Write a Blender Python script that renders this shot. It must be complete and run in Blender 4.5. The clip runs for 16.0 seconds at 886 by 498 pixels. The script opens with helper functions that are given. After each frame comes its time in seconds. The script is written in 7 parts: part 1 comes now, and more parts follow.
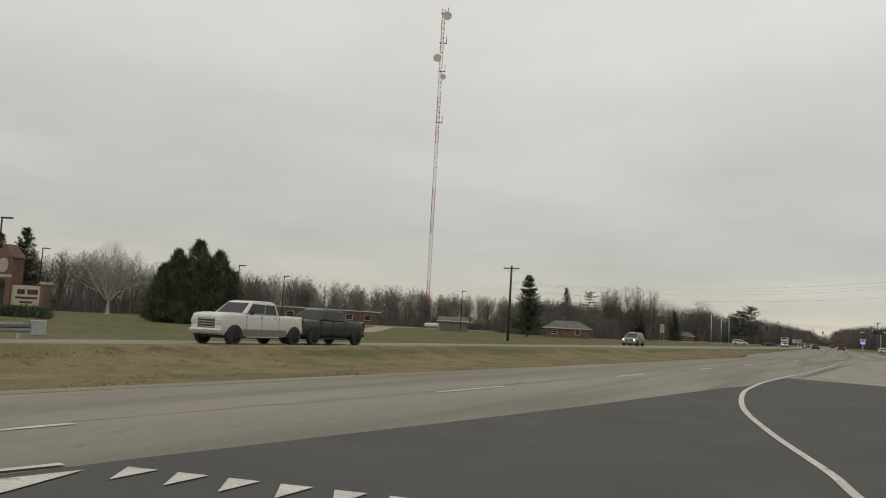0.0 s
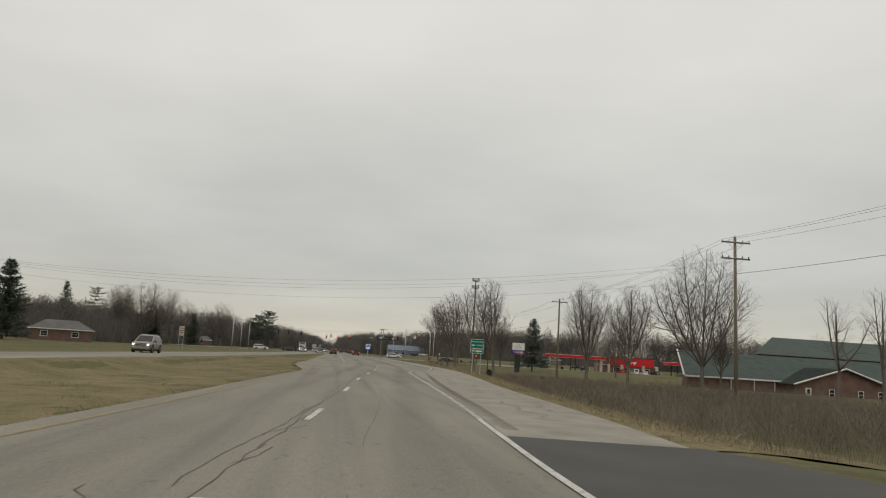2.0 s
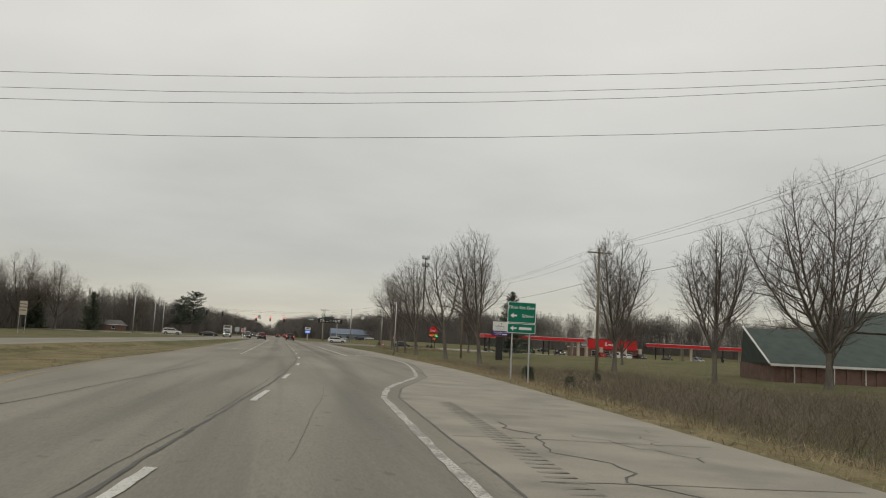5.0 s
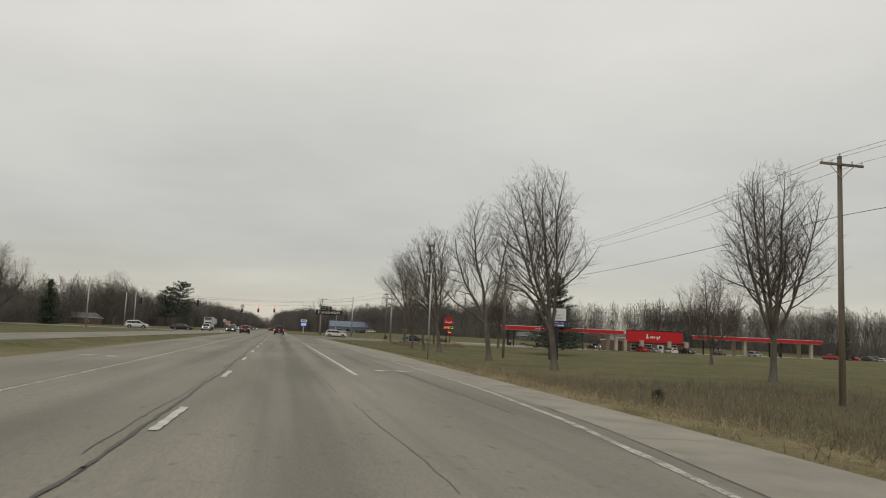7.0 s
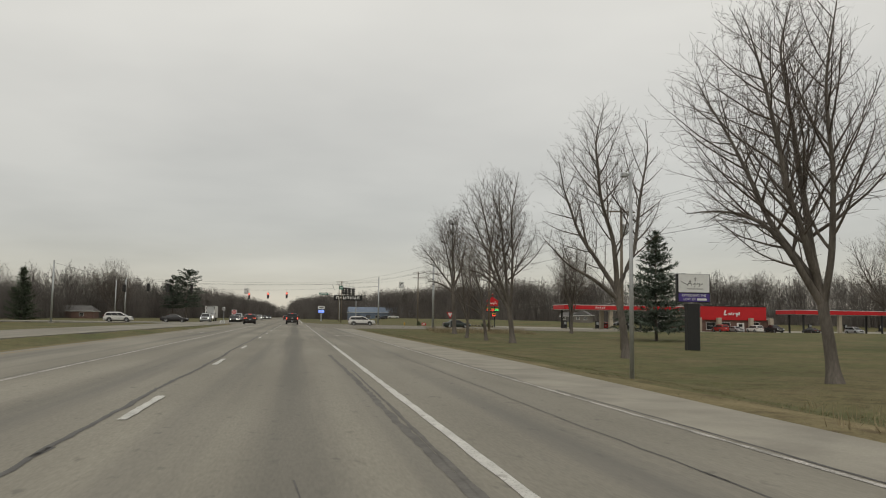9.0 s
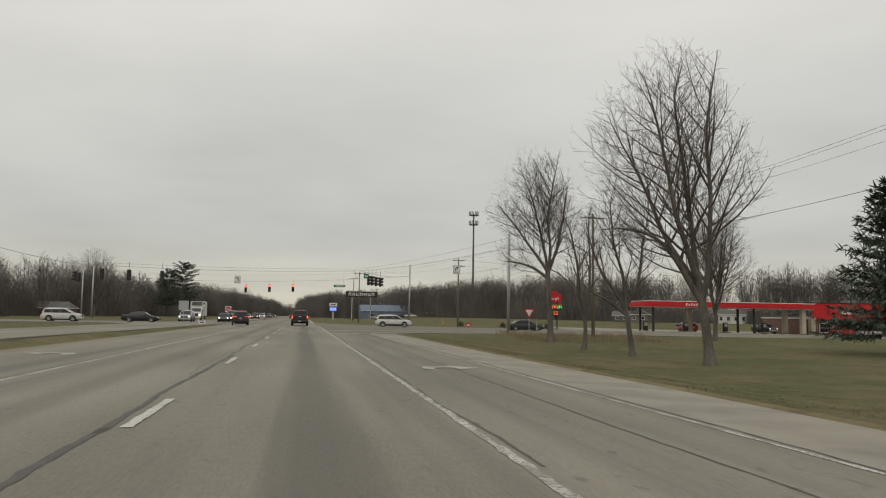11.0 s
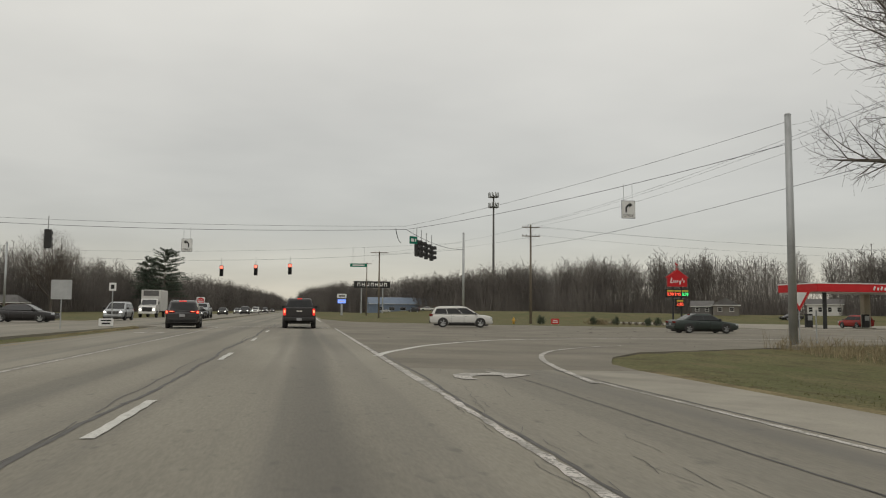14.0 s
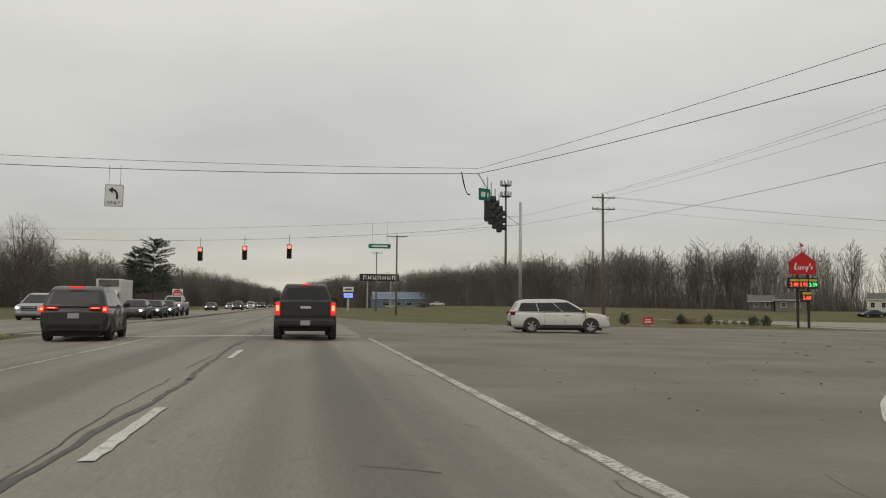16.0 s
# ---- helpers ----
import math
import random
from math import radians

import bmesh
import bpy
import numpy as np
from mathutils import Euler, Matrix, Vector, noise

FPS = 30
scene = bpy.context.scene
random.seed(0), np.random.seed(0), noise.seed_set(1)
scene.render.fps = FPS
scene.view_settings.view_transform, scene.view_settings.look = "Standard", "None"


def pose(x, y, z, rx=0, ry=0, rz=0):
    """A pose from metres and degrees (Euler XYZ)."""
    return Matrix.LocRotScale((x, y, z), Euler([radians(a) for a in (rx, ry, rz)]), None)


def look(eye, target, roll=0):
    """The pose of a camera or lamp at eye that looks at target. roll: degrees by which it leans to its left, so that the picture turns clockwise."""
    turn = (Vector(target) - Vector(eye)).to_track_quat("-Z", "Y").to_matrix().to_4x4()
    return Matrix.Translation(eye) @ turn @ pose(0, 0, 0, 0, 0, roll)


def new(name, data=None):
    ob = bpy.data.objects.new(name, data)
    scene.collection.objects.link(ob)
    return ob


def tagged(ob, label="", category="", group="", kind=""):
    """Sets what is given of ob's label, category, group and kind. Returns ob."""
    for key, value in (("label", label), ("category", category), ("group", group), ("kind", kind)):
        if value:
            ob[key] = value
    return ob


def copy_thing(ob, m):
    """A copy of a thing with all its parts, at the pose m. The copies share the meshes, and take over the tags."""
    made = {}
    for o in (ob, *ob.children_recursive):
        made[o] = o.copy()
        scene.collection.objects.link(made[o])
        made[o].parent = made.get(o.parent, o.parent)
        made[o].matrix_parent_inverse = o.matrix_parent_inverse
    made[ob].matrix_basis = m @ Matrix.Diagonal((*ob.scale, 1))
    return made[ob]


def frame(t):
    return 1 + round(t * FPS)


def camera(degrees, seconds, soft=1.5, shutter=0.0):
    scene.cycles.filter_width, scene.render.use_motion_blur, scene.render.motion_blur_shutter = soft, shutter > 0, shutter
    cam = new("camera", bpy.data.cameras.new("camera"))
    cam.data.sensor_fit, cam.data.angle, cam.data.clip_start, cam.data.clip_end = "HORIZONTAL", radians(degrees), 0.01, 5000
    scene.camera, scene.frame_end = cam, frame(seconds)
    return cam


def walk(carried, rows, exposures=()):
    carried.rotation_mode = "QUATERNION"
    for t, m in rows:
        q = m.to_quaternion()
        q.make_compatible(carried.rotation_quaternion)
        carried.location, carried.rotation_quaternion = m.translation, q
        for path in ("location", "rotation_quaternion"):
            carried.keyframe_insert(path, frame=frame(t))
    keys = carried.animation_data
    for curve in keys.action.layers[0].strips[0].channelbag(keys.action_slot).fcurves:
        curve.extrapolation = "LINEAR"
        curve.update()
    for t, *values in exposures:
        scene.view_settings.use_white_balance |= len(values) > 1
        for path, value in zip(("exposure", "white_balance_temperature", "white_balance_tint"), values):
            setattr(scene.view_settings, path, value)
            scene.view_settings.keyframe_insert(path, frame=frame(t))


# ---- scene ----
cam = camera(59.0, 16.0, soft=1.1)
PATH = [
    (0, (-1.872, 2.653, 1.400), (-2.772, 4.429, 1.592), 3.11),
    (0.5, (-4.333, 7.112, 1.399), (-4.902, 9.017, 1.619), 2.83),
    (1, (-6.008, 12.768, 1.399), (-6.270, 14.736, 1.640), 2.19),
    (1.5, (-6.890, 18.344, 1.378), (-6.880, 20.327, 1.639), 2.78),
    (2, (-7.093, 24.580, 1.348), (-6.842, 26.546, 1.620), 3.52),
    (2.5, (-6.631, 31.123, 1.329), (-6.249, 33.066, 1.606), 3.25),
    (3, (-6.038, 37.809, 1.296), (-5.621, 39.749, 1.553), 3.02),
    (3.5, (-5.542, 44.805, 1.253), (-5.120, 46.744, 1.502), 3.11),
    (4, (-5.105, 51.825, 1.259), (-4.704, 53.769, 1.506), 2.92),
    (4.2, (-4.977, 54.917, 1.253), (-4.578, 56.861, 1.497), 2.90),
    (6.3, (-1.335, 93.522, 1.377), (-0.946, 95.470, 1.612), 2.67),
    (6.5, (-1.221, 96.912, 1.377), (-0.831, 98.860, 1.611), 2.81),
    (7, (-0.939, 105.201, 1.361), (-0.540, 107.148, 1.580), 2.48),
    (7.5, (-0.760, 113.704, 1.332), (-0.359, 115.653, 1.537), 1.96),
    (8, (-0.575, 122.128, 1.318), (-0.177, 124.079, 1.508), 1.82),
    (8.5, (-0.273, 130.689, 1.320), (0.119, 132.642, 1.500), 1.37),
    (9, (-0.149, 139.117, 1.322), (0.217, 141.075, 1.499), 0.74),
    (9.2, (-0.122, 142.730, 1.323), (0.233, 144.690, 1.502), 0.55),
    (11.3, (-0.369, 184.279, 1.275), (-0.021, 186.241, 1.449), 0.98),
    (11.5, (-0.349, 187.811, 1.270), (-0.001, 189.773, 1.446), 1.03),
    (12, (-0.386, 195.678, 1.232), (-0.039, 197.640, 1.403), 0.66),
    (12.5, (-0.381, 203.664, 1.227), (-0.033, 205.626, 1.395), 0.56),
    (13, (-0.198, 211.563, 1.201), (0.147, 213.526, 1.367), 0.52),
    (13.5, (-0.269, 218.600, 1.189), (0.075, 220.563, 1.350), 0.52),
    (14, (-0.359, 225.867, 1.181), (-0.013, 227.831, 1.338), 0.46),
    (14.5, (-0.494, 232.533, 1.165), (-0.147, 234.497, 1.315), 0.47),
    (15, (-0.630, 238.669, 1.141), (-0.283, 240.634, 1.288), 0.45),
    (15.5, (-0.693, 244.381, 1.169), (-0.348, 246.345, 1.315), 0.51),
    (16, (-0.709, 249.984, 1.164), (-0.363, 251.948, 1.309), 0.51),
]
walk(cam, [(t, look(eye, target, roll)) for t, eye, target, roll in PATH])

# ---------------------------------------------------------------- world and sun
world = bpy.data.worlds.new("overcast")
scene.world = world
world.use_nodes = True
wn, wl = world.node_tree.nodes, world.node_tree.links
wn.clear()
w_out, w_bg = wn.new("ShaderNodeOutputWorld"), wn.new("ShaderNodeBackground")
w_sky = wn.new("ShaderNodeTexSky")
w_sky.sky_type, w_sky.sun_disc = 'NISHITA', False
w_sky.sun_elevation, w_sky.sun_rotation = radians(35), radians(200)
w_co = wn.new("ShaderNodeTexCoord")
w_sep = wn.new("ShaderNodeSeparateXYZ")
wl.new(w_co.outputs["Generated"], w_sep.inputs[0])
w_ramp = wn.new("ShaderNodeValToRGB")          # cloud deck: brighter overhead, greyer low, a light rim
els = w_ramp.color_ramp.elements
els[0].position, els[0].color = 0.0, (0.609, 0.552, 0.454, 1)
els[1].position, els[1].color = 1.0, (0.700, 0.677, 0.613, 1)
for pos, col in ((0.035, (0.497, 0.468, 0.405, 1)), (0.10, (0.472, 0.453, 0.410, 1)), (0.20, (0.548, 0.527, 0.473, 1)), (0.36, (0.670, 0.647, 0.584, 1))):
    e = els.new(pos)
    e.color = col
wl.new(w_sep.outputs[2], w_ramp.inputs[0])
# clouds are stretched along the horizon: project the direction on a flat deck
w_div = wn.new("ShaderNodeVectorMath"); w_div.operation = 'DIVIDE'
w_add = wn.new("ShaderNodeMath"); w_add.operation = 'ADD'; w_add.inputs[1].default_value = 0.12
w_com = wn.new("ShaderNodeCombineXYZ")
wl.new(w_sep.outputs[2], w_add.inputs[0])
for k in range(3):
    wl.new(w_add.outputs[0], w_com.inputs[k])
wl.new(w_co.outputs["Generated"], w_div.inputs[0]); wl.new(w_com.outputs[0], w_div.inputs[1])
w_noise = wn.new("ShaderNodeTexNoise")
w_noise.inputs["Scale"].default_value, w_noise.inputs["Detail"].default_value, w_noise.inputs["Roughness"].default_value = 0.9, 4, 0.5
wl.new(w_div.outputs[0], w_noise.inputs["Vector"])
w_map = wn.new("ShaderNodeMapRange")
w_map.inputs[1].default_value, w_map.inputs[2].default_value, w_map.inputs[3].default_value, w_map.inputs[4].default_value = 0.3, 0.7, 0.9, 1.08
wl.new(w_noise.outputs["Fac"], w_map.inputs[0])
w_mul = wn.new("ShaderNodeMix"); w_mul.data_type, w_mul.blend_type = 'RGBA', 'MULTIPLY'
w_mul.inputs[0].default_value = 1.0
wl.new(w_ramp.outputs[0], w_mul.inputs[6]); wl.new(w_map.outputs[0], w_mul.inputs[7])
w_mix = wn.new("ShaderNodeMix"); w_mix.data_type = 'RGBA'
w_mix.inputs[0].default_value = 0.985
wl.new(w_sky.outputs[0], w_mix.inputs[6]); wl.new(w_mul.outputs[2], w_mix.inputs[7])
wl.new(w_mix.outputs[2], w_bg.inputs["Color"])
w_bg.inputs["Strength"].default_value = 1.0
wl.new(w_bg.outputs[0], w_out.inputs[0])

sun = new("sun", bpy.data.lights.new("sun", 'SUN'))
sun.data.energy, sun.data.angle, sun.data.color = 0.5, radians(40), (1.0, 0.97, 0.92)
sun.matrix_world = look((0, 0, 60), (30, 40, 0))


# ---------------------------------------------------------------- materials
def material(name, base, rough=0.8, metal=0.0, var=0.25, scale=3.0, fine=40.0, bump=0.2, second=None, spec=0.3, stretch=(1, 1, 1), per_object=0.0):
    """Procedural surface: broad stains, fine grain, relief."""
    m = bpy.data.materials.new(name)
    m.use_nodes = True
    n, l = m.node_tree.nodes, m.node_tree.links
    b = n["Principled BSDF"]
    b.inputs["Roughness"].default_value, b.inputs["Metallic"].default_value = rough, metal
    b.inputs["Specular IOR Level"].default_value = spec
    co, mp = n.new("ShaderNodeTexCoord"), n.new("ShaderNodeMapping")
    mp.inputs["Scale"].default_value = stretch
    l.new(co.outputs["Object"], mp.inputs[0])
    big, small = n.new("ShaderNodeTexNoise"), n.new("ShaderNodeTexNoise")
    big.inputs["Scale"].default_value, big.inputs["Detail"].default_value = scale, 5
    small.inputs["Scale"].default_value, small.inputs["Detail"].default_value = fine, 3
    for t in (big, small):
        l.new(mp.outputs[0], t.inputs["Vector"])
    mix = n.new("ShaderNodeMix"); mix.data_type = 'RGBA'
    lo = tuple(max(0, c * (1 - var)) for c in base) if second is None else second
    hi = tuple(min(1, c * (1 + var)) for c in base) if second is None else base
    mix.inputs[6].default_value, mix.inputs[7].default_value = (*lo, 1), (*hi, 1)
    r = n.new("ShaderNodeMapRange"); r.inputs[1].default_value, r.inputs[2].default_value = 0.32, 0.68
    l.new(big.outputs["Fac"], r.inputs[0]); l.new(r.outputs[0], mix.inputs[0])
    gr = n.new("ShaderNodeMix"); gr.data_type, gr.blend_type = 'RGBA', 'MULTIPLY'
    gr.inputs[0].default_value = 1.0
    g2 = n.new("ShaderNodeMapRange"); g2.inputs[1].default_value, g2.inputs[2].default_value = 0.25, 0.75
    g2.inputs[3].default_value, g2.inputs[4].default_value = 1 - var * 0.7, 1 + var * 0.7
    l.new(small.outputs["Fac"], g2.inputs[0]); l.new(mix.outputs[2], gr.inputs[6]); l.new(g2.outputs[0], gr.inputs[7])
    last = gr.outputs[2]
    if per_object:
        oi, hs = n.new("ShaderNodeObjectInfo"), n.new("ShaderNodeMapRange")
        hs.inputs[3].default_value, hs.inputs[4].default_value = 1 - per_object, 1 + per_object
        l.new(oi.outputs["Random"], hs.inputs[0])
        po = n.new("ShaderNodeMix"); po.data_type, po.blend_type = 'RGBA', 'MULTIPLY'
        po.inputs[0].default_value = 1.0
        l.new(last, po.inputs[6]); l.new(hs.outputs[0], po.inputs[7])
        last = po.outputs[2]
    l.new(last, b.inputs["Base Color"])
    if bump:
        bp = n.new("ShaderNodeBump"); bp.inputs["Strength"].default_value, bp.inputs["Distance"].default_value = bump, 0.02
        l.new(small.outputs["Fac"], bp.inputs["Height"]); l.new(bp.outputs[0], b.inputs["Normal"])
    return m


def glow(name, colour, strength):
    m = bpy.data.materials.new(name)
    m.use_nodes = True
    b = m.node_tree.nodes["Principled BSDF"]
    b.inputs["Base Color"].default_value = (*colour, 1)
    b.inputs["Emission Color"].default_value, b.inputs["Emission Strength"].default_value = (*colour, 1), strength
    return m


def add_layer(m, colour, noise_scale, low, high, stretch=(1, 1, 1), amount=1.0, detail=4):
    """Another colour over a surface, in patches."""
    n, l = m.node_tree.nodes, m.node_tree.links
    b = n["Principled BSDF"]
    old = b.inputs["Base Color"].links[0].from_socket
    co, mp, t = n.new("ShaderNodeTexCoord"), n.new("ShaderNodeMapping"), n.new("ShaderNodeTexNoise")
    mp.inputs["Scale"].default_value = stretch
    l.new(co.outputs["Object"], mp.inputs[0]); l.new(mp.outputs[0], t.inputs["Vector"])
    t.inputs["Scale"].default_value, t.inputs["Detail"].default_value = noise_scale, detail
    r = n.new("ShaderNodeMapRange")
    r.inputs[1].default_value, r.inputs[2].default_value, r.inputs[4].default_value = low, high, amount
    l.new(t.outputs["Fac"], r.inputs[0])
    mix = n.new("ShaderNodeMix"); mix.data_type = 'RGBA'
    mix.inputs[7].default_value = (*colour, 1)
    l.new(r.outputs[0], mix.inputs[0]); l.new(old, mix.inputs[6]); l.new(mix.outputs[2], b.inputs["Base Color"])
    return m


def track_stains(m, colour, bands):
    """Oil and rubber worn along the lanes: bands of (offset from the lane line, half width, strength), uneven along the way."""
    n, l = m.node_tree.nodes, m.node_tree.links
    b = n["Principled BSDF"]
    uv, sep = n.new("ShaderNodeUVMap"), n.new("ShaderNodeSeparateXYZ")
    uv.uv_map = "lane"
    l.new(uv.outputs[0], sep.inputs[0])
    mp, t = n.new("ShaderNodeMapping"), n.new("ShaderNodeTexNoise")
    mp.inputs["Scale"].default_value = (1.6, 0.045, 1)
    t.inputs["Scale"].default_value, t.inputs["Detail"].default_value = 1.0, 5
    l.new(uv.outputs[0], mp.inputs[0]); l.new(mp.outputs[0], t.inputs["Vector"])
    grow_ = n.new("ShaderNodeMapRange")       # heavier towards the stop line
    for k, v in enumerate((20, 190, 0.35, 1.0)):
        grow_.inputs[k + 1].default_value = v
    l.new(sep.outputs[1], grow_.inputs[0])
    for off, half, amount in bands:
        d = n.new("ShaderNodeMath"); d.operation = 'SUBTRACT'; d.inputs[1].default_value = off
        e = n.new("ShaderNodeMath"); e.operation = 'ABSOLUTE'
        w = n.new("ShaderNodeMath"); w.operation = 'MULTIPLY_ADD'; w.inputs[1].default_value, w.inputs[2].default_value = 0.7, -0.35
        a = n.new("ShaderNodeMath"); a.operation = 'ADD'
        r = n.new("ShaderNodeMapRange"); r.interpolation_type = 'SMOOTHERSTEP'
        for k, v in enumerate((half * 1.5, half * 0.15, 0.0, amount)):
            r.inputs[k + 1].default_value = v
        f = n.new("ShaderNodeMath"); f.operation = 'MULTIPLY'
        mix = n.new("ShaderNodeMix"); mix.data_type = 'RGBA'
        mix.inputs[7].default_value = (*colour, 1)
        old = b.inputs["Base Color"].links[0].from_socket
        l.new(sep.outputs[0], d.inputs[0]); l.new(d.outputs[0], e.inputs[0]); l.new(t.outputs["Fac"], w.inputs[0])
        l.new(e.outputs[0], a.inputs[0]); l.new(w.outputs[0], a.inputs[1]); l.new(a.outputs[0], r.inputs[0])
        l.new(r.outputs[0], f.inputs[0]); l.new(grow_.outputs[0], f.inputs[1]); l.new(f.outputs[0], mix.inputs[0])
        l.new(old, mix.inputs[6]); l.new(mix.outputs[2], b.inputs["Base Color"])
    return m


M = {}
M["grass"] = material("grass", (0.164, 0.142, 0.073), 0.95, var=0.4, scale=0.12, fine=9, bump=0.7, second=(0.100, 0.112, 0.046), spec=0.1)
add_layer(M["grass"], (0.085, 0.064, 0.038), 1.3, 0.48, 0.70, amount=0.65)
add_layer(M["grass"], (0.185, 0.150, 0.085), 0.35, 0.52, 0.72, amount=0.7)
add_layer(M["grass"], (0.05, 0.052, 0.024), 11.0, 0.54, 0.66, amount=0.55, detail=2)
M["dry_grass"] = material("dry_grass", (0.236, 0.194, 0.110), 0.95, var=0.45, scale=0.5, fine=14, bump=0.9, second=(0.150, 0.128, 0.066), spec=0.1)
add_layer(M["dry_grass"], (0.095, 0.068, 0.043), 1.6, 0.54, 0.72, amount=0.7)
add_layer(M["dry_grass"], (0.105, 0.105, 0.048), 0.22, 0.5, 0.68, stretch=(1, 0.35, 1), amount=0.6)
M["concrete_road"] = material("concrete_road", (0.243, 0.226, 0.186), 0.85, var=0.17, scale=0.35, fine=34, bump=0.35, stretch=(1, 0.18, 1), spec=0.25)
add_layer(M["concrete_road"], (0.15, 0.142, 0.128), 1.1, 0.5, 0.74, stretch=(1.1, 0.02, 1), amount=0.75)
add_layer(M["concrete_road"], (0.115, 0.108, 0.098), 4.5, 0.63, 0.74, stretch=(1, 0.5, 1), amount=0.5)
track_stains(M["concrete_road"], (0.088, 0.084, 0.077), ((2.1, 0.46, 0.52), (-1.75, 0.42, 0.36), (5.7, 0.4, 0.18)))
M["shoulder"] = material("shoulder", (0.305, 0.285, 0.238), 0.9, var=0.12, scale=0.6, fine=30, bump=0.3, spec=0.2)
add_layer(M["shoulder"], (0.20, 0.185, 0.16), 0.8, 0.5, 0.7, amount=0.6)
M["crossing"] = material("crossing_pavement", (0.205, 0.187, 0.152), 0.88, var=0.16, scale=0.3, fine=40, bump=0.4, spec=0.2)
add_layer(M["crossing"], (0.145, 0.132, 0.11), 0.5, 0.5, 0.68, stretch=(0.35, 1.2, 1), amount=0.6)
add_layer(M["crossing"], (0.26, 0.24, 0.20), 7.0, 0.58, 0.68, amount=0.35)
M["asphalt"] = material("asphalt", (0.090, 0.088, 0.083), 0.9, var=0.10, scale=0.5, fine=60, bump=0.35, spec=0.2)
add_layer(M["asphalt"], (0.085, 0.082, 0.078), 0.6, 0.5, 0.7, amount=0.5)
M["paint"] = material("road_paint", (0.56, 0.55, 0.51), 0.7, var=0.12, scale=2.0, fine=30, bump=0.1)
add_layer(M["paint"], (0.27, 0.26, 0.235), 34.0, 0.56, 0.66, amount=0.7)
M["paint_worn"] = material("road_paint_worn", (0.54, 0.51, 0.47), 0.7, var=0.12, scale=2.0, fine=30, bump=0.1)
add_layer(M["paint_worn"], (0.21, 0.20, 0.18), 24.0, 0.49, 0.57, amount=0.85)
add_layer(M["paint_worn"], (0.22, 0.21, 0.185), 1.6, 0.47, 0.62, amount=0.75)
add_layer(M["paint"], (0.25, 0.235, 0.205), 5.0, 0.60, 0.70, amount=0.75)
M["yellow_paint"] = material("yellow_paint", (0.34, 0.25, 0.10), 0.75, var=0.15, scale=2.0, fine=30, bump=0.1)
add_layer(M["yellow_paint"], (0.22, 0.195, 0.15), 4.0, 0.42, 0.55, amount=0.85)
M["rubber"] = material("tyre_rubber_marks", (0.135, 0.128, 0.115), 0.8, var=0.2, scale=3, fine=20, bump=0.1)
M["tar"] = material("crack_seal", (0.082, 0.077, 0.07), 0.6, var=0.25, scale=2, fine=20, bump=0.1)
M["bark"] = material("bark", (0.140, 0.124, 0.107), 0.95, var=0.3, scale=1.5, fine=14, bump=0.5, stretch=(1, 1, 0.25), spec=0.1)
M["twig"] = material("twig", (0.132, 0.113, 0.098), 0.95, var=0.25, scale=0.8, fine=6, bump=0, spec=0.05)
M["woods"] = material("woods", (0.165, 0.150, 0.137), 0.95, var=0.35, scale=0.06, fine=0.7, bump=0, spec=0.03)
add_layer(M["woods"], (0.130, 0.119, 0.110), 0.12, 0.5, 0.65, amount=0.8)
M["pale_bark"] = material("pale_bark", (0.40, 0.37, 0.33), 0.9, var=0.25, scale=1.5, fine=9, bump=0.2, spec=0.1)
M["needles"] = material("needles", (0.090, 0.108, 0.074), 0.9, var=0.4, scale=0.8, fine=6, bump=0, spec=0.1)
M["pine_needles"] = material("pine_needles", (0.105, 0.128, 0.10), 0.9, var=0.4, scale=0.8, fine=6, bump=0, spec=0.1)
M["brush"] = material("brush", (0.168, 0.142, 0.113), 0.95, var=0.4, scale=0.7, fine=8, bump=0, spec=0.05)
M["straw"] = material("straw", (0.272, 0.226, 0.142), 0.95, var=0.35, scale=1.0, fine=8, bump=0, spec=0.05)
M["pole_wood"] = material("pole_wood", (0.20, 0.17, 0.135), 0.9, var=0.3, scale=2, fine=20, bump=0.3, stretch=(1, 1, 0.06), spec=0.1)
M["dark_wood"] = material("dark_pole_wood", (0.065, 0.05, 0.038), 0.9, var=0.3, scale=2, fine=20, bump=0.3, stretch=(1, 1, 0.06), spec=0.1)
M["galv"] = material("galvanised", (0.42, 0.43, 0.43), 0.55, 0.6, var=0.1, scale=1.5, fine=20, bump=0.05)
M["wire"] = material("wire", (0.03, 0.03, 0.03), 0.7, var=0.1, bump=0)
M["black"] = material("black_plastic", (0.036, 0.035, 0.034), 0.6, var=0.15, bump=0.05)
M["tyre"] = material("tyre", (0.045, 0.044, 0.043), 0.9, var=0.2, scale=4, bump=0.1)
M["rim"] = material("rim", (0.45, 0.46, 0.47), 0.35, 0.9, var=0.1, bump=0)
M["dark_rim"] = material("dark_rim", (0.05, 0.05, 0.055), 0.35, 0.8, var=0.1, bump=0)
M["chrome"] = material("chrome", (0.62, 0.63, 0.64), 0.18, 1.0, var=0.05, bump=0)
M["glass"] = material("car_glass", (0.026, 0.027, 0.028), 0.08, 0.0, var=0.1, bump=0, spec=0.32)
M["red_glow"] = glow("tail_light_lit", (0.85, 0.03, 0.02), 0.5)
M["red_core"] = glow("tail_light_bulb", (1.0, 0.22, 0.10), 2.2)
M["red_lens"] = material("red_lens", (0.14, 0.014, 0.012), 0.25, var=0.1, bump=0)
M["head_glow"] = glow("headlight_lit", (1.0, 0.97, 0.88), 3.0)
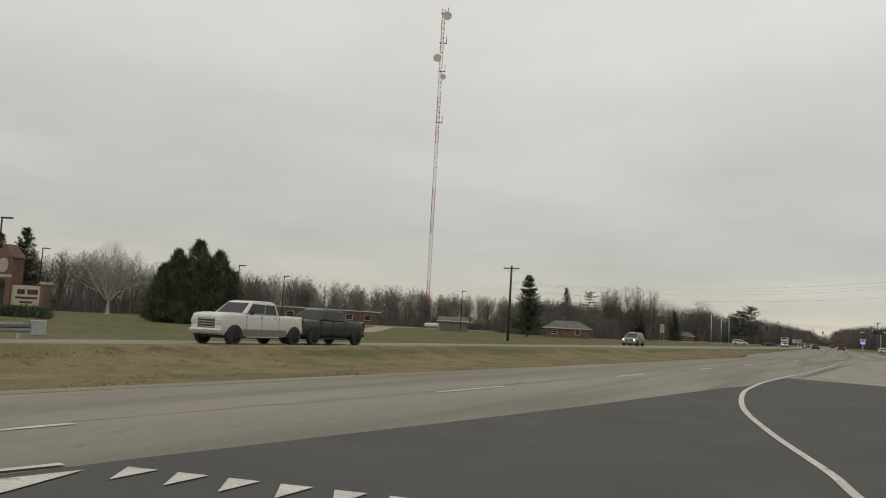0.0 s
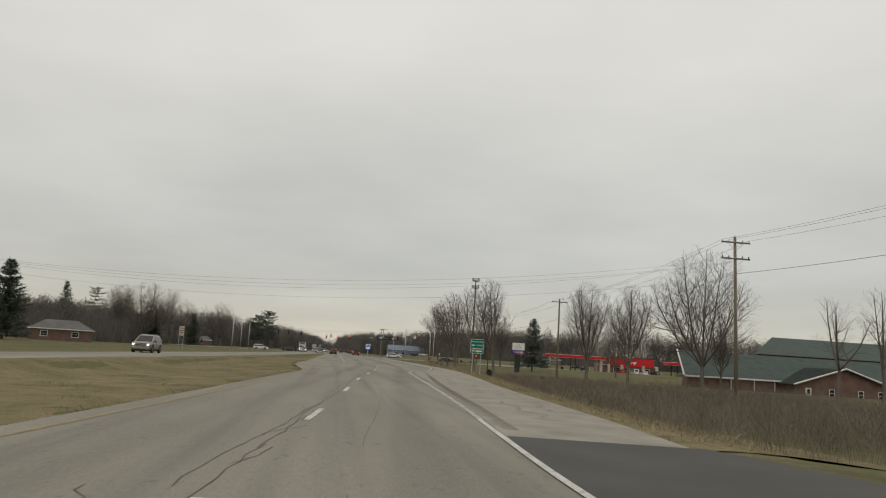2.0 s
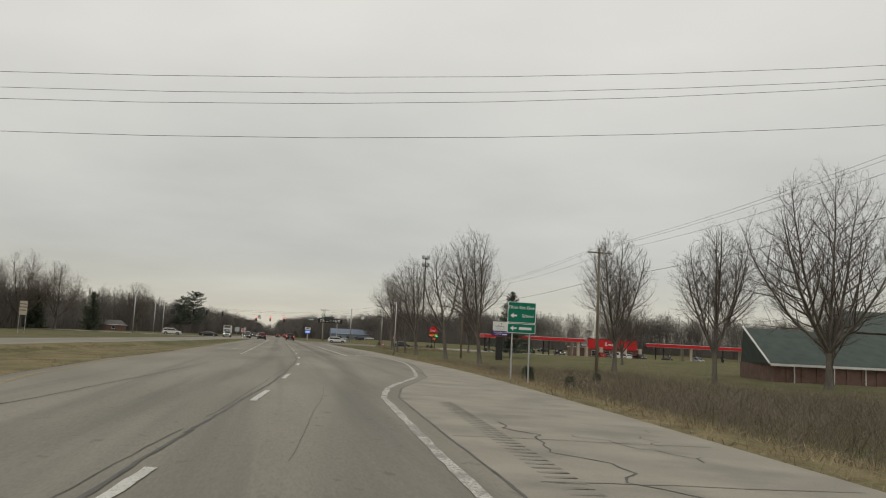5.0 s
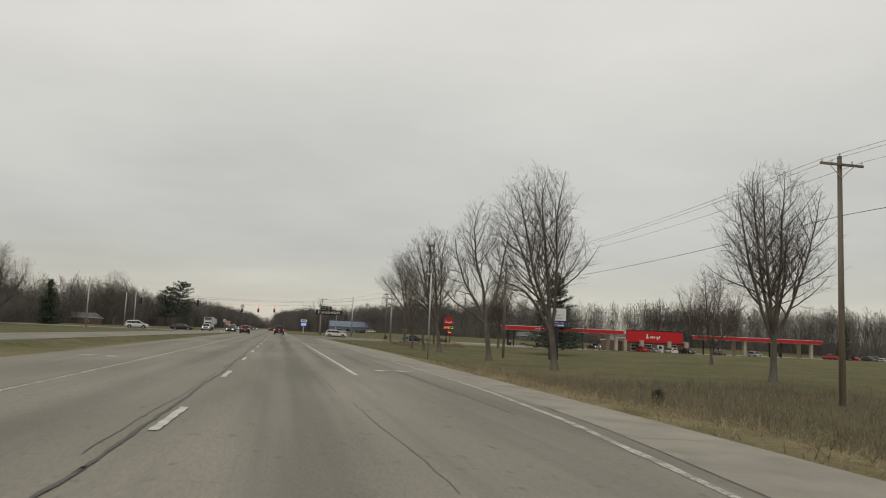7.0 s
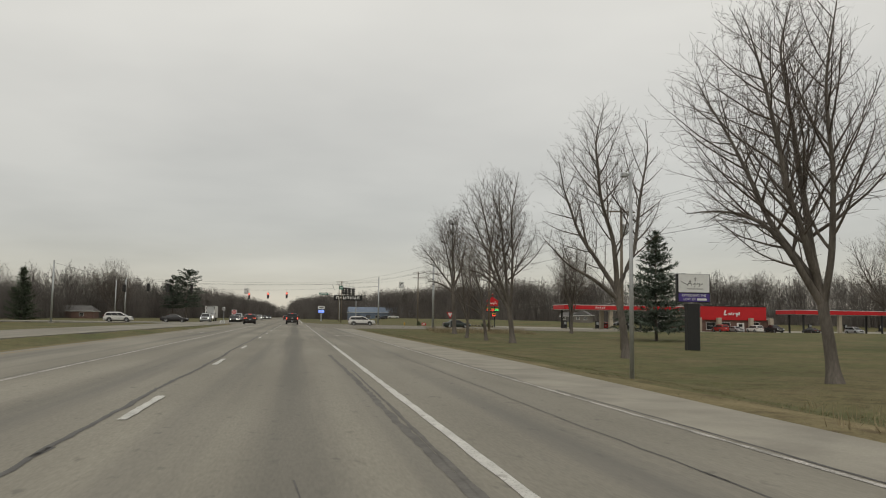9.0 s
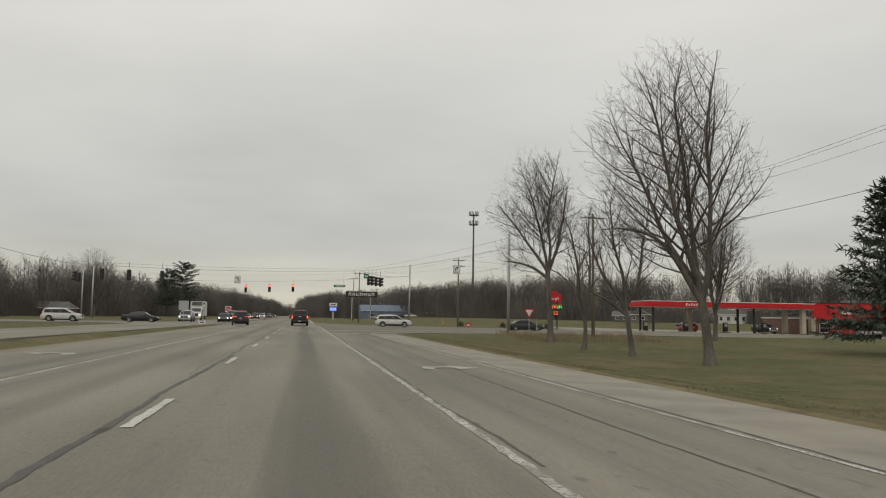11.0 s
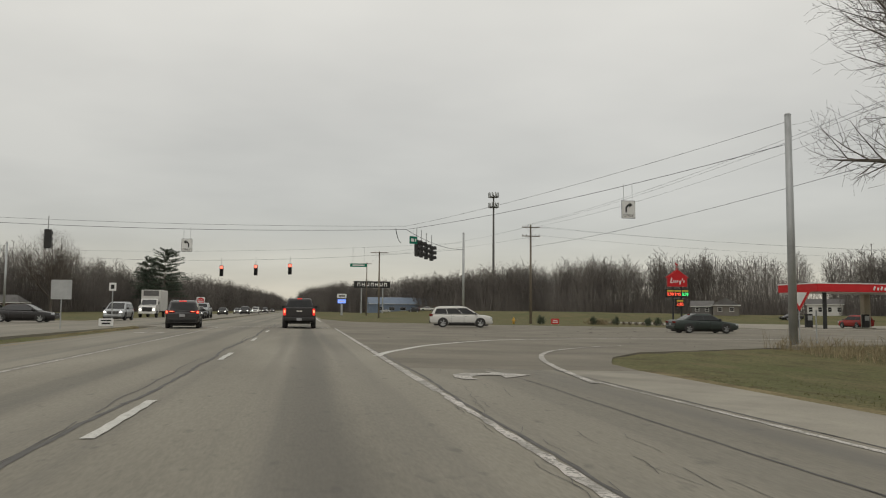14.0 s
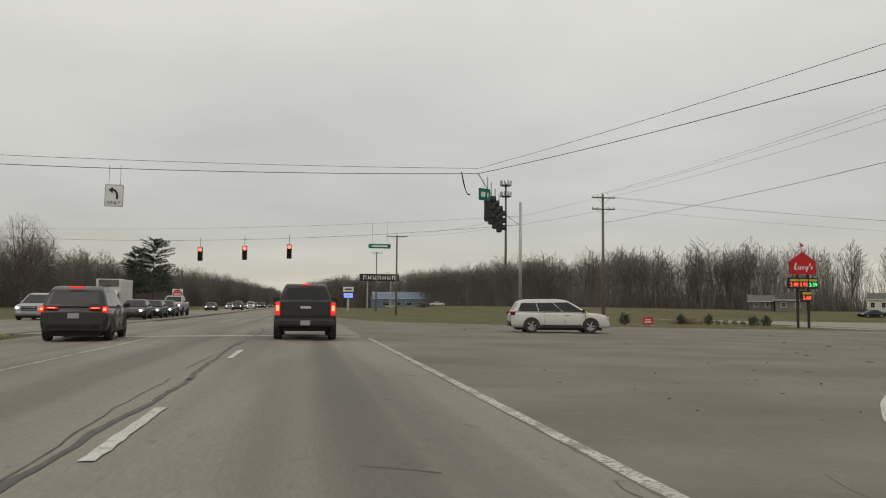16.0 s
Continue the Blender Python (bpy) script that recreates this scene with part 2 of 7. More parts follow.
M["lens"] = material("clear_lens", (0.5, 0.52, 0.54), 0.1, var=0.1, bump=0)
M["plate"] = material("plate", (0.34, 0.34, 0.35), 0.5, var=0.05, bump=0)
M["white_paint"] = material("white_car_paint", (0.62, 0.61, 0.58), 0.25, var=0.04, bump=0, spec=0.5)
M["tan_paint"] = material("tan_car_paint", (0.20, 0.175, 0.14), 0.3, var=0.05, bump=0, spec=0.5)
M["black_paint"] = material("black_car_paint", (0.028, 0.026, 0.027), 0.25, var=0.1, bump=0, spec=0.45)
M["grey_paint"] = material("grey_car_paint", (0.040, 0.039, 0.040), 0.22, 0.3, var=0.08, bump=0, spec=0.6)
M["green_paint"] = material("green_car_paint", (0.03, 0.04, 0.036), 0.28, 0.2, var=0.08, bump=0, spec=0.6)
M["silver_paint"] = material("silver_car_paint", (0.40, 0.41, 0.42), 0.3, 0.5, var=0.05, bump=0, spec=0.5)
M["champagne_paint"] = material("champagne_car_paint", (0.25, 0.235, 0.20), 0.3, 0.4, var=0.05, bump=0, spec=0.5)
M["red_paint"] = material("red_car_paint", (0.36, 0.03, 0.025), 0.25, var=0.06, bump=0, spec=0.5)
M["brick"] = material("brick", (0.155, 0.098, 0.080), 0.9, var=0.2, scale=1.0, fine=12, bump=0.3)
M["brick_pale"] = material("limestone", (0.42, 0.37, 0.29), 0.85, var=0.12, scale=1.0, fine=12, bump=0.2)
M["roof_green"] = material("green_roof_shingle", (0.060, 0.078, 0.070), 0.85, var=0.15, scale=0.8, fine=8, bump=0.2)
M["roof_grey"] = material("grey_roof_shingle", (0.13, 0.125, 0.12), 0.9, var=0.15, scale=0.8, fine=8, bump=0.2)
M["white_trim"] = material("white_trim", (0.66, 0.65, 0.62), 0.6, var=0.06, scale=1, bump=0.05)
M["red_fascia"] = material("red_fascia", (0.50, 0.018, 0.022), 0.45, var=0.05, scale=1, bump=0)
M["blue_wall"] = material("blue_metal_wall", (0.15, 0.19, 0.25), 0.6, var=0.1, scale=0.5, bump=0.1)
M["white_wall"] = material("white_siding", (0.56, 0.55, 0.52), 0.7, var=0.08, scale=0.5, bump=0.1)
M["tan_wall"] = material("tan_siding", (0.17, 0.155, 0.135), 0.8, var=0.1, scale=0.5, bump=0.1)
M["sign_green"] = material("sign_green", (0.0, 0.16, 0.10), 0.5, var=0.05, bump=0)
M["sign_white"] = material("sign_white", (0.72, 0.72, 0.70), 0.5, var=0.04, bump=0)
M["sign_red"] = material("sign_red", (0.50, 0.03, 0.03), 0.5, var=0.05, bump=0)
M["sign_black"] = material("sign_black", (0.03, 0.03, 0.03), 0.6, var=0.05, bump=0)
M["sign_purple"] = material("sign_purple", (0.075, 0.05, 0.23), 0.5, var=0.05, bump=0)
M["tower_red"] = material("tower_red", (0.42, 0.06, 0.05), 0.6, var=0.15, bump=0)
M["tower_white"] = material("tower_white", (0.56, 0.54, 0.52), 0.6, var=0.1, bump=0)
M["led_red"] = glow("red_led", (1.0, 0.09, 0.04), 2.2)
M["led_green"] = glow("green_led", (0.08, 1.0, 0.25), 1.6)
M["led_yellow"] = material("yellow_strip", (0.55, 0.42, 0.05), 0.5, var=0.05, bump=0)
M["lamp_red"] = glow("signal_red_lit", (1.0, 0.13, 0.08), 3.0)
M["screen_blue"] = glow("blue_screen", (0.18, 0.32, 0.95), 1.0)
M["hydrant"] = material("hydrant_yellow", (0.50, 0.30, 0.05), 0.5, var=0.1, bump=0)


# ---------------------------------------------------------------- mesh helpers
def part(name, bm, mat, parent=None, label="", smooth=False):
    """Links a bmesh as one mesh object, under a thing or a part."""
    me = bpy.data.meshes.new(name)
    bm.to_mesh(me)
    bm.free()
    for m_ in (mat if isinstance(mat, (list, tuple)) else [mat]):
        me.materials.append(m_)
    if smooth:
        for p in me.polygons:
            p.use_smooth = True
    ob = new(name, me)
    if parent is not None:
        ob.parent = parent
    if label:
        tagged(ob, label)
    return ob


def arrays(name, verts, faces, mat, parent=None, smooth=False):
    """A mesh object straight from number arrays (faces all quads or all triangles)."""
    me = bpy.data.meshes.new(name)
    verts, faces = np.asarray(verts, np.float32), np.asarray(faces, np.int32)
    k = faces.shape[1]
    me.vertices.add(len(verts)); me.vertices.foreach_set("co", verts.ravel())
    me.loops.add(faces.size); me.loops.foreach_set("vertex_index", faces.ravel())
    me.polygons.add(len(faces))
    me.polygons.foreach_set("loop_start", np.arange(0, faces.size, k, dtype=np.int32))
    me.polygons.foreach_set("loop_total", np.full(len(faces), k, np.int32))
    me.polygons.foreach_set("use_smooth", np.full(len(faces), smooth, bool))
    me.update(calc_edges=True)
    me.materials.append(mat)
    ob = new(name, me)
    if parent is not None:
        ob.parent = parent
    return ob


def box(bm, cx, cy, cz, sx, sy, sz, rot=None, bevel=0.0):
    """A box by its centre and sizes, in a bmesh."""
    r = bmesh.ops.create_cube(bm, size=1.0)
    vs = r["verts"]
    m = Matrix.Translation((cx, cy, cz)) @ (rot.to_4x4() if rot is not None else Matrix.Identity(4)) @ Matrix.Diagonal((sx, sy, sz, 1))
    bmesh.ops.transform(bm, matrix=m, verts=vs)
    if bevel:
        es = list({e for v in vs for e in v.link_edges})
        bmesh.ops.bevel(bm, geom=es, offset=bevel, segments=1, affect='EDGES', profile=0.5)
    return vs


def tube(bm, a, b, r1, r2=None, sides=8, caps=True):
    """A round bar from a to b."""
    a, b = Vector(a), Vector(b)
    d = b - a
    m = Matrix.Translation((a + b) / 2) @ d.to_track_quat('Z', 'Y').to_matrix().to_4x4()
    bmesh.ops.create_cone(bm, cap_ends=caps, segments=sides, radius1=r1, radius2=r1 if r2 is None else r2, depth=d.length, matrix=m)


def solid(bm, outline, depth, m=Matrix.Identity(4)):
    """A plate: an outline in x, y pushed out along z by depth, laid by m."""
    lo = [bm.verts.new(m @ Vector((x, y, 0))) for x, y in outline]
    hi = [bm.verts.new(m @ Vector((x, y, depth))) for x, y in outline]
    bm.faces.new(lo[::-1]); bm.faces.new(hi)
    for i in range(len(lo)):
        j = (i + 1) % len(lo)
        bm.faces.new((lo[i], lo[j], hi[j], hi[i]))


def thing(name, label, category, x, y, z, turn=0, group="", kind=""):
    ob = new(name)
    ob.matrix_world = pose(x, y, z, 0, 0, turn)
    ob.empty_display_size = 0.3
    return tagged(ob, label, category, group, kind)


def lettering(name, text, size, mat, m, parent, depth=0.004, align='CENTER'):
    """Letters of the built-in font as one mesh."""
    cu = bpy.data.curves.new(name, 'FONT')
    cu.body, cu.size, cu.extrude, cu.align_x, cu.align_y = text, size, depth, align, 'CENTER'
    tmp = bpy.data.objects.new(name, cu)
    me = bpy.data.meshes.new_from_object(tmp)
    bpy.data.objects.remove(tmp)
    me.materials.clear(); me.materials.append(mat)
    ob = new(name, me)
    ob.parent = parent
    ob.matrix_basis = m
    return ob


UP = pose(0, 0, 0, 90, 0, 0)       # letters that stand upright and face -y


# ---------------------------------------------------------------- plan of the roads (y runs along the highway)
def lane_line(y):
    """x of the broken line between the two through lanes: a slight bend, then straight."""
    return -2.26 - 0.0775 * 7 * np.logaddexp(0, (108 - y) / 7) - 0.22 * np.exp(-((y - 66) / 13) ** 2)


def edge_line(y):
    """Offset of the right white line from the lane line; it moves out round the turning lane."""
    return np.interp(y, [-80, 5, 17, 28, 42, 54, 64, 72, 80, 88, 92, 100, 112, 119, 127, 145, 300], [1.7, 2.0, 2.98, 3.62, 3.72, 3.64, 3.54, 3.22, 2.9, 2.7, 3.1, 4.8, 6.05, 6.75, 7.2, 7.36, 7.36])


def verge(y):
    """Offset of the right-hand grass."""
    return np.interp(y, [-80, 39, 45, 70, 90, 113, 150, 165, 215, 300], [7.5, 7.5, 7.7, 7.8, 8.2, 8.8, 9.5, 10.0, 9.6, 9.6])


def median_edge(y):
    """Offset of the median grass; it steps back for the left-turn lane."""
    return np.interp(y, [-80, 0, 74, 78, 92, 105, 1000], [-3.9, -3.9, -4.1, -4.5, -6.9, -8.0, -7.6])


def left_road(y):
    """x of the middle of the oncoming carriageway."""
    return np.interp(y, [-200, 30, 92, 183, 250, 300, 1500], [-33, -26.4, -23.6, -19.2, -16.8, -15.6, -15.2])


def left_half(y):
    return np.interp(y, [-200, 200, 290, 340, 1500], [3.9, 3.9, 4.6, 4.6, 3.9])


def left_z(y):
    """Height of the oncoming carriageway: it lies a little lower at the slip road."""
    return np.interp(y, [-200, 75, 115], [-0.05, -0.05, 0.0])


def side_road_edge(y):
    """x of the right edge of the dark asphalt side road."""
    return np.interp(y, [-140, -60, -20, 5, 20, 28, 35, 39.5], [85, 45, 25, 12, 5, 2.6, 1.3, 0.3])


def cross_edge(y):
    """x of the right-hand limit of the crossing's pavement: rounded corners either side of the cross street."""
    return np.interp(y, [243, 245.5, 248.8, 251.9, 255, 258.6, 262, 266, 272, 296, 302, 303, 305.5, 308, 314, 330], [7.3, 7.6, 9.0, 11.2, 16.5, 23, 32, 60, 200, 200, 60, 40, 16, 9, 5, 2.2])


def road_z(u):
    return np.where(u > 0, -0.018 * u, 0.006 * u)


def cross_z(x):
    return -0.14 - 0.0095 * np.clip(np.abs(x) - 8, 0, 110) * (x > 0)


def smooth(v):
    v = np.clip(v, 0, 1)
    return v * v * (3 - 2 * v)


def main_z(x, y):
    return road_z(x - lane_line(y))


def paved_z(x, y):
    """Height of whatever pavement lies at a place."""
    x, y = np.asarray(x, float), np.asarray(y, float)
    u = x - lane_line(y)
    z = np.where(u < -9, 0.0, main_z(x, y))
    w = smooth((y - 246) / 18) * smooth((u - 3.88) / 6)
    z = np.where((u > 2.0) & (y > 240), main_z(x, y) * (1 - w) + cross_z(x) * w, z)
    z = np.where((y < 39.5) & (u > edge_line(y) - 0.3), main_z(x, y) * smooth((14 - u) / 10) - 0.12 * (1 - smooth((14 - u) / 10)) + 0.006, z)
    return z


def ground_z(x, y):
    x, y = np.asarray(x, float), np.asarray(y, float)
    u = x - lane_line(y)
    ug, ul = verge(y), median_edge(y)
    # right of the road: a slope down to a low field, level again at the crossing
    low = np.interp(y, [-60, 30, 60, 235, 258, 264, 600], [-0.4, -0.5, -1.1, -1.15, -0.35, 0, 0])
    level = np.where(y > 264, 0, low)
    field = np.where(y > 258, cross_z(x) - 0.05, level + np.interp(x, [20, 40, 70, 110], [0, -0.05, 0.1, 0.1]) * (y > 170))
    right = road_z(ug) - 0.05 + (field - road_z(ug)) * smooth((u - ug) / np.interp(y, [60, 120, 240, 262], [6, 8, 9, 25]))
    side = smooth((x - side_road_edge(y) - 0.5) / 8)
    right = np.where(y < 41, -0.20 - 0.6 * side, right)
    # median with a low crest beside the oncoming road
    lr = left_road(y) + left_half(y)
    lm = lane_line(y) + ul
    s = np.clip((x - lr) / np.maximum(lm - lr, 1e-3), 0, 1)
    crest = np.interp(y, [-100, 60, 110, 170], [0.37, 0.31, 0.13, 0.0])
    median = road_z(ul) - 0.05 + crest * np.exp(-((s - 0.18) / 0.16) ** 2) - 0.14 * np.sin(np.pi * s) * (s > 0.3) + 0.09 * smooth((0.25 - s) / 0.25)
    ll = left_road(y) - left_half(y)
    left = -0.10 + 0.15 * np.sin(x * 0.05 + 1) * smooth((ll - x) / 30) + 0.1 * np.sin(y * 0.04) * smooth((ll - x) / 30)
    z = np.where(u > ug, right, np.where(u > ul, road_z(u) - 0.10, np.where(x > lr, median + left_z(y) * smooth((0.25 - s) / 0.25), np.where(x > ll, left_z(y) - 0.12, left + left_z(y) * smooth((x - ll + 14) / 14)))))
    # the crossing
    near = (y > 243) & (y < 330) & (u > 3)
    d = x - cross_edge(y)
    w = smooth((d - 0.2) / 3.0)
    z = np.where(near & (d > -0.5), (paved_z(np.minimum(x, cross_edge(y)), y) - 0.03) * (1 - w) + z * w, z)
    z = np.where(near & (d <= -0.5), paved_z(x, y) - 0.10, z)
    z = np.where((y > 284) & (y < 304) & (x < -3), -0.22, z)
    # the land rises gently behind the filling station
    z = z + 1.9 * smooth((y - 362) / 40) * smooth((x - 30) / 30)
    return z


def gz(x, y):
    return float(ground_z(x, y))


def steps(*runs):
    """Grid lines: runs of (start, end, spacing)."""
    out = []
    for a, b, d in runs:
        out.extend(np.arange(a, b, d))
    out.append(runs[-1][1])
    return np.array(out)


gx = steps((-4000, -600, 425), (-600, -120, 30), (-120, -42, 6), (-42, 34, 0.8), (34, 130, 4), (130, 600, 30), (600, 4000, 425))
gy = steps((-3000, -200, 350), (-200, -20, 12), (-20, 310, 1.0), (310, 700, 10), (700, 1500, 50), (1500, 4500, 500))
X, Y = np.meshgrid(gx, gy, indexing="ij")
Z = ground_z(X, Y) + 0.025 * np.sin(X * 1.9 + np.cos(Y * 0.7)) * np.sin(Y * 1.3)
nx, ny = X.shape
idx = np.arange(nx * ny).reshape(nx, ny)
quads = np.stack([idx[:-1, :-1], idx[1:, :-1], idx[1:, 1:], idx[:-1, 1:]], -1).reshape(-1, 4)
ground = arrays("ground", np.stack([X, Y, Z], -1).reshape(-1, 3), quads, M["grass"], smooth=True)
tagged(ground, "winter grass, green and tan, thin and patchy", "ground", kind="structure")


def strip(name, ys, left, right, zfun, mat, across, label, category="road", parent=None):
    """A sheet of pavement between two edges given as x for each y."""
    ys = np.asarray(ys, float)
    f_ = np.linspace(0, 1, across)
    L, R = left(ys), right(ys)
    XX = L[:, None] + (R - L)[:, None] * f_[None]
    YY = np.repeat(ys[:, None], across, 1)
    ZZ = zfun(XX, YY)
    if parent is None:         # the slab's sides go down into the ground
        XX, YY = (np.concatenate([q[:, :1], q, q[:, -1:]], 1) for q in (XX, YY))
        ZZ = np.concatenate([ZZ[:, :1] - 0.3, ZZ, ZZ[:, -1:] - 0.3], 1)
    n = np.arange(XX.size).reshape(XX.shape)
    q = np.stack([n[:-1, :-1], n[:-1, 1:], n[1:, 1:], n[1:, :-1]], -1).reshape(-1, 4)
    ob = arrays(name, np.stack([XX, YY, ZZ], -1).reshape(-1, 3), q, mat, parent)
    uv = ob.data.uv_layers.new(name="lane")
    flat_ = np.stack([XX - lane_line(YY), YY], -1).reshape(-1, 2)[q.reshape(-1)]
    uv.data.foreach_set("uv", flat_.astype(np.float32).ravel())
    return tagged(ob, label, category, kind="structure") if parent is None else ob


far = steps((-120, 0, 6), (0, 310, 1.5), (310, 1200, 20))
road = strip("road_main", far, lambda y: lane_line(y) + median_edge(y), lambda y: lane_line(y) + edge_line(y) + np.where(y < 244, 0.12 - 0.25 * (y < 30) + np.interp(y, [43, 51, 122, 130], [0, 0.3, 0.3, 0]), -3.2), main_z, M["concrete_road"], 9,
             "worn pale grey concrete highway lanes with tyre tracks")
shoulder = strip("shoulder", steps((39.5, 243, 1.5)), lambda y: lane_line(y) + edge_line(y) + 0.115 + np.interp(y, [43, 51, 122, 130], [0, 0.3, 0.3, 0]), lambda y: lane_line(y) + verge(y), main_z, M["shoulder"], 4,
                 "pale cracked concrete shoulder along the highway", "road")
side_road = strip("road_side", steps((-140, 39.5, 2)), lambda y: np.where(y > 6, lane_line(y) + edge_line(y) + 0.12 - 0.25 * (y < 30), np.interp(y, [-140, -60, -16, -6, 3, 6], [60, 22, 0, -6, -9.0, lane_line(6.0) + 2.1])),
                  lambda y: side_road_edge(y), lambda x, y: paved_z(x, y), M["asphalt"], 8, "new dark asphalt slip lane joining the highway", "road")
left_lanes = strip("road_left", far, lambda y: left_road(y) - left_half(y), lambda y: left_road(y) + left_half(y), lambda x, y: 0 * x + left_z(y), M["concrete_road"], 4,
                   "worn grey concrete lanes of the oncoming carriageway")


def flat(name, outline, zfun, mat, label, category="road", grid=3.0):
    """Pavement of any outline: filled and cut on a grid so that it follows the ground."""
    bm = bmesh.new()
    f = bm.faces.new([bm.verts.new((x, y, 0)) for x, y in outline])
    bmesh.ops.triangulate(bm, faces=[f])
    x0, x1 = min(p[0] for p in outline), max(p[0] for p in outline)
    for x in np.arange(x0 + grid, min(x1, 140), grid * 2):
        bmesh.ops.bisect_plane(bm, geom=bm.verts[:] + bm.edges[:] + bm.faces[:], plane_co=(x, 0, 0), plane_no=(1, 0, 0))
    y0, y1 = min(p[1] for p in outline), max(p[1] for p in outline)
    for y in np.arange(y0 + grid, y1, grid):
        bmesh.ops.bisect_plane(bm, geom=bm.verts[:] + bm.edges[:] + bm.faces[:], plane_co=(0, y, 0), plane_no=(0, 1, 0))
    for v in bm.verts:
        v.co.z = float(zfun(v.co.x, v.co.y))
    rim = [e for e in bm.edges if e.is_boundary]
    low = bmesh.ops.extrude_edge_only(bm, edges=rim)["geom"]
    for v in low:
        if isinstance(v, bmesh.types.BMVert):
            v.co.z -= 0.3
    bmesh.ops.recalc_face_normals(bm, faces=bm.faces)
    for f in bm.faces:
        if f.normal.z < -0.1:
            f.normal_flip()
    ob = part(name, bm, mat)
    return tagged(ob, label, category, kind="structure")


crossing = strip("road_crossing", steps((243, 265, 0.8), (265, 330, 2)), lambda y: 1.61 + 0 * y, lambda y: cross_edge(y), lambda x, y: paved_z(x, y) + 0.003, M["crossing"], 24,
                 "patched grey pavement of the wide crossing")
west = flat("road_west", [(-11.8, 284.5), (-11.8, 303.5), (-22, 303.5), (-26, 306), (-140, 306), (-140, 285), (-26, 285), (-21, 281), (-12, 281)], lambda x, y: -0.01 + 0 * x, M["concrete_road"],
            "grey pavement of the crossing street")
gap = flat("road_gap", [(-9.95, 282), (-9.95, 305), (-11.85, 305), (-11.85, 282)], lambda x, y: -0.035 + 0 * x, M["concrete_road"], "grey pavement across the median opening")


# ---------------------------------------------------------------- paint and crack seal on the pavement
def ribbon(name, pts, width, mat, parent, lift=0.006, ragged=0.0, step=None):
    """A flat band along a line on the pavement; ragged: how unevenly its edges run."""
    rng = random.Random(name + str(round(pts[0][0] * 10)) + str(round(pts[0][1] * 10)))
    line = []
    step = step or (0.3 if "crack" in name else 1.5)
    for (x0, y0), (x1, y1) in zip(pts[:-1], pts[1:]):
        k = max(1, int(math.hypot(x1 - x0, y1 - y0) / step))
        line += [(x0 + (x1 - x0) * i / k, y0 + (y1 - y0) * i / k) for i in range(k)]
    line.append(pts[-1])
    bm, rows = bmesh.new(), []
    for i, (x, y) in enumerate(line):
        a, b = line[max(i - 1, 0)], line[min(i + 1, len(line) - 1)]
        d = Vector((b[0] - a[0], b[1] - a[1]))
        d = d.normalized() if d.length else Vector((0, 1))
        nrm = Vector((-d.y, d.x))
        w1, w2 = (width / 2 * (1 + ragged * rng.uniform(-1, 1)) for _ in range(2))
        row = []
        for s in (w1, -w2):
            px, py = x + nrm.x * s, y + nrm.y * s
            row.append(bm.verts.new((px, py, float(paved_z(px, py)) + lift)))
        rows.append(row)
    for r0, r1 in zip(rows[:-1], rows[1:]):
        bm.faces.new((r0[0], r0[1], r1[1], r1[0]))
    for f in bm.faces:
        f.normal_update()
        if f.normal.z < 0:
            f.normal_flip()
    return part(name, bm, mat, parent)


def along(y0, y1, off, step=4.0):
    ys = np.linspace(y0, y1, max(2, int(abs(y1 - y0) / step) + 1))
    return [(float(lane_line(y) + (off(y) if callable(off) else off)), float(y)) for y in ys]


def fixed(x, y, off=0):
    return (float(lane_line(y)) + off, y)


def bend(pts, k=6):
    """A smooth curve through a few points of a painted line."""
    P = [np.array(p, float) for p in pts]
    P = [2 * P[0] - P[1]] + P + [2 * P[-1] - P[-2]]
    out = []
    for a, b, c, d in zip(P[:-3], P[1:-2], P[2:-1], P[3:]):
        for t in np.arange(k) / k:
            q = 0.5 * (2 * b + (c - a) * t + (2 * a - 5 * b + 4 * c - d) * t ** 2 + (3 * b - a - 3 * c + d) * t ** 3)
            out.append((float(q[0]), float(q[1])))
    return out + [tuple(float(v) for v in P[-2])]


# broken line: dashes at their places, 3 m long
dash_starts = [-5.2, 6.1, 17.4, 28.8, 40.0, 51.6, 62.9, 74, 85, 93.5, 104.6, 115.9, 127.2, 138.5, 149.7, 161.2, 172.4, 188, 199.8, 211.2, 222.4, 233.5, 244.8, 256.2, 267.5] + [306 + 11.3 * k for k in range(26)]
for y in dash_starts:
    ribbon("lane_dash", along(y, y + 3.05, 0.0), 0.13, M["paint"], road, ragged=0.22, step=0.22)
ribbon("edge_line", along(43, 130, edge_line, 2.0), 0.15, M["paint_worn"], road, ragged=0.25, step=0.5)
ribbon("edge_line", along(130, 240, edge_line, 2.0), 0.095, M["paint_worn"], road, ragged=0.4, step=0.3)
ribbon("turn_lane_line", along(131.5, 178, 3.98), 0.14, M["paint"], road, ragged=0.15, step=0.6)
ribbon("turn_lane_line", along(178, 238, 3.98), 0.11, M["paint_worn"], road, ragged=0.5, step=0.25)
ribbon("turn_lane_line", along(238, 279.5, 3.98), 0.16, M["paint_worn"], road, ragged=0.2, step=0.5)
ribbon("left_turn_line", along(121, 279, -3.62), 0.12, M["paint_worn"], road, ragged=0.08)
ribbon("median_line", along(-30, 76, -3.45), 0.13, M["yellow_paint"], road, ragged=0.1)
ribbon("median_line", along(76, 276, lambda y: float(median_edge(y)) + 0.5), 0.13, M["yellow_paint"], road, ragged=0.1)
ribbon("edge_line", along(310, 700, 3.6, 10), 0.15, M["paint"], road)
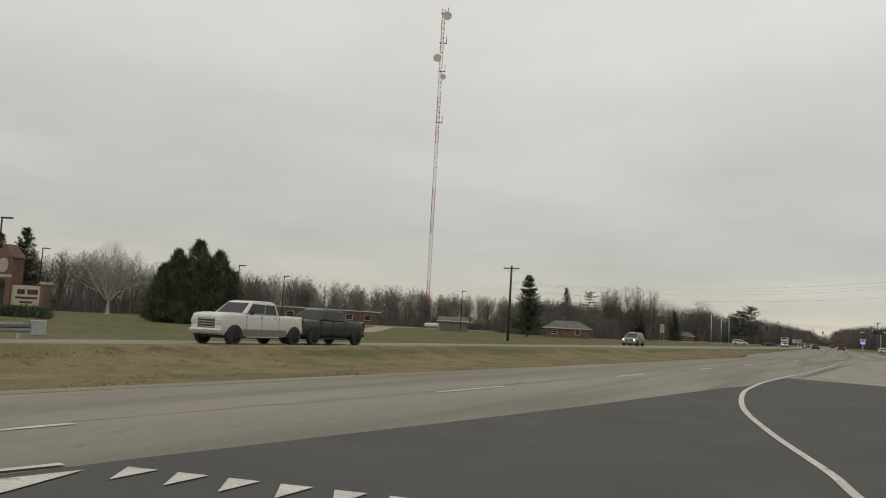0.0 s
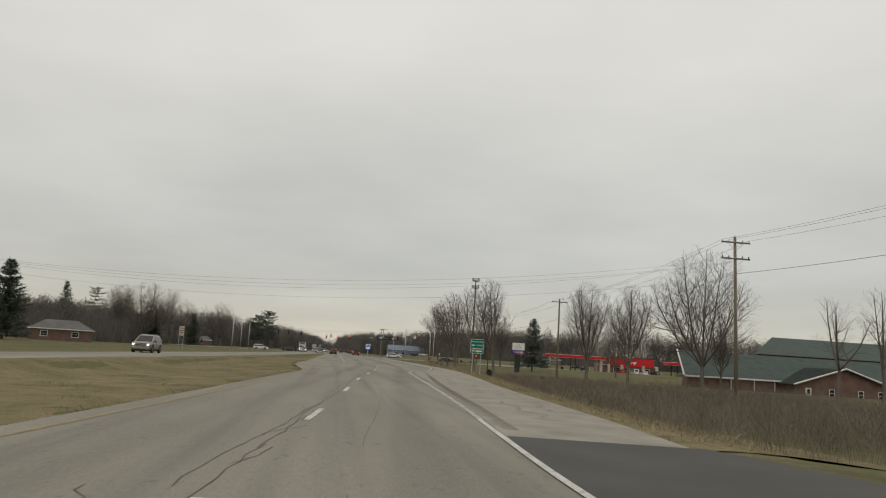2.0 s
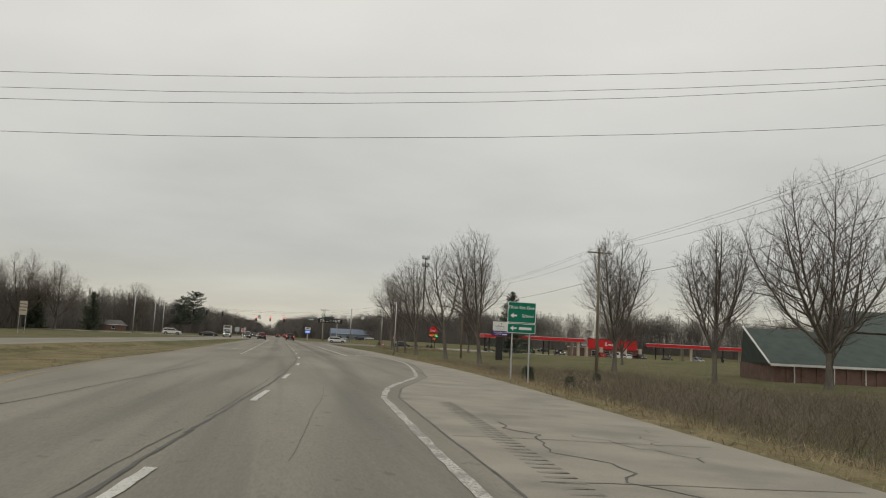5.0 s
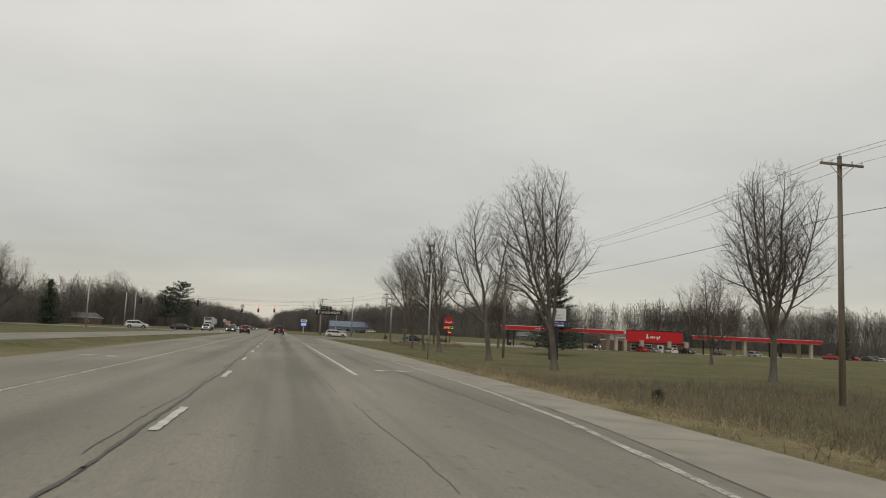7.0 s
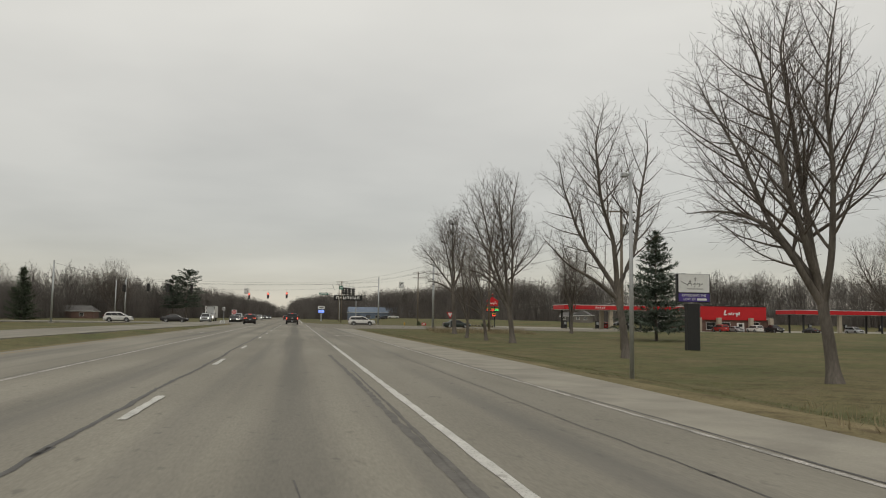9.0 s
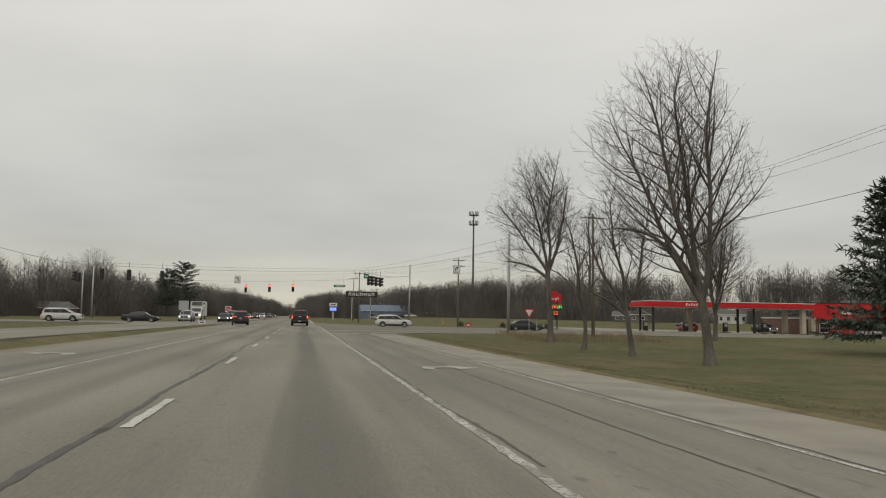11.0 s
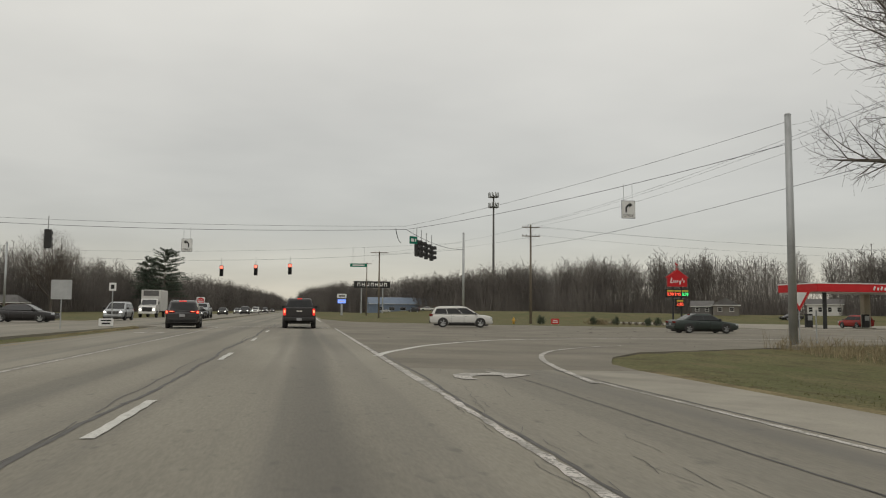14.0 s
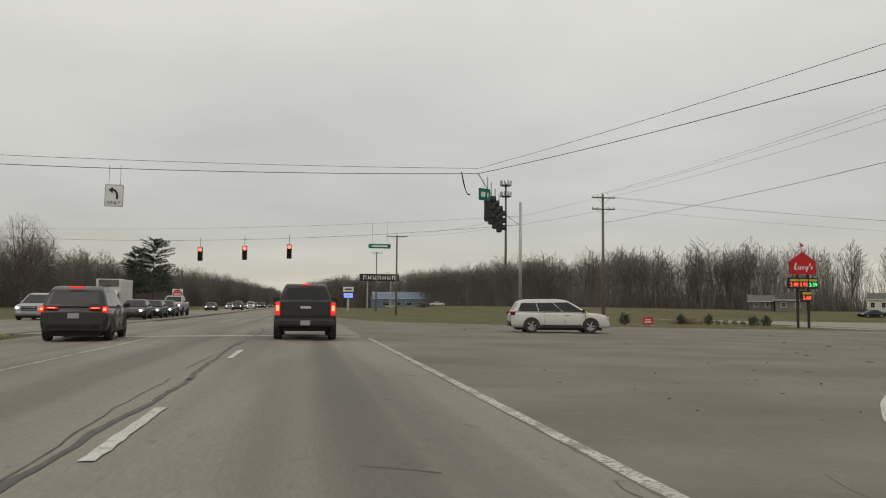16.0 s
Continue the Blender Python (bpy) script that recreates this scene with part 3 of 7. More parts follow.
ribbon("median_line", along(312, 700, -6.9, 10), 0.15, M["yellow_paint"], road)
ribbon("stop_line", [(-9.4, 279.4), (1.4, 280.4)], 0.6, M["paint"], road, ragged=0.05)
# white line round the slip lane, and the corner lines of the crossing
ribbon("slip_line", bend([(9, -7), (4.2, 0), (1.4, 5), (-0.3, 8.8), (-1.5, 11.3), (-1.95, 13.4), (-2.82, 16.9), (-3.7, 21.3), (-4.22, 26.4), (-4.3, 30.5), (-4.17, 35.0), (-3.62, 43.2)]), 0.125, M["paint"], side_road, lift=0.012)
ribbon("guide_line", bend([(1.62, 247.4), (2.14, 249.4), (2.9, 251.5), (3.85, 254.1), (4.9, 256.2), (6.5, 258.7), (9.0, 261.4), (12.4, 263.2), (17.1, 264.9), (30, 267), (60, 270)]), 0.22, M["paint"], crossing, lift=0.012, ragged=0.08)
ribbon("corner_line", bend([(4.9, 239.6), (5.25, 242.0), (5.55, 243.9), (6.2, 247.0), (7.2, 250.1), (8.55, 252.6), (10.8, 255.3), (12.6, 256.6)]), 0.16, M["paint_worn"], crossing, lift=0.014, ragged=0.08)
ribbon("far_line", [(8, 308), (12, 304.5), (20, 301), (30, 299.5), (60, 298)], 0.15, M["paint"], crossing, lift=0.012)
# yield teeth where the slip road meets the highway
for k in range(8):
    cx, cy = -7.44 + 0.465 * k, 7.92 + 0.14 * k
    bm = bmesh.new()
    for px, py in ((-0.14, -0.045), (0.14, 0.045), (0.15, -0.5)):
        bm.verts.new((cx + px, cy + py, float(paved_z(cx + px, cy + py)) + 0.012))
    bm.verts.ensure_lookup_table()
    f = bm.faces.new(bm.verts)
    f.normal_update()
    if f.normal.z < 0:
        f.normal_flip()
    part("yield_tooth", bm, M["paint"], side_road)
bm = bmesh.new()               # painted nose between the slip road and the highway
q = [bm.verts.new((px, py, float(paved_z(px, py)) + 0.012)) for px, py in ((-7.72, 7.53), (-7.86, 6.9), (-8.15, 5.2), (-8.8, 2.0), (-7.6, 2.0), (-7.35, 5.2), (-7.46, 6.6))]
f = bm.faces.new(q)
f.normal_update()
if f.normal.z < 0:
    f.normal_flip()
bmesh.ops.triangulate(bm, faces=bm.faces[:])
part("gore_nose", bm, M["paint"], side_road)
ribbon("gore_line", [(-8.04, 7.55), (-8.22, 6.7), (-8.6, 4.6), (-9.4, 1.0)], 0.1, M["paint"], road, lift=0.014)


def arrow(x, y, side, parent):
    """Turn arrow: a shaft that bends to one side, seen along +y."""
    pts = [(-0.39, -0.96), (-0.66, -0.96), (-0.76, -0.5), (-0.68, 0.16), (-0.42, 0.52), (0.0, 0.62), (0.24, 0.64), (0.2, 1.12), (0.95, 0.25), (0.24, -0.52), (0.27, 0.1), (-0.08, 0.08), (-0.34, -0.16), (-0.45, -0.6)]
    bm = bmesh.new()
    vs = [bm.verts.new((x + px * side, y + py, float(paved_z(x + px * side, y + py)) + 0.012)) for px, py in pts]
    f = bm.faces.new(vs)
    f.normal_update()
    if f.normal.z < 0:
        f.normal_flip()
    bmesh.ops.triangulate(bm, faces=bm.faces[:])
    part("turn_arrow", bm, M["paint_worn"], parent)


arrow(3.45, 135.3, 1, road); arrow(3.6, 200.0, 1, road); arrow(3.25, 241.1, 1, road)
arrow(-7.8, 138.8, -1, road); arrow(-8.0, 205, -1, road); arrow(-7.9, 267, -1, road)

# sealed and open cracks
crk = random.Random(5)


def seal(y0, y1, off, amp, width, mat="tar", breaks=0.0, parent=None):
    """Crack filler along the lanes: a gently wandering band, thin and thick by turns."""
    ph = crk.uniform(0, 6)
    y = y0
    while y < y1:
        e = min(y1, y + crk.uniform(7, 16))
        pts = [(float(lane_line(q)) + (off(q) if callable(off) else off) + amp * (math.sin(0.31 * q + ph) * 0.6 + math.sin(0.83 * q + 2 * ph) * 0.3 + crk.uniform(-0.3, 0.3)), float(q)) for q in np.arange(y, e + 0.3, 0.6)]
        ribbon("crack_seal", pts, width * crk.uniform(0.8, 1.2), M[mat], parent or road, lift=0.004, ragged=0.4, step=0.3)
        if e >= y1:
            break
        y = e + (crk.uniform(0.5, 4.0) if crk.random() < breaks else -0.4)


def jagged(name, x, y, dx, dy, n, width, parent, kink=0.5):
    """An open crack that runs in short straight bits with sudden kinks."""
    pts = [(x, y)]
    for i in range(n):
        x += dx + crk.uniform(-1, 1) * kink * (abs(dy) + 0.05); y += dy + crk.uniform(-1, 1) * kink * (abs(dx) + 0.05)
        pts.append((x, y))
    return ribbon(name, pts, width, M["tar"], parent, lift=0.005, ragged=0.5, step=0.2)


seal(4, 64, -0.16, 0.10, 0.022, breaks=0.5); seal(20, 64, -0.34, 0.14, 0.014, breaks=0.8); seal(60, 135, -0.20, 0.05, 0.050)
seal(70, 130, -0.36, 0.06, 0.018, breaks=0.8)
seal(132, 204, -0.24, 0.06, 0.085); seal(202, 290, -0.27, 0.12, 0.075); seal(196, 290, -0.44, 0.10, 0.026, breaks=0.7)
seal(76, 128, lambda q: -3.75, 0.05, 0.04); seal(128, 270, -3.78, 0.03, 0.03, breaks=0.4)
seal(143, 168, lambda q: 3.40 + 0.006 * (168 - q), 0.02, 0.10, "rubber"); seal(143, 160, lambda q: 3.62, 0.02, 0.05, "rubber")
seal(176, 252, 4.12, 0.08, 0.05, breaks=0.5); seal(120, 243, 6.0, 0.05, 0.035); seal(143, 243, 7.52, 0.04, 0.045, breaks=0.3)
seal(96, 146, lambda q: 2.2 + 0.03 * (146 - q), 0.08, 0.016, breaks=0.7); seal(24, 92, 1.25, 0.05, 0.008, breaks=0.9)
for k in range(5):           # short cracks across the lanes
    y, o = crk.uniform(20, 270), crk.choice([-2.2, -0.6, 1.1, 2.0, 4.6])
    jagged("crack", float(lane_line(y)) + o, y, 0.28, 0.0, crk.choice([2, 3, 4]), 0.016, road)
for k in range(26):           # worn scars and broken edges beside the broken line
    y = crk.uniform(10, 72)
    jagged("crack", float(lane_line(y)) - 0.2 + crk.uniform(-.25, .2), y, crk.uniform(-.05, .05), 0.3, crk.choice([3, 4, 6]), 0.016, road, 0.35)
for k in range(110):           # crazed pavement beside the turning lane line
    y, o = crk.uniform(196, 254), crk.uniform(3.7, 5.2) ** 1.0
    jagged("crack", float(lane_line(y)) + o, y, crk.uniform(-0.01, 0.05), 0.26, crk.choice([3, 4, 6]), 0.007, road if y < 243 else crossing, 0.16)
y = 41.2
while y < 128:                # joints over the shoulder, nearly straight
    a, b = float(edge_line(y)) + crk.choice([0.5, 0.8]), float(verge(y)) - 0.1
    x0 = float(lane_line(y))
    n = int((b - a) / 0.4)
    jagged("shoulder_crack", x0 + a, y, 0.38, crk.uniform(-0.02, 0.02), n if crk.random() < 0.8 else n // 2, 0.024, shoulder, 0.10)
    y += crk.uniform(1.9, 4.2) if y < 84 else crk.uniform(5, 9)
for y0, o0, dx, n in ((45, 5.4, 0.06, 22), (52.4, 7.2, -0.12, 18), (57, 6.0, -0.06, 16), (61, 5.8, 0.06, 20), (64, 4.9, 0.05, 22), (66.5, 6.2, -0.04, 18), (70, 5.0, 0.09, 18), (48, 6.6, -0.03, 14), (76, 5.6, 0.02, 20)):
    jagged("shoulder_crack", float(lane_line(y0)) + o0, y0, dx, 0.36, n, 0.034, shoulder, 0.8)
for k in range(40):           # fine branches of those cracks
    y0 = crk.uniform(50, 84)
    jagged("shoulder_crack", float(lane_line(y0)) + crk.uniform(4.6, 7.4), y0, crk.uniform(-0.3, 0.3), crk.uniform(0.05, 0.3), crk.choice([3, 5, 7]), 0.018, shoulder, 0.8)
seal(50, 122, lambda q: float(edge_line(q)) + 0.40, 0.03, 0.035, parent=shoulder)
for k in range(46):           # seams and scrapes in the crossing
    x, y = crk.uniform(4, 34), crk.uniform(258, 300)
    jagged("crossing_crack", x, y, 0.35, 0.0, crk.choice([2, 4, 7, 9]), crk.uniform(0.012, 0.03), crossing, 0.12)
bm = bmesh.new()               # grit and broken twigs lying on the crossing
for k in range(420):
    x, y, a = crk.uniform(3, 34), crk.uniform(256, 300), crk.uniform(0, 3.14)
    q = 0.012 + 0.022 * crk.random() ** 3
    box(bm, x, y, float(paved_z(x, y)) + 0.012, q * crk.choice([1, 1, 1, 1, 7]), q, q * 0.6, Matrix.Rotation(a, 3, 'Z'))
tagged(part("debris", bm, M["tar"], crossing), kind="stuff")
# rumble strip beside the edge line: flat patches, the grooves' shade put into their colour
bm = bmesh.new()
for k in range(150):
    y = 41 + 0.31 * k
    x = float(lane_line(y)) + 4.12
    z = float(main_z(x, y)) + 0.004
    q = [bm.verts.new((x + a, y + b, z)) for a, b in ((-0.18, -0.06), (0.18, -0.06), (0.18, 0.06), (-0.18, 0.06))]
    bm.faces.new(q)
tagged(part("rumble_groove_shade", bm, material("groove_shade", (0.225, 0.21, 0.18), 0.95, var=0.2, bump=0.2), shoulder), kind="stuff")

# tan verge beside the pavement and the dry median
def verge_sheet(name, ys, l, r, label, mat="dry_grass"):
    strip(name, ys, l, r, lambda x, y: ground_z(x, y) + 0.035, M[mat], 14, label, "ground")


verge_sheet("verge_right", steps((39.6, 243, 1.5)), lambda y: lane_line(y) + verge(y) - 0.06 + 0.05 * np.sin(y * 3.1), lambda y: lane_line(y) + verge(y) + np.interp(y, [40, 110, 130, 160, 243], [7, 7, 4, 0.7, 0.45]), "tan dry grass verge beside the shoulder")
verge_sheet("verge_median", steps((-60, 150, 1.5)), lambda y: left_road(y) + left_half(y) + 0.1, lambda y: lane_line(y) + median_edge(y) + 0.06 + 0.05 * np.sin(y * 2.3), "tan and brown dry grass of the wide median")
verge_sheet("verge_median_edge", steps((150, 281, 1.5)), lambda y: lane_line(y) + median_edge(y) - 1.3, lambda y: lane_line(y) + median_edge(y) + 0.06 + 0.05 * np.sin(y * 2.3), "tan dry grass along the median edge")


# ---------------------------------------------------------------- trees and brush
def tubes(lines, sides):
    """Vertices and quads of tapering tubes along lines of (points, radii)."""
    V, F, base = [], [], 0
    for P, R in lines:
        P = np.asarray(P)
        k = len(P)
        d = np.gradient(P, axis=0)
        d /= np.linalg.norm(d, axis=1)[:, None] + 1e-9
        ref = np.where(np.abs(d[:, 2:3]) > 0.9, [[1.0, 0, 0]], [[0, 0, 1.0]])
        a = np.cross(d, ref); a /= np.linalg.norm(a, axis=1)[:, None] + 1e-9
        b = np.cross(d, a)
        t = np.linspace(0, 2 * np.pi, sides, endpoint=False)
        ring = P[:, None] + (a[:, None] * np.cos(t)[None, :, None] + b[:, None] * np.sin(t)[None, :, None]) * np.asarray(R)[:, None, None]
        V.append(ring.reshape(-1, 3))
        n = base + np.arange(k * sides).reshape(k, sides)
        F.append(np.stack([n[:-1], np.roll(n[:-1], -1, 1), np.roll(n[1:], -1, 1), n[1:]], -1).reshape(-1, 4))
        base += k * sides
    return np.concatenate(V), np.concatenate(F)


def grow(seed, h, fork, leaders, crown, girth=0.016, gaps=(0.42, 0.36, 0.26), reach=0.52, levels=3, wander=0.05):
    """Branching of a leafless tree: a trunk, given leaders, and side shoots that leave at an acute angle and curve upward.
    leaders: lines of (x, y, z); crown: middle x and y, lowest z, half widths left and right. Gives lines of (points, radii) by level."""
    rng = np.random.default_rng(seed)
    out = [[], [], [], [], []]
    cx, cy, zl, wl_, wr_ = crown
    UPW = np.array([0, 0, 1.0])

    def inside(p, room):
        f = (p[2] - zl) / (h - zl)
        dx, dy = p[0] - cx * min(1, max(0.2, 0.3 + f)), p[1] - cy
        w = wl_ if dx < 0 else wr_
        prof = max(0.05, math.sin(math.pi * min(1, max(0.02, 0.10 + 0.88 * f)) ** 0.8)) ** 0.55
        ang = math.atan2(dy, dx)
        return math.hypot(dx, dy * 2 * w / (wl_ + wr_)) < w * prof * (room + 0.14 * math.sin(3 * ang + 6 * f + seed)) and -0.12 < f < 0.86 + 0.14 * room

    def dense(line, st=0.5):
        P = [np.array(line[0], float)]
        for q in line[1:]:
            q = np.array(q, float)
            n = max(1, int(np.linalg.norm(q - P[-1]) / st)); a0 = P[-1]
            P += [a0 + (q - a0) * (i + 1) / n for i in range(n)]
        P = np.array(P)
        P[1:-1] += rng.normal(0, wander, (len(P) - 2, 3))
        for _ in range(3):
            P[1:-1] = 0.5 * P[1:-1] + 0.25 * (P[:-2] + P[2:])
        return P

    def side_shoots(P, R, level, first):
        if level > levels:
            return
        d = np.r_[0, np.cumsum(np.linalg.norm(np.diff(P, axis=0), axis=1))]
        total = d[-1]
        t, az = first * total + rng.uniform(0, gaps[level - 1]), rng.uniform(0, 6.28)
        while t < total:
            i = min(int(np.searchsorted(d, t)), len(P) - 1); i = max(i, 1)
            g = (t - d[i - 1]) / (d[i] - d[i - 1] + 1e-9)
            p = P[i - 1] + (P[i] - P[i - 1]) * g
            axis = (P[i] - P[i - 1]) / (np.linalg.norm(P[i] - P[i - 1]) + 1e-9)
            az += 2.4 + rng.normal(0, 0.5)
            ref = np.cross(axis, UPW if abs(axis[2]) < 0.95 else np.array([1.0, 0, 0])); ref /= np.linalg.norm(ref)
            other = np.cross(axis, ref)
            side = ref * math.cos(az) + other * math.sin(az)
            ang = radians(rng.uniform(32, 58))
            w = axis * math.cos(ang) + side * math.sin(ang)
            f = t / total
            if level == 1:
                L = min(7.0, reach * total * (1.12 - 0.80 * f) * rng.uniform(0.55, 1.1)) + 0.35
            elif level == 2:
                L = min(2.8, 0.58 * total * (1.1 - 0.6 * f) * rng.uniform(0.5, 1.1)) + 0.25
            else:
                L = rng.uniform(0.3, 0.8) * (1.0 if total > 0.7 else 0.7)
            room = rng.uniform(0.92, 1.42) if level < 3 else 1.5
            stp = (0.42, 0.34, 0.30)[level - 1]
            n = max(2, int(L / stp))
            Q = [p]
            up = (0.055, 0.06, 0.05)[level - 1]
            for k in range(n):
                w = w + rng.normal(0, (0.055, 0.08, 0.10)[level - 1], 3) + UPW * up
                w /= np.linalg.norm(w)
                q = Q[-1] + w * L / n
                if not inside(q, room) and k > 0:
                    break
                Q.append(q)
            Q = np.array(Q)
            if len(Q) > 1:
                r0 = min(R[i] * 0.62, (0.010 + 0.0105 * L, 0.0085 + 0.005 * L, 0.0068)[level - 1])
                RR = r0 + ((0.007, 0.006, 0.0045)[level - 1] - r0) * np.linspace(0, 1, len(Q))
                out[level + 1].append((Q, RR))
                side_shoots(Q, RR, level + 1, 0.12)
            t += gaps[level - 1] * rng.uniform(0.6, 1.4) * (1.0 if level > 1 else 1.25 - 0.5 * f)

    T = dense([(0, 0, 0)] + list(fork))
    tr = h * girth * (1 - 0.25 * np.linspace(0, 1, len(T)))
    tr[0] *= 1.5; tr[1] *= 1.12
    out[0].append((T, tr))
    share = (1.0 / max(2, len(leaders))) ** 0.36
    for line in leaders:
        i = int(np.argmin(np.abs(T[:, 2] - line[0][2])))
        P = dense([T[i]] + list(line[1:]))
        R = h * girth * share * rng.uniform(0.85, 1.1) * (1 - np.linspace(0, 1, len(P))) ** 0.85 + 0.011
        out[1].append((P, R))
        side_shoots(P, R, 1, 0.16)
    return out


def blades(lines, seed, least=0.0):
    """Fine twigs: one narrow tapering sliver along each stretch of a line."""
    rng = np.random.default_rng(seed)
    a = np.concatenate([p[:-1] for p, r in lines]); b = np.concatenate([p[1:] for p, r in lines])
    w0, w1 = (np.maximum(np.concatenate([q(r) for p, r in lines]), least) for q in (lambda r: r[:-1], lambda r: r[1:]))
    s = np.cross(b - a, rng.normal(0, 1, a.shape)); s /= (np.linalg.norm(s, axis=1) + 1e-9)[:, None]
    return np.stack([a - s * w0[:, None], a + s * w0[:, None], b + s * w1[:, None], b - s * w1[:, None]], 1).reshape(-1, 3), np.arange(4 * len(a)).reshape(-1, 4)


def tree_thing(lines, bark, twig, seed=3):
    """One tree: trunk with its limbs, and the crown of fine branches."""
    ob = new("tree")
    va, fa = tubes(lines[0], 10)
    vb, fb = tubes(lines[1], 7)
    arrays("trunk", np.concatenate([va, vb]), np.concatenate([fa, fb + len(va)]), bark, ob, True)
    v, f, b = [], [], 0
    for a, q in (tubes(lines[2], 5), tubes(lines[3], 3), blades(lines[4], seed)):
        v.append(a); f.append(q + b); b += len(a)
    arrays("crown", np.concatenate(v), np.concatenate(f), twig, ob, True)
    return ob


def vase(seed, h, z0, n, out, lean=0.0, start=0.0):
    """Leaders that part from the trunk top and rise, curving upward, to near the top of the crown."""
    rng = np.random.default_rng(seed)
    turn = rng.uniform(0, 6.28)
    made = []
    for i in range(n):
        a = turn + 6.283 * i / n + rng.normal(0, 0.2)
        o = out * (rng.uniform(0.75, 1.1) if i % 3 else rng.uniform(0.2, 0.45))
        zt = h * (rng.uniform(0.74, 0.88) if i % 3 else rng.uniform(0.88, 0.97))
        zs = z0 * rng.uniform(0.86, 1.0)
        made.append([(0, 0, zs)] + [(np.cos(a) * o * g + lean * f, np.sin(a) * o * g, zs + (zt - zs) * f) for f, g in ((0.25, 0.38), (0.5, 0.66), (0.75, 0.86), (1.0, 1.0))])
    return made


def trunk_to(x, z, lean=0.0):
    return [(x * 0.3, 0.03, z * 0.4), (x * 0.6, 0.0, z * 0.7), (x, 0.0, z)]


ROW = "leafless trees along the verge"
GROVE = "grove across the highway"
SHAPES = dict(
    # upright maple: four leaders that lean to one side, one low limb
    maple=(18.0, trunk_to(-0.45, 3.9), [
        [(0, 0, 3.7), (-1.3, 0.6, 5.4), (-2.3, 1.2, 7.0), (-3.1, 1.7, 9.2), (-4.6, 2.0, 12.4), (-5.6, 2.2, 14.6)],
        [(0, 0, 3.9), (-1.1, -0.9, 6.2), (-1.7, -1.4, 8.4), (-2.2, -1.8, 11.2), (-3.2, -2.2, 15.4)],
        [(0, 0, 3.9), (-0.8, 0.5, 6.6), (-1.2, 0.7, 10.4), (-1.8, 0.9, 15.0), (-1.2, 0.8, 17.2)],
        [(0, 0, 3.6), (0.0, -0.5, 5.6), (0.1, -0.7, 8.6), (-0.1, -0.6, 12.9), (0.6, -0.4, 17.1)],
        [(0, 0, 3.5), (-1.6, -0.8, 5.6), (-2.7, -1.2, 6.9), (-4.5, -1.5, 7.4), (-5.8, -1.6, 7.2)]], (-2.3, 0, 5.6, 4.8, 4.4), 0.42),
    # corner maple: two close stems, limbs swept to one side
    twin=(18.2, trunk_to(-0.3, 6.4), [
        [(0, 0, 6.2), (-0.5, 0.3, 7.8), (-1.0, 0.5, 9.8), (-1.8, 0.8, 13.2), (-3.0, 1.0, 16.2)],
        [(0, 0, 6.4), (0.0, -0.3, 8.6), (-0.3, -0.5, 11.0), (0.3, -0.7, 14.5), (0.8, -0.6, 17.3)],
        [(0, 0, 6.3), (-1.6, -0.8, 8.4), (-3.2, -1.5, 10.6), (-4.6, -1.9, 12.4)],
        [(0, 0, 5.8), (-1.8, 0.9, 6.9), (-3.6, 1.6, 7.4), (-5.0, 2.2, 7.6)],
        [(0, 0, 6.4), (0.6, 1.0, 9.0), (0.9, 1.9, 12.0), (1.3, 2.4, 15.0)]], (-2.0, 0, 6.0, 4.9, 4.0), 0.29),
    # small tree with a crooked forked trunk
    crooked=(13.1, [(0.2, 0, 1.2), (0.1, 0, 2.3)], [
        [(0, 0, 2.2), (-0.4, 0.2, 4.2), (-0.6, 0.3, 7.4), (-1.2, 0.4, 10.0), (-2.0, 0.6, 12.0)],
        [(0, 0, 2.3), (0.4, -0.2, 4.4), (0.65, -0.4, 7.0), (0.3, -0.6, 10.6), (0.7, -0.5, 12.2)],
        [(0, 0, 2.3), (-1.0, -0.5, 5.4), (-2.2, -0.9, 6.6), (-3.3, -1.0, 6.9)]], (-0.6, 0, 5.0, 3.2, 2.5), 0.5),
    # leaning tree with one long low limb
    leaning=(18.0, trunk_to(-0.6, 4.6), [
        [(0, 0, 4.4), (-1.8, 0.5, 6.4), (-3.2, 0.8, 8.6), (-4.2, 1.0, 11.6), (-4.6, 1.2, 14.0)],
        [(0, 0, 4.6), (-0.7, -0.6, 7.6), (-1.6, -1.0, 10.6), (-1.9, -1.3, 14.4), (-1.4, -1.2, 16.8)],
        [(0, 0, 4.6), (0.7, 0.6, 7.4), (0.9, 1.2, 10.6), (1.6, 1.6, 14.2), (1.4, 1.7, 16.6)],
        [(0, 0, 4.2), (-2.0, -0.9, 5.2), (-3.8, -1.5, 6.2), (-5.4, -1.8, 8.0)]], (-1.4, 0, 5.6, 4.4, 3.4), 0.44),
    # broad tree, many limbs from a short trunk
    broad=(16.0, trunk_to(0.1, 2.6), vase(5, 16.0, 2.6, 8, 6.0), (0, 0, 3.4, 6.8, 6.8), 0.46),
    upright=(16.0, trunk_to(0.1, 3.4), vase(9, 16.0, 3.4, 6, 3.2), (0, 0, 4.2, 4.2, 4.2), 0.42),
    sparse=(14.0, trunk_to(-0.2, 4.0), vase(14, 14.0, 4.0, 4, 4.2), (0, 0, 5.0, 4.8, 4.8), 0.8),
)
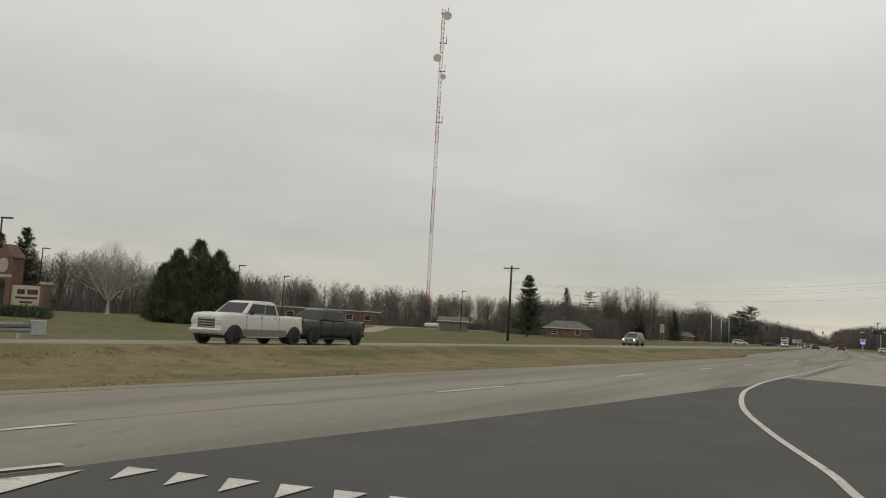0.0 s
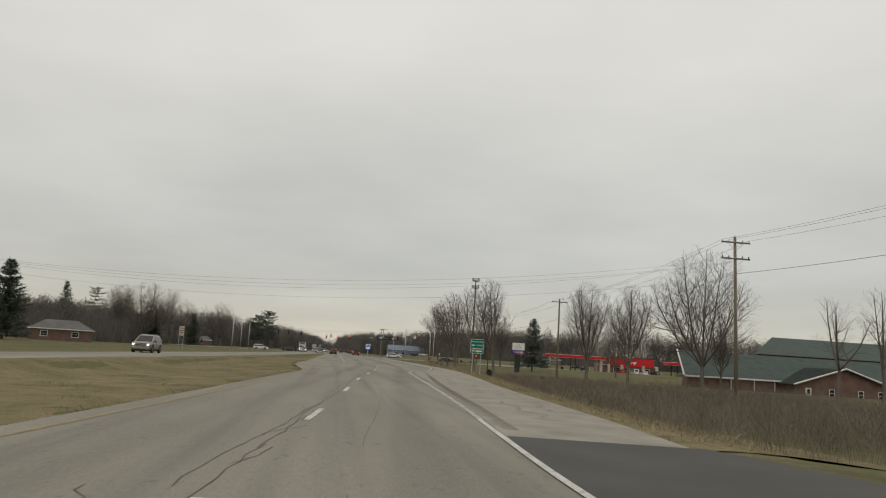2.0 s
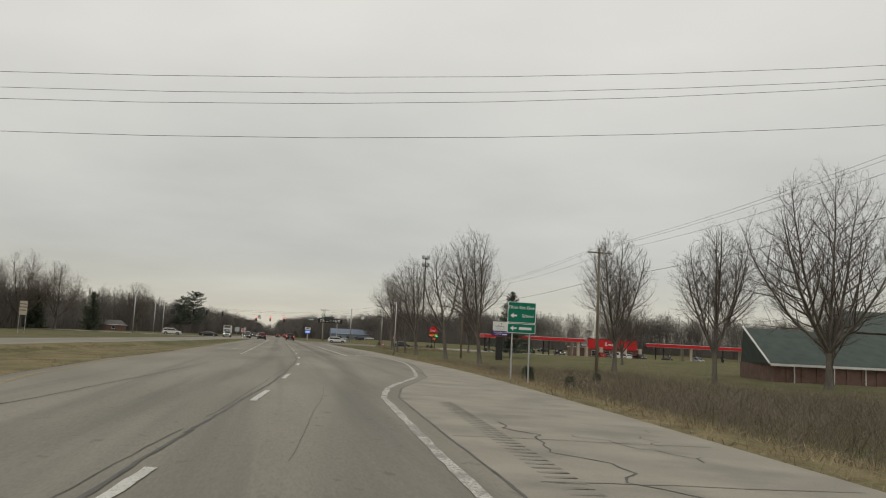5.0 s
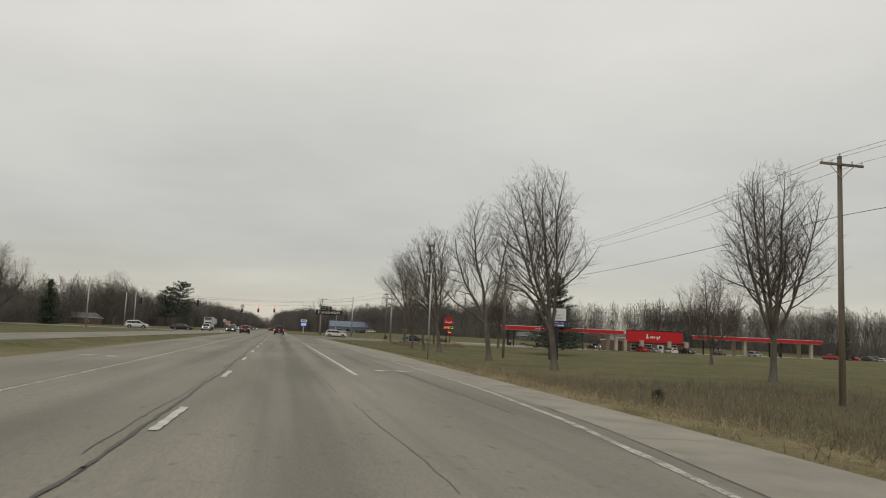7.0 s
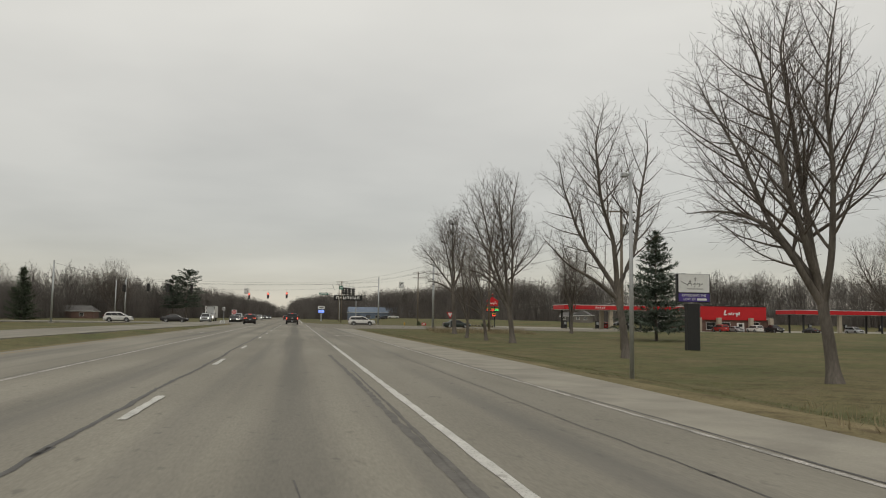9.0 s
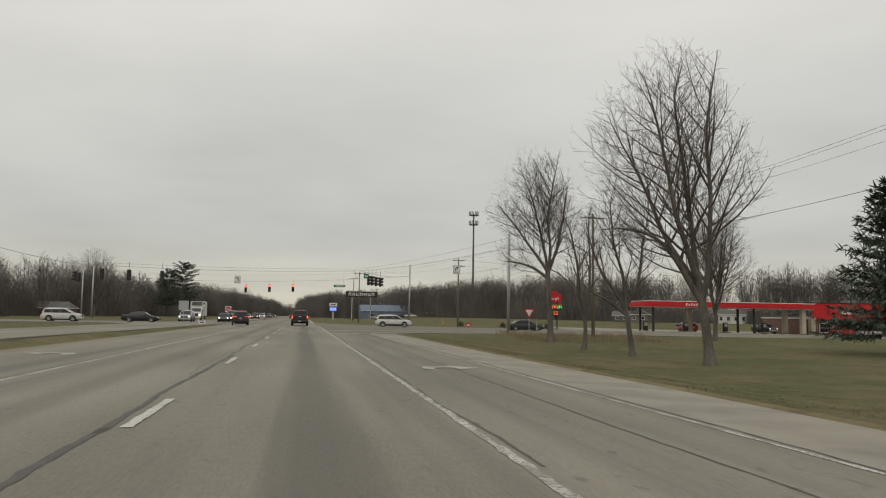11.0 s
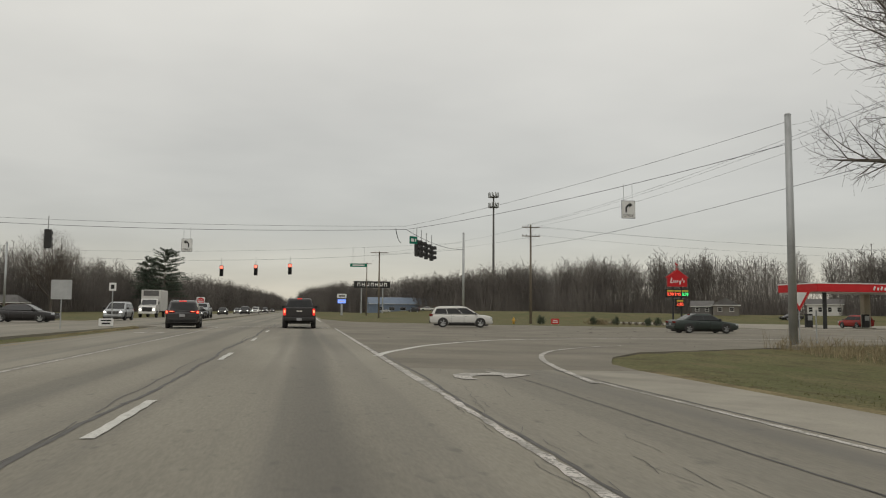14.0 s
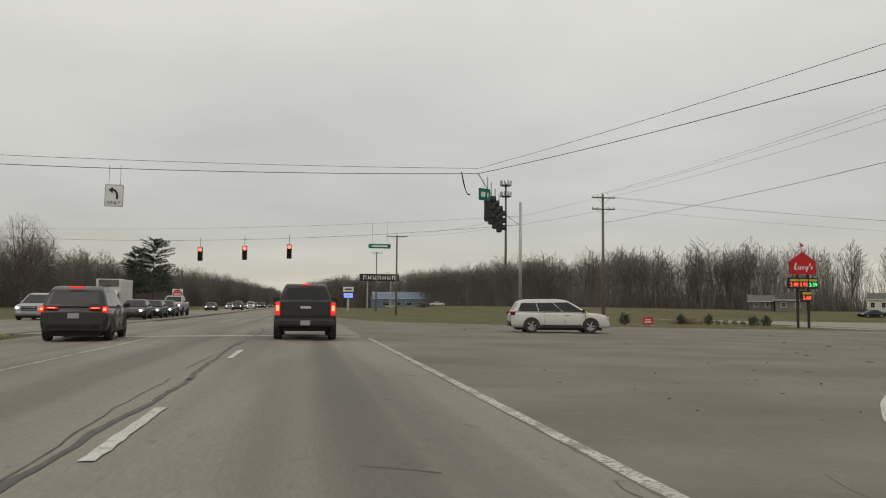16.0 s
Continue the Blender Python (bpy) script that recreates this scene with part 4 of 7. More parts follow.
TREES = [  # x, y, height, shape, turn, words, group
    (22.1, 168.6, 18.0, "maple", -32, "tall leafless maple with several upright limbs on the grass verge", ROW),
    (22.0, 189.4, 18.3, "leaning", -24, "leafless tree with a leaning forked trunk on the grass verge", ROW),
    (22.8, 220.6, 19.4, "maple", -28, "broad leafless maple with thick dark limbs on the verge", ROW),
    (22.2, 230.1, 13.1, "leaning", -28, "slender leafless tree with bent limbs on the verge", ROW),
    (21.5, 237.7, 12.5, "crooked", -25, "small crooked leafless tree with a dark trunk on the verge", ROW),
    (21.8, 247.0, 18.2, "twin", -25, "leafless maple with a dense fine crown near the corner", ROW),
    (40.9, 252.4, 14.6, "upright", 10, "wide leafless tree on the lawn by the filling station", ""),
    (37.2, 160.6, 17.6, "upright", 330, "leafless maple standing in rough grass", ""),
    (60.0, 208.0, 14.0, "broad", 130, "rounded leafless tree alone on the lawn", ""),
    (34.2, 132.6, 14.6, "upright", 100, "leafless tree rising from brown brush", ""),
    (44.8, 131.5, 20.3, "broad", 45, "large spreading leafless tree in front of the brick church", ""),
    (55.2, 116.0, 13.6, "sparse", 190, "leafless tree with few crooked limbs beside the church", ""),
    (66.0, 122.0, 15.8, "sparse", 300, "broad leafless tree by the church gable", ""),
    (-62.0, 295.0, 18.5, "broad", 15, "broad leafless tree in a grove on the far lawn", GROVE),
    (-66.5, 281.0, 19.5, "broad", 140, "tall broad leafless tree in a grove on the far lawn", GROVE),
    (-71.0, 268.0, 17.5, "upright", 220, "leafless tree in a grove on the far lawn", GROVE),
    (-76.0, 285.0, 18.0, "broad", 280, "broad leafless tree in a grove on the far lawn", GROVE),
    (-68.0, 300.0, 16.0, "upright", 60, "upright leafless tree in a grove on the far lawn", GROVE),
    (52.5, 141.0, 11.2, "upright", 60, "small leafless tree close to the church wall", ""),
    (-68.4, 455.0, 23.0, "broad", 70, "big spreading leafless oak at the woods' edge", ""),
]
first = {}
for x, y, h, shape, turn, words, grp in TREES:
    sh, fork_, leaders_, crown_, gap_ = SHAPES[shape]
    k = h / sh
    at = pose(x, y, gz(x, y) - 0.05, 0, 0, turn)
    if shape not in first:
        first[shape] = tree_thing(grow(len(first) + 20, sh, fork_, leaders_, crown_, gaps=(gap_, gap_ * 0.9, 0.245)), M["bark"], M["twig"])
        ob = first[shape]
        ob.matrix_world = at @ Matrix.Diagonal((k, k, k, 1))
    else:
        ob = copy_thing(first[shape], at)
        ob.scale = (k, k, k)
    tagged(ob, words, "tree", grp)
sycamore = tree_thing(grow(31, 13.5, trunk_to(0, 2.2), vase(31, 13.5, 2.2, 9, 5.0), (0, 0, 2.2, 5.8, 5.8), 0.022), M["pale_bark"], M["pale_bark"])
sycamore.matrix_world = pose(-118, 101, -0.1)
tagged(sycamore, "pale-barked leafless sycamore with a rounded crown", "tree")


def evergreen(name, seed, h, r, mat, words, x, y, layers=24, per=10, droop=0.25, bare=0.08, pads=False, z=None):
    """A conifer: trunk, and whorls of boughs carrying many small needle sprays with gaps between."""
    rng = np.random.default_rng(seed)
    big = (1.25 if h < 18 else 1.7) if pads else 1.25
    ob = thing(name, words, "tree", x, y, gz(x, y) if z is None else z, rng.uniform(0, 360))
    V, F = tubes([(np.array([[0, 0, -0.1], [0.03, 0, h * 0.5], [0, 0.02, h * 0.97]]), [h * 0.016, h * 0.010, 0.02])], 7)
    arrays("trunk", V, F, M["bark"], ob, True)
    tv, tf = [], []

    def leaf(p, w, ln, wd):
        up = np.array([0, 0, 1.0]) + rng.normal(0, 0.5, 3)
        s = np.cross(w, up); s /= np.linalg.norm(s) + 1e-9
        n = len(tv)
        tv.extend([p - s * wd * 0.5, p + s * wd * 0.5, p + w * ln + s * wd * 0.12, p + w * ln - s * wd * 0.12])
        tf.append((n, n + 1, n + 2, n + 3))

    for i in range(layers):
        f = (i + rng.uniform(-0.3, 0.3)) / layers
        z0 = h * (bare + (1 - bare) * f)
        tier = rng.uniform(0.78, 1.12)              # some whorls reach farther than others
        reach = r * (1 - max(f, 0)) ** (0.92 if not pads else 0.45) * (tier if not pads else rng.uniform(0.55, 1.1)) + 0.12
        for j in range(per if not pads else 8):
            if rng.random() < (0.10 if not pads else 0.2):
                continue
            a = rng.uniform(0, 6.283)
            L = reach * rng.uniform(0.6, 1.12)
            w = np.array([np.cos(a), np.sin(a), -droop * (1 - f) + 0.35 * f])
            k = max(3, int(L / (0.26 if not pads else 0.4)))
            for q in np.linspace(0.12, 1.0, k):
                p = np.array([0, 0, z0 + (0.22 * L * q * q if not pads else 0)]) + w * L * q + rng.normal(0, 0.05, 3)
                for _ in range(5 if not pads else 9):
                    ww = w + rng.normal(0, 0.55, 3) + np.array([0, 0, 0.1 if pads else -0.12])
                    leaf(p, ww / np.linalg.norm(ww), rng.uniform(0.25, 0.55) * big, rng.uniform(0.07, 0.16) * big)
    arrays("crown", np.array(tv), np.array(tf), mat, ob)
    return ob


evergreen("spruce", 1, 13.2, 4.6, M["needles"], "tall dark green spruce on the lawn", -61.3, 162, 26, 16, droop=0.30)
evergreen("spruce", 2, 14.4, 5.0, M["pine_needles"], "dark green spruce beside the church sign", 46, 234.5, 27, 12, droop=0.2, bare=0.12)
evergreen("pine", 3, 23.0, 11.0, M["pine_needles"], "tall white pine with layered open boughs", -51, 527, 20, 9, droop=-0.05, bare=0.25, pads=True)
evergreen("pine", 4, 20.0, 9.0, M["pine_needles"], "white pine with layered open boughs", -58, 533, 17, 9, droop=-0.05, bare=0.25, pads=True)
evergreen("spruce", 5, 15.5, 3.6, M["needles"], "dark spruce among bare woods", -80, 247, 26, 10)
evergreen("pine", 6, 15.5, 4.6, M["pine_needles"], "dark pine with a ragged crown among bare woods", -76, 259, 13, 9, bare=0.3, pads=True)
evergreen("spruce", 7, 12, 3.2, M["needles"], "dark spruce by the parking lot", 170, 318, 24, 10)
for k, (x, y, h) in enumerate(((-128, 72, 15), (-124, 73, 13), (-121, 77, 14.5), (-118.5, 80, 12), (-116.5, 83, 13), (-70, 300, 11), (-61, 331, 12), (-66, 292, 9))):
    evergreen("cedar", 40 + k, h, h * 0.34, M["needles"], "dark ragged evergreen at the edge of the woods", x, y, 30, 12, droop=0.1, bare=0.03)
# grown-together arborvitae
clump = thing("arborvitae", "dense dark green clump of pointed arborvitae grown together on the lawn", "shrub", -71.6, 74.2, gz(-71.6, 74.2))
clump.scale = (1.12, 1.12, 1.18)
rng = np.random.default_rng(77)
tv, tf = [], []
SPIRES = ((-1.5, -1.2, 7.2, 1.9), (0.2, 0.1, 8.3, 2.0), (1.9, 1.5, 7.3, 1.9), (-2.3, -2.2, 5.6, 1.7), (2.9, 2.4, 5.2, 1.6), (-0.7, -1.3, 6.4, 1.8), (1.1, 0.2, 6.9, 1.8))
for cx, cy, hh, rr in SPIRES:
    for _ in range(4200):
        f = rng.random() ** 1.1
        a = rng.uniform(0, 6.283)
        bulge = 1 + 0.18 * math.sin(3 * a + 9 * f + cx) + 0.16 * math.sin(5 * a - 27 * f + cy)
        R = rr * (1 - f ** 1.7) ** 0.75 * min(1, 0.8 + 2 * f) * bulge * rng.uniform(0.66, 1.22) + 0.03
        p = np.array([cx + R * np.cos(a), cy + R * np.sin(a), 0.1 + f * hh])
        w = np.array([np.cos(a) * 0.5, np.sin(a) * 0.5, 0.9]) + rng.normal(0, 0.4, 3)
        w /= np.linalg.norm(w)
        s = np.cross(w, rng.normal(0, 1, 3)); s /= np.linalg.norm(s)
        L, W = rng.uniform(0.25, 0.7), rng.uniform(0.06, 0.16)
        n = len(tv)
        tv += [p - s * W / 2, p + s * W / 2, p + w * L + s * W * 0.1, p + w * L - s * W * 0.1]
        tf.append((n, n + 1, n + 2, n + 3))
arrays("foliage", np.array(tv), np.array(tf), M["needles"], clump)
# wide needle-coloured core added inside each spire to fill it behind the sprays
for x_, y_, h_, r_ in SPIRES:
    V, F = tubes([(np.array([[x_, y_, -0.1], [x_, y_, h_ * 0.45], [x_, y_, h_ * 0.8]]), [r_ * 0.62, r_ * 0.6, 0.15])], 10)
    arrays("foliage_core", V, F, M["needles"], clump)


# ---- woods in the distance: real trees in number, joined
def wood_tree(seed, h):
    """A tree of the woods: the same branching, coarser, fit to be joined in number."""
    L = grow(seed, h, trunk_to(0.2, h * 0.28), vase(seed, h, h * 0.28, 5, h * 0.15), (0, 0, h * 0.26, h * 0.25, h * 0.25), 0.011, (0.72, 0.42, 0.5), 0.50, 2)
    v, f, b = [], [], 0
    few = lambda lv, k: [(p[::k] if len(p) > k + 1 else p[[0, -1]], r[::k] if len(p) > k + 1 else r[[0, -1]]) for p, r in lv]
    for a, q in (tubes(few(L[0], 3), 4), blades(few(L[1], 4), seed, 0.045), blades(few(L[2], 4), seed, 0.028), blades(few(L[3], 9), seed + 1, 0.019)):
        v.append(a); f.append(q + b); b += len(a)
    return np.concatenate(v), np.concatenate(f)


wood_kinds = [wood_tree(100 + i, 14.0) for i in range(5)]


def woods(name, line, depth, spacing, h, words, seed, core=0.5):
    """A band of bare trees along a line of (x, y), with brush beneath."""
    rng = np.random.default_rng(seed)
    P = np.array(line, float)
    seg = np.linalg.norm(np.diff(P, axis=0), axis=1)
    V, F, b = [], [], 0
    cv, cf = [], []
    total = seg.sum()
    n = int(total / spacing)
    cum = np.r_[0, np.cumsum(seg)]
    nrm_all = np.diff(P, axis=0) / seg[:, None]
    for i in range(n):
        d = rng.uniform(0, total)
        k = min(np.searchsorted(cum, d) - 1, len(seg) - 1)
        k = max(k, 0)
        p = P[k] + nrm_all[k] * (d - cum[k])
        side = np.array([-nrm_all[k][1], nrm_all[k][0]])
        p = p + side * depth * rng.random()
        v, f = wood_kinds[rng.integers(len(wood_kinds))]
        a, s = rng.uniform(0, 6.283), h / 14 * rng.uniform(0.84, 1.06)
        R = np.array([[np.cos(a), -np.sin(a), 0], [np.sin(a), np.cos(a), 0], [0, 0, 1]]) * s
        V.append(v @ R.T + np.array([p[0], p[1], float(ground_z(p[0], p[1])) - 0.1])); F.append(f + b); b += len(v)
    ob = thing(name, words, "woods", 0, 0, 0, kind="stuff")
    arrays("woods_trees", np.concatenate(V), np.concatenate(F), M["woods"], ob)
    # underbrush: many upright, crossing stems and sprays
    m = int(total * 175)
    d = rng.uniform(0, total, m)
    k = np.clip(np.searchsorted(cum, d) - 1, 0, len(seg) - 1)
    p = P[k] + nrm_all[k] * (d - cum[k])[:, None]
    side = np.stack([-nrm_all[k][:, 1], nrm_all[k][:, 0]], -1)
    p = p + side * (depth * rng.random(m))[:, None]
    z = ground_z(p[:, 0], p[:, 1]) - 0.1
    hh = h * core * (0.12 + 0.95 * rng.random(m) ** 1.25)
    w = rng.uniform(0.02, 0.06, m)
    a = rng.uniform(0, 6.283, m)
    lean = rng.normal(0, 0.2, (m, 2)) * hh[:, None]
    dx = np.stack([np.cos(a) * w, np.sin(a) * w], -1)
    b0 = np.c_[p, z]
    q = np.stack([np.c_[p - dx, z], np.c_[p + dx, z], np.c_[p + lean + dx * 0.35, z + hh], np.c_[p + lean - dx * 0.35, z + hh]], 1)
    arrays("underbrush", q.reshape(-1, 3), np.arange(4 * m).reshape(m, 4), M["woods"], ob)
    return ob


woods("woods_right", [(40, 900), (62, 700), (95, 690), (118, 520), (165, 455), (260, 400), (380, 300), (460, 180), (480, 60)], -42, 0.85, 20.0, "grey-brown leafless woods behind the filling station", 7, 0.62)
woods("woods_far_right", [(-60, 1330), (-20, 1300), (14, 1250), (18, 900), (26, 740), (48, 690)], -22, 2.6, 19, "distant leafless woods beside the highway", 8, 0.62)
woods("woods_left", [(-215, 20), (-178, 70), (-160, 130), (-150, 215), (-128, 300), (-96, 330), (-84, 400), (-80, 440)], 30, 1.0, 15.0, "grey-brown leafless woods beyond the lawn and highway", 9, 0.62)
woods("woods_far_left", [(-80, 430), (-70, 480), (-60, 560), (-48, 700), (-36, 950), (-26, 1250)], 24, 2.0, 20, "tall leafless woods lining the oncoming lanes", 19, 0.62)
woods("woods_near_left", [(-78, 196), (-68, 206), (-66, 250), (-70, 320), (-72, 390)], 14, 1.6, 10.5, "leafless trees around houses by the highway", 10, 0.62)

# ---------------------------------------------------------------- brush and straw beside the shoulder
def stems(name, n, place, hmin, hmax, wmin, wmax, mat, words, seed, lean=0.25, category="brush", forks=2):
    """Upright stalks and thin forks, too many to count. place(rng, n) gives x, y."""
    rng = np.random.default_rng(seed)
    x, y = place(rng, n)
    z = ground_z(x, y) + 0.0
    h = rng.uniform(hmin, hmax, n) * (0.42 + 0.34 * np.sin(x * 0.9 + y * 0.37) ** 2 + 0.24 * np.sin(x * 0.31 - y * 0.83 + 1) ** 2) * rng.uniform(0.7, 1.15, n)
    out = []
    p0 = np.c_[x, y, z - 0.05]
    for k in range(forks + 1):
        a, w = rng.uniform(0, 6.283, n), rng.uniform(wmin, wmax, n)
        s = np.c_[np.cos(a) * w, np.sin(a) * w, 0 * a]
        tip = p0 + np.c_[rng.normal(0, lean, (n, 2)) * h[:, None], h] if k == 0 else base + np.c_[rng.normal(0, lean * 1.8, (n, 2)) * h[:, None], h * rng.uniform(0.3, 0.55, n)]
        if k == 0:
            base = p0
        out.append(np.stack([base - s, base + s, tip + s * 0.3, tip - s * 0.3], 1))
        base = p0 + (out[0][:, 2] - p0) * rng.uniform(0.3, 0.7, n)[:, None]
    q = np.concatenate(out)
    ob = arrays(name, q.reshape(-1, 3), np.arange(4 * len(q)).reshape(-1, 4), mat)
    return tagged(ob, words, category, kind="stuff")


def beside(y0, y1, o0, o1, power=1.0):
    def place(rng, n):
        y = rng.uniform(y0, y1, n)
        return lane_line(y) + verge(y) + o0 + (o1 - o0) * rng.random(n) ** power, y
    return place


stems("brush", 42000, beside(44, 104, 2.8, 34, 0.8), 0.5, 1.9, 0.0025, 0.007, M["brush"], "brown leafless brush in the low ground by the shoulder", 1, forks=3)
stems("brush", 14000, beside(100, 150, 4.6, 24), 0.3, 1.15, 0.003, 0.008, M["brush"], "thin brown brush on the rough field", 2, forks=2)
stems("straw", 9000, beside(98, 154, 2.2, 15), 0.2, 0.8, 0.003, 0.009, M["straw"], "tufts of tan straw grass", 3, lean=0.18, forks=1)
stems("straw", 9000, beside(41, 150, 0.1, 3.2), 0.10, 0.42, 0.005, 0.013, M["straw"], "tan grass tussocks at the pavement edge", 4, lean=0.45, forks=1)
stems("straw", 4200, lambda r, n: (r.uniform(19, 34, n), r.uniform(247, 257, n)), 0.3, 0.95, 0.006, 0.016, M["straw"], "tan straw grass near the corner", 5, lean=0.2, forks=1)
stems("grass_tufts", 34000, beside(142, 243, 0.0, 11.0, 1.5), 0.04, 0.13, 0.004, 0.010, M["grass"], "short winter grass on the verge", 6, lean=0.5, forks=1)
stems("grass_tufts", 34000, lambda r, n: (lambda y: (lane_line(y) + median_edge(y) - 7.0 * r.random(n) ** 1.5, y))(r.uniform(2, 130, n)), 0.05, 0.16, 0.006, 0.014, M["dry_grass"], "dry grass tufts on the median", 7, lean=0.5, forks=1)
for x, y, h in ((15.0, 136.3, 0.65), (10.0, 111.2, 0.95), (13.6, 114.1, 0.85), (19.5, 124, 0.8)):
    rngb = np.random.default_rng(int(x * 10))
    n = 3600
    a, zz = rngb.uniform(0, 6.28, n), rngb.random(n) * 0.9
    rr = 0.36 * h * np.sqrt(rngb.random(n)) * np.sin(np.pi * (0.22 + 0.72 * zz)) ** 0.8
    p = np.c_[rr * np.cos(a), rr * np.sin(a), zz * h]
    w = np.c_[p[:, :2] * 0.25 + rngb.normal(0, 0.05, (n, 2)), rngb.uniform(0.03, 0.13, n) * h]
    s = np.cross(w, rngb.normal(0, 1, (n, 3))); s *= (0.009 / np.linalg.norm(s, axis=1))[:, None]
    q = np.stack([p - s, p + s, p + w + s * 0.2, p + w - s * 0.2], 1)
    ob = thing("shrub", "small dark cedar shrub in rough grass", "shrub", x, y, gz(x, y))
    arrays("foliage", q.reshape(-1, 3), np.arange(4 * n).reshape(-1, 4), M["needles"], ob)


# ---------------------------------------------------------------- poles and wires
def insulator(bm, x, y, z):
    tube(bm, (x, y, z), (x, y, z + 0.10), 0.03, 0.05, 6)
    tube(bm, (x, y, z + 0.10), (x, y, z + 0.18), 0.055, 0.025, 6)


def utility_pole(x, y, top, arms, words, wood="pole_wood", lean=(0, 0), turn=0, arm=2.4, gear=False):
    """A wooden pole with crossarms, braces and insulators. arms: how far each lies under the top."""
    z = gz(x, y)
    h = top - z
    ob = thing("utility_pole", words, "utility pole", x, y, z, turn, "utility poles")
    bm = bmesh.new()
    tube(bm, (0, 0, -0.3), (lean[0], lean[1], h), 0.17, 0.11, 10)
    part("pole", bm, M[wood], ob, smooth=True)
    for k, d in enumerate(arms):
        zz, lx, ly = h - d, lean[0], lean[1]
        bm = bmesh.new()
        box(bm, lx, ly - 0.16, zz, arm, 0.10, 0.12, bevel=0.01)
        a = part("crossarm", bm, M[wood], ob)
        for s in (-1, 1):
            bm = bmesh.new()
            tube(bm, (lx + s * arm * 0.28, ly - 0.16, zz - 0.05), (lx, ly - 0.13, zz - 0.65), 0.018, sides=6)
            part("brace", bm, M["galv"], ob)
        for s in (-0.46, -0.24, 0.24, 0.46):
            bm = bmesh.new()
            insulator(bm, lx + s * arm, ly - 0.16, zz + 0.06)
            part("insulator", bm, M["sign_white" if k == 0 else "black"], a)
    bm = bmesh.new()
    insulator(bm, lean[0], lean[1], h)
    part("insulator", bm, M["sign_white"], ob)
    if gear:
        bm = bmesh.new()
        tube(bm, (0.32, 0, h - 2.4), (0.32, 0, h - 1.5), 0.24, 0.24, 12)
        part("transformer", bm, M["galv"], ob, "grey cylindrical transformer")
    return ob


def wire(a, b, sag, r=0.008, name="wire"):
    P = [Vector(a).lerp(Vector(b), t) - Vector((0, 0, 4 * sag * t * (1 - t))) for t in np.linspace(0, 1, 17)]
    V, F = tubes([(np.array([tuple(p) for p in P]), np.full(17, r))], 4)
    ob = arrays(name, V, F, M["wire"])
    return tagged(ob, "thin dark overhead wire between poles", "wire", "overhead wires")


utility_pole(24.2, 27.0, 12.2, (0.5,), "weathered wooden utility pole with a crossarm")
utility_pole(24.0, 82.8, 12.2, (0.45, 1.75), "weathered wooden utility pole with two crossarms in brush", lean=(-0.25, 0), turn=0)
utility_pole(25.4, 138.1, 10.9, (0.45,), "weathered wooden utility pole with one crossarm in rough grass")
utility_pole(27.6, 203.0, 11.2, (0.4,), "wooden utility pole behind verge trees", gear=True)
utility_pole(28.5, 254.0, 12.0, (0.4,), "wooden utility pole with one crossarm near the corner")
utility_pole(28.4, 323.6, 12.4, (0.35, 1.5), "wooden utility pole with two crossarms past the crossing")
utility_pole(12.8, 366.6, 11.7, (0.2,), "wooden utility pole with one long crossarm", arm=3.2)
utility_pole(15.5, 430, 13.5, (0.3,), "wooden utility pole along the highway")
utility_pole(-37.2, 90.8, 8.9, (0.3,), "dark wooden utility pole with one crossarm on the lawn", wood="dark_wood", lean=(0.1, 0), turn=20, arm=1.9)
utility_pole(-88, 100, 8.2, (0.3,), "dark wooden utility pole on the lawn by the drive", wood="dark_wood", arm=2.0)
utility_pole(-40, 17, 9.5, (0.3,), "dark wooden utility pole", wood="dark_wood")
LINE = [(24.2, 27.0, 11.75), (23.75, 82.8, 11.85), (25.4, 138.1, 10.55), (27.6, 203.0, 10.9), (28.5, 254.0, 11.7), (28.4, 323.6, 12.15)]
for a, b in zip(LINE[:-1], LINE[1:]):
    for o in (-1.1, -0.55, 1.1):
        wire((a[0] + o, a[1] - 0.16, a[2] + 0.1), (b[0] + o, b[1] - 0.16, b[2] + 0.1), 0.75)
    wire((a[0], a[1], a[2] - 2.6), (b[0], b[1], b[2] - 2.6), 0.6, 0.014)
for o, zz, sg_ in ((0, -1.45, 1.7), (0.4, -1.6, 1.9), (-0.3, -1.75, 2.1), (0, -2.9, 1.9)):     # wires over the highway
    wire((23.7 + o, 82.8, 11.9 + zz), (-37.2 + o, 90.8, 7.9 + zz * 0.6), sg_ + 0.2, 0.005)
wire((28.4, 323.6, 12.2), (12.8, 366.6, 11.5), 0.5); wire((28.4, 323.6, 10.8), (12.8, 366.6, 11.4), 0.5)
wire((12.8, 366.6, 11.5), (15.5, 430, 13.3), 0.6)
for k in range(3):
    wire((27.5 + 0.9 * k, 323.6, 12.2 - 1.1 * (k == 1)), (150, 318 + k, 12.0 - 1.1 * (k == 1)), 2.2)


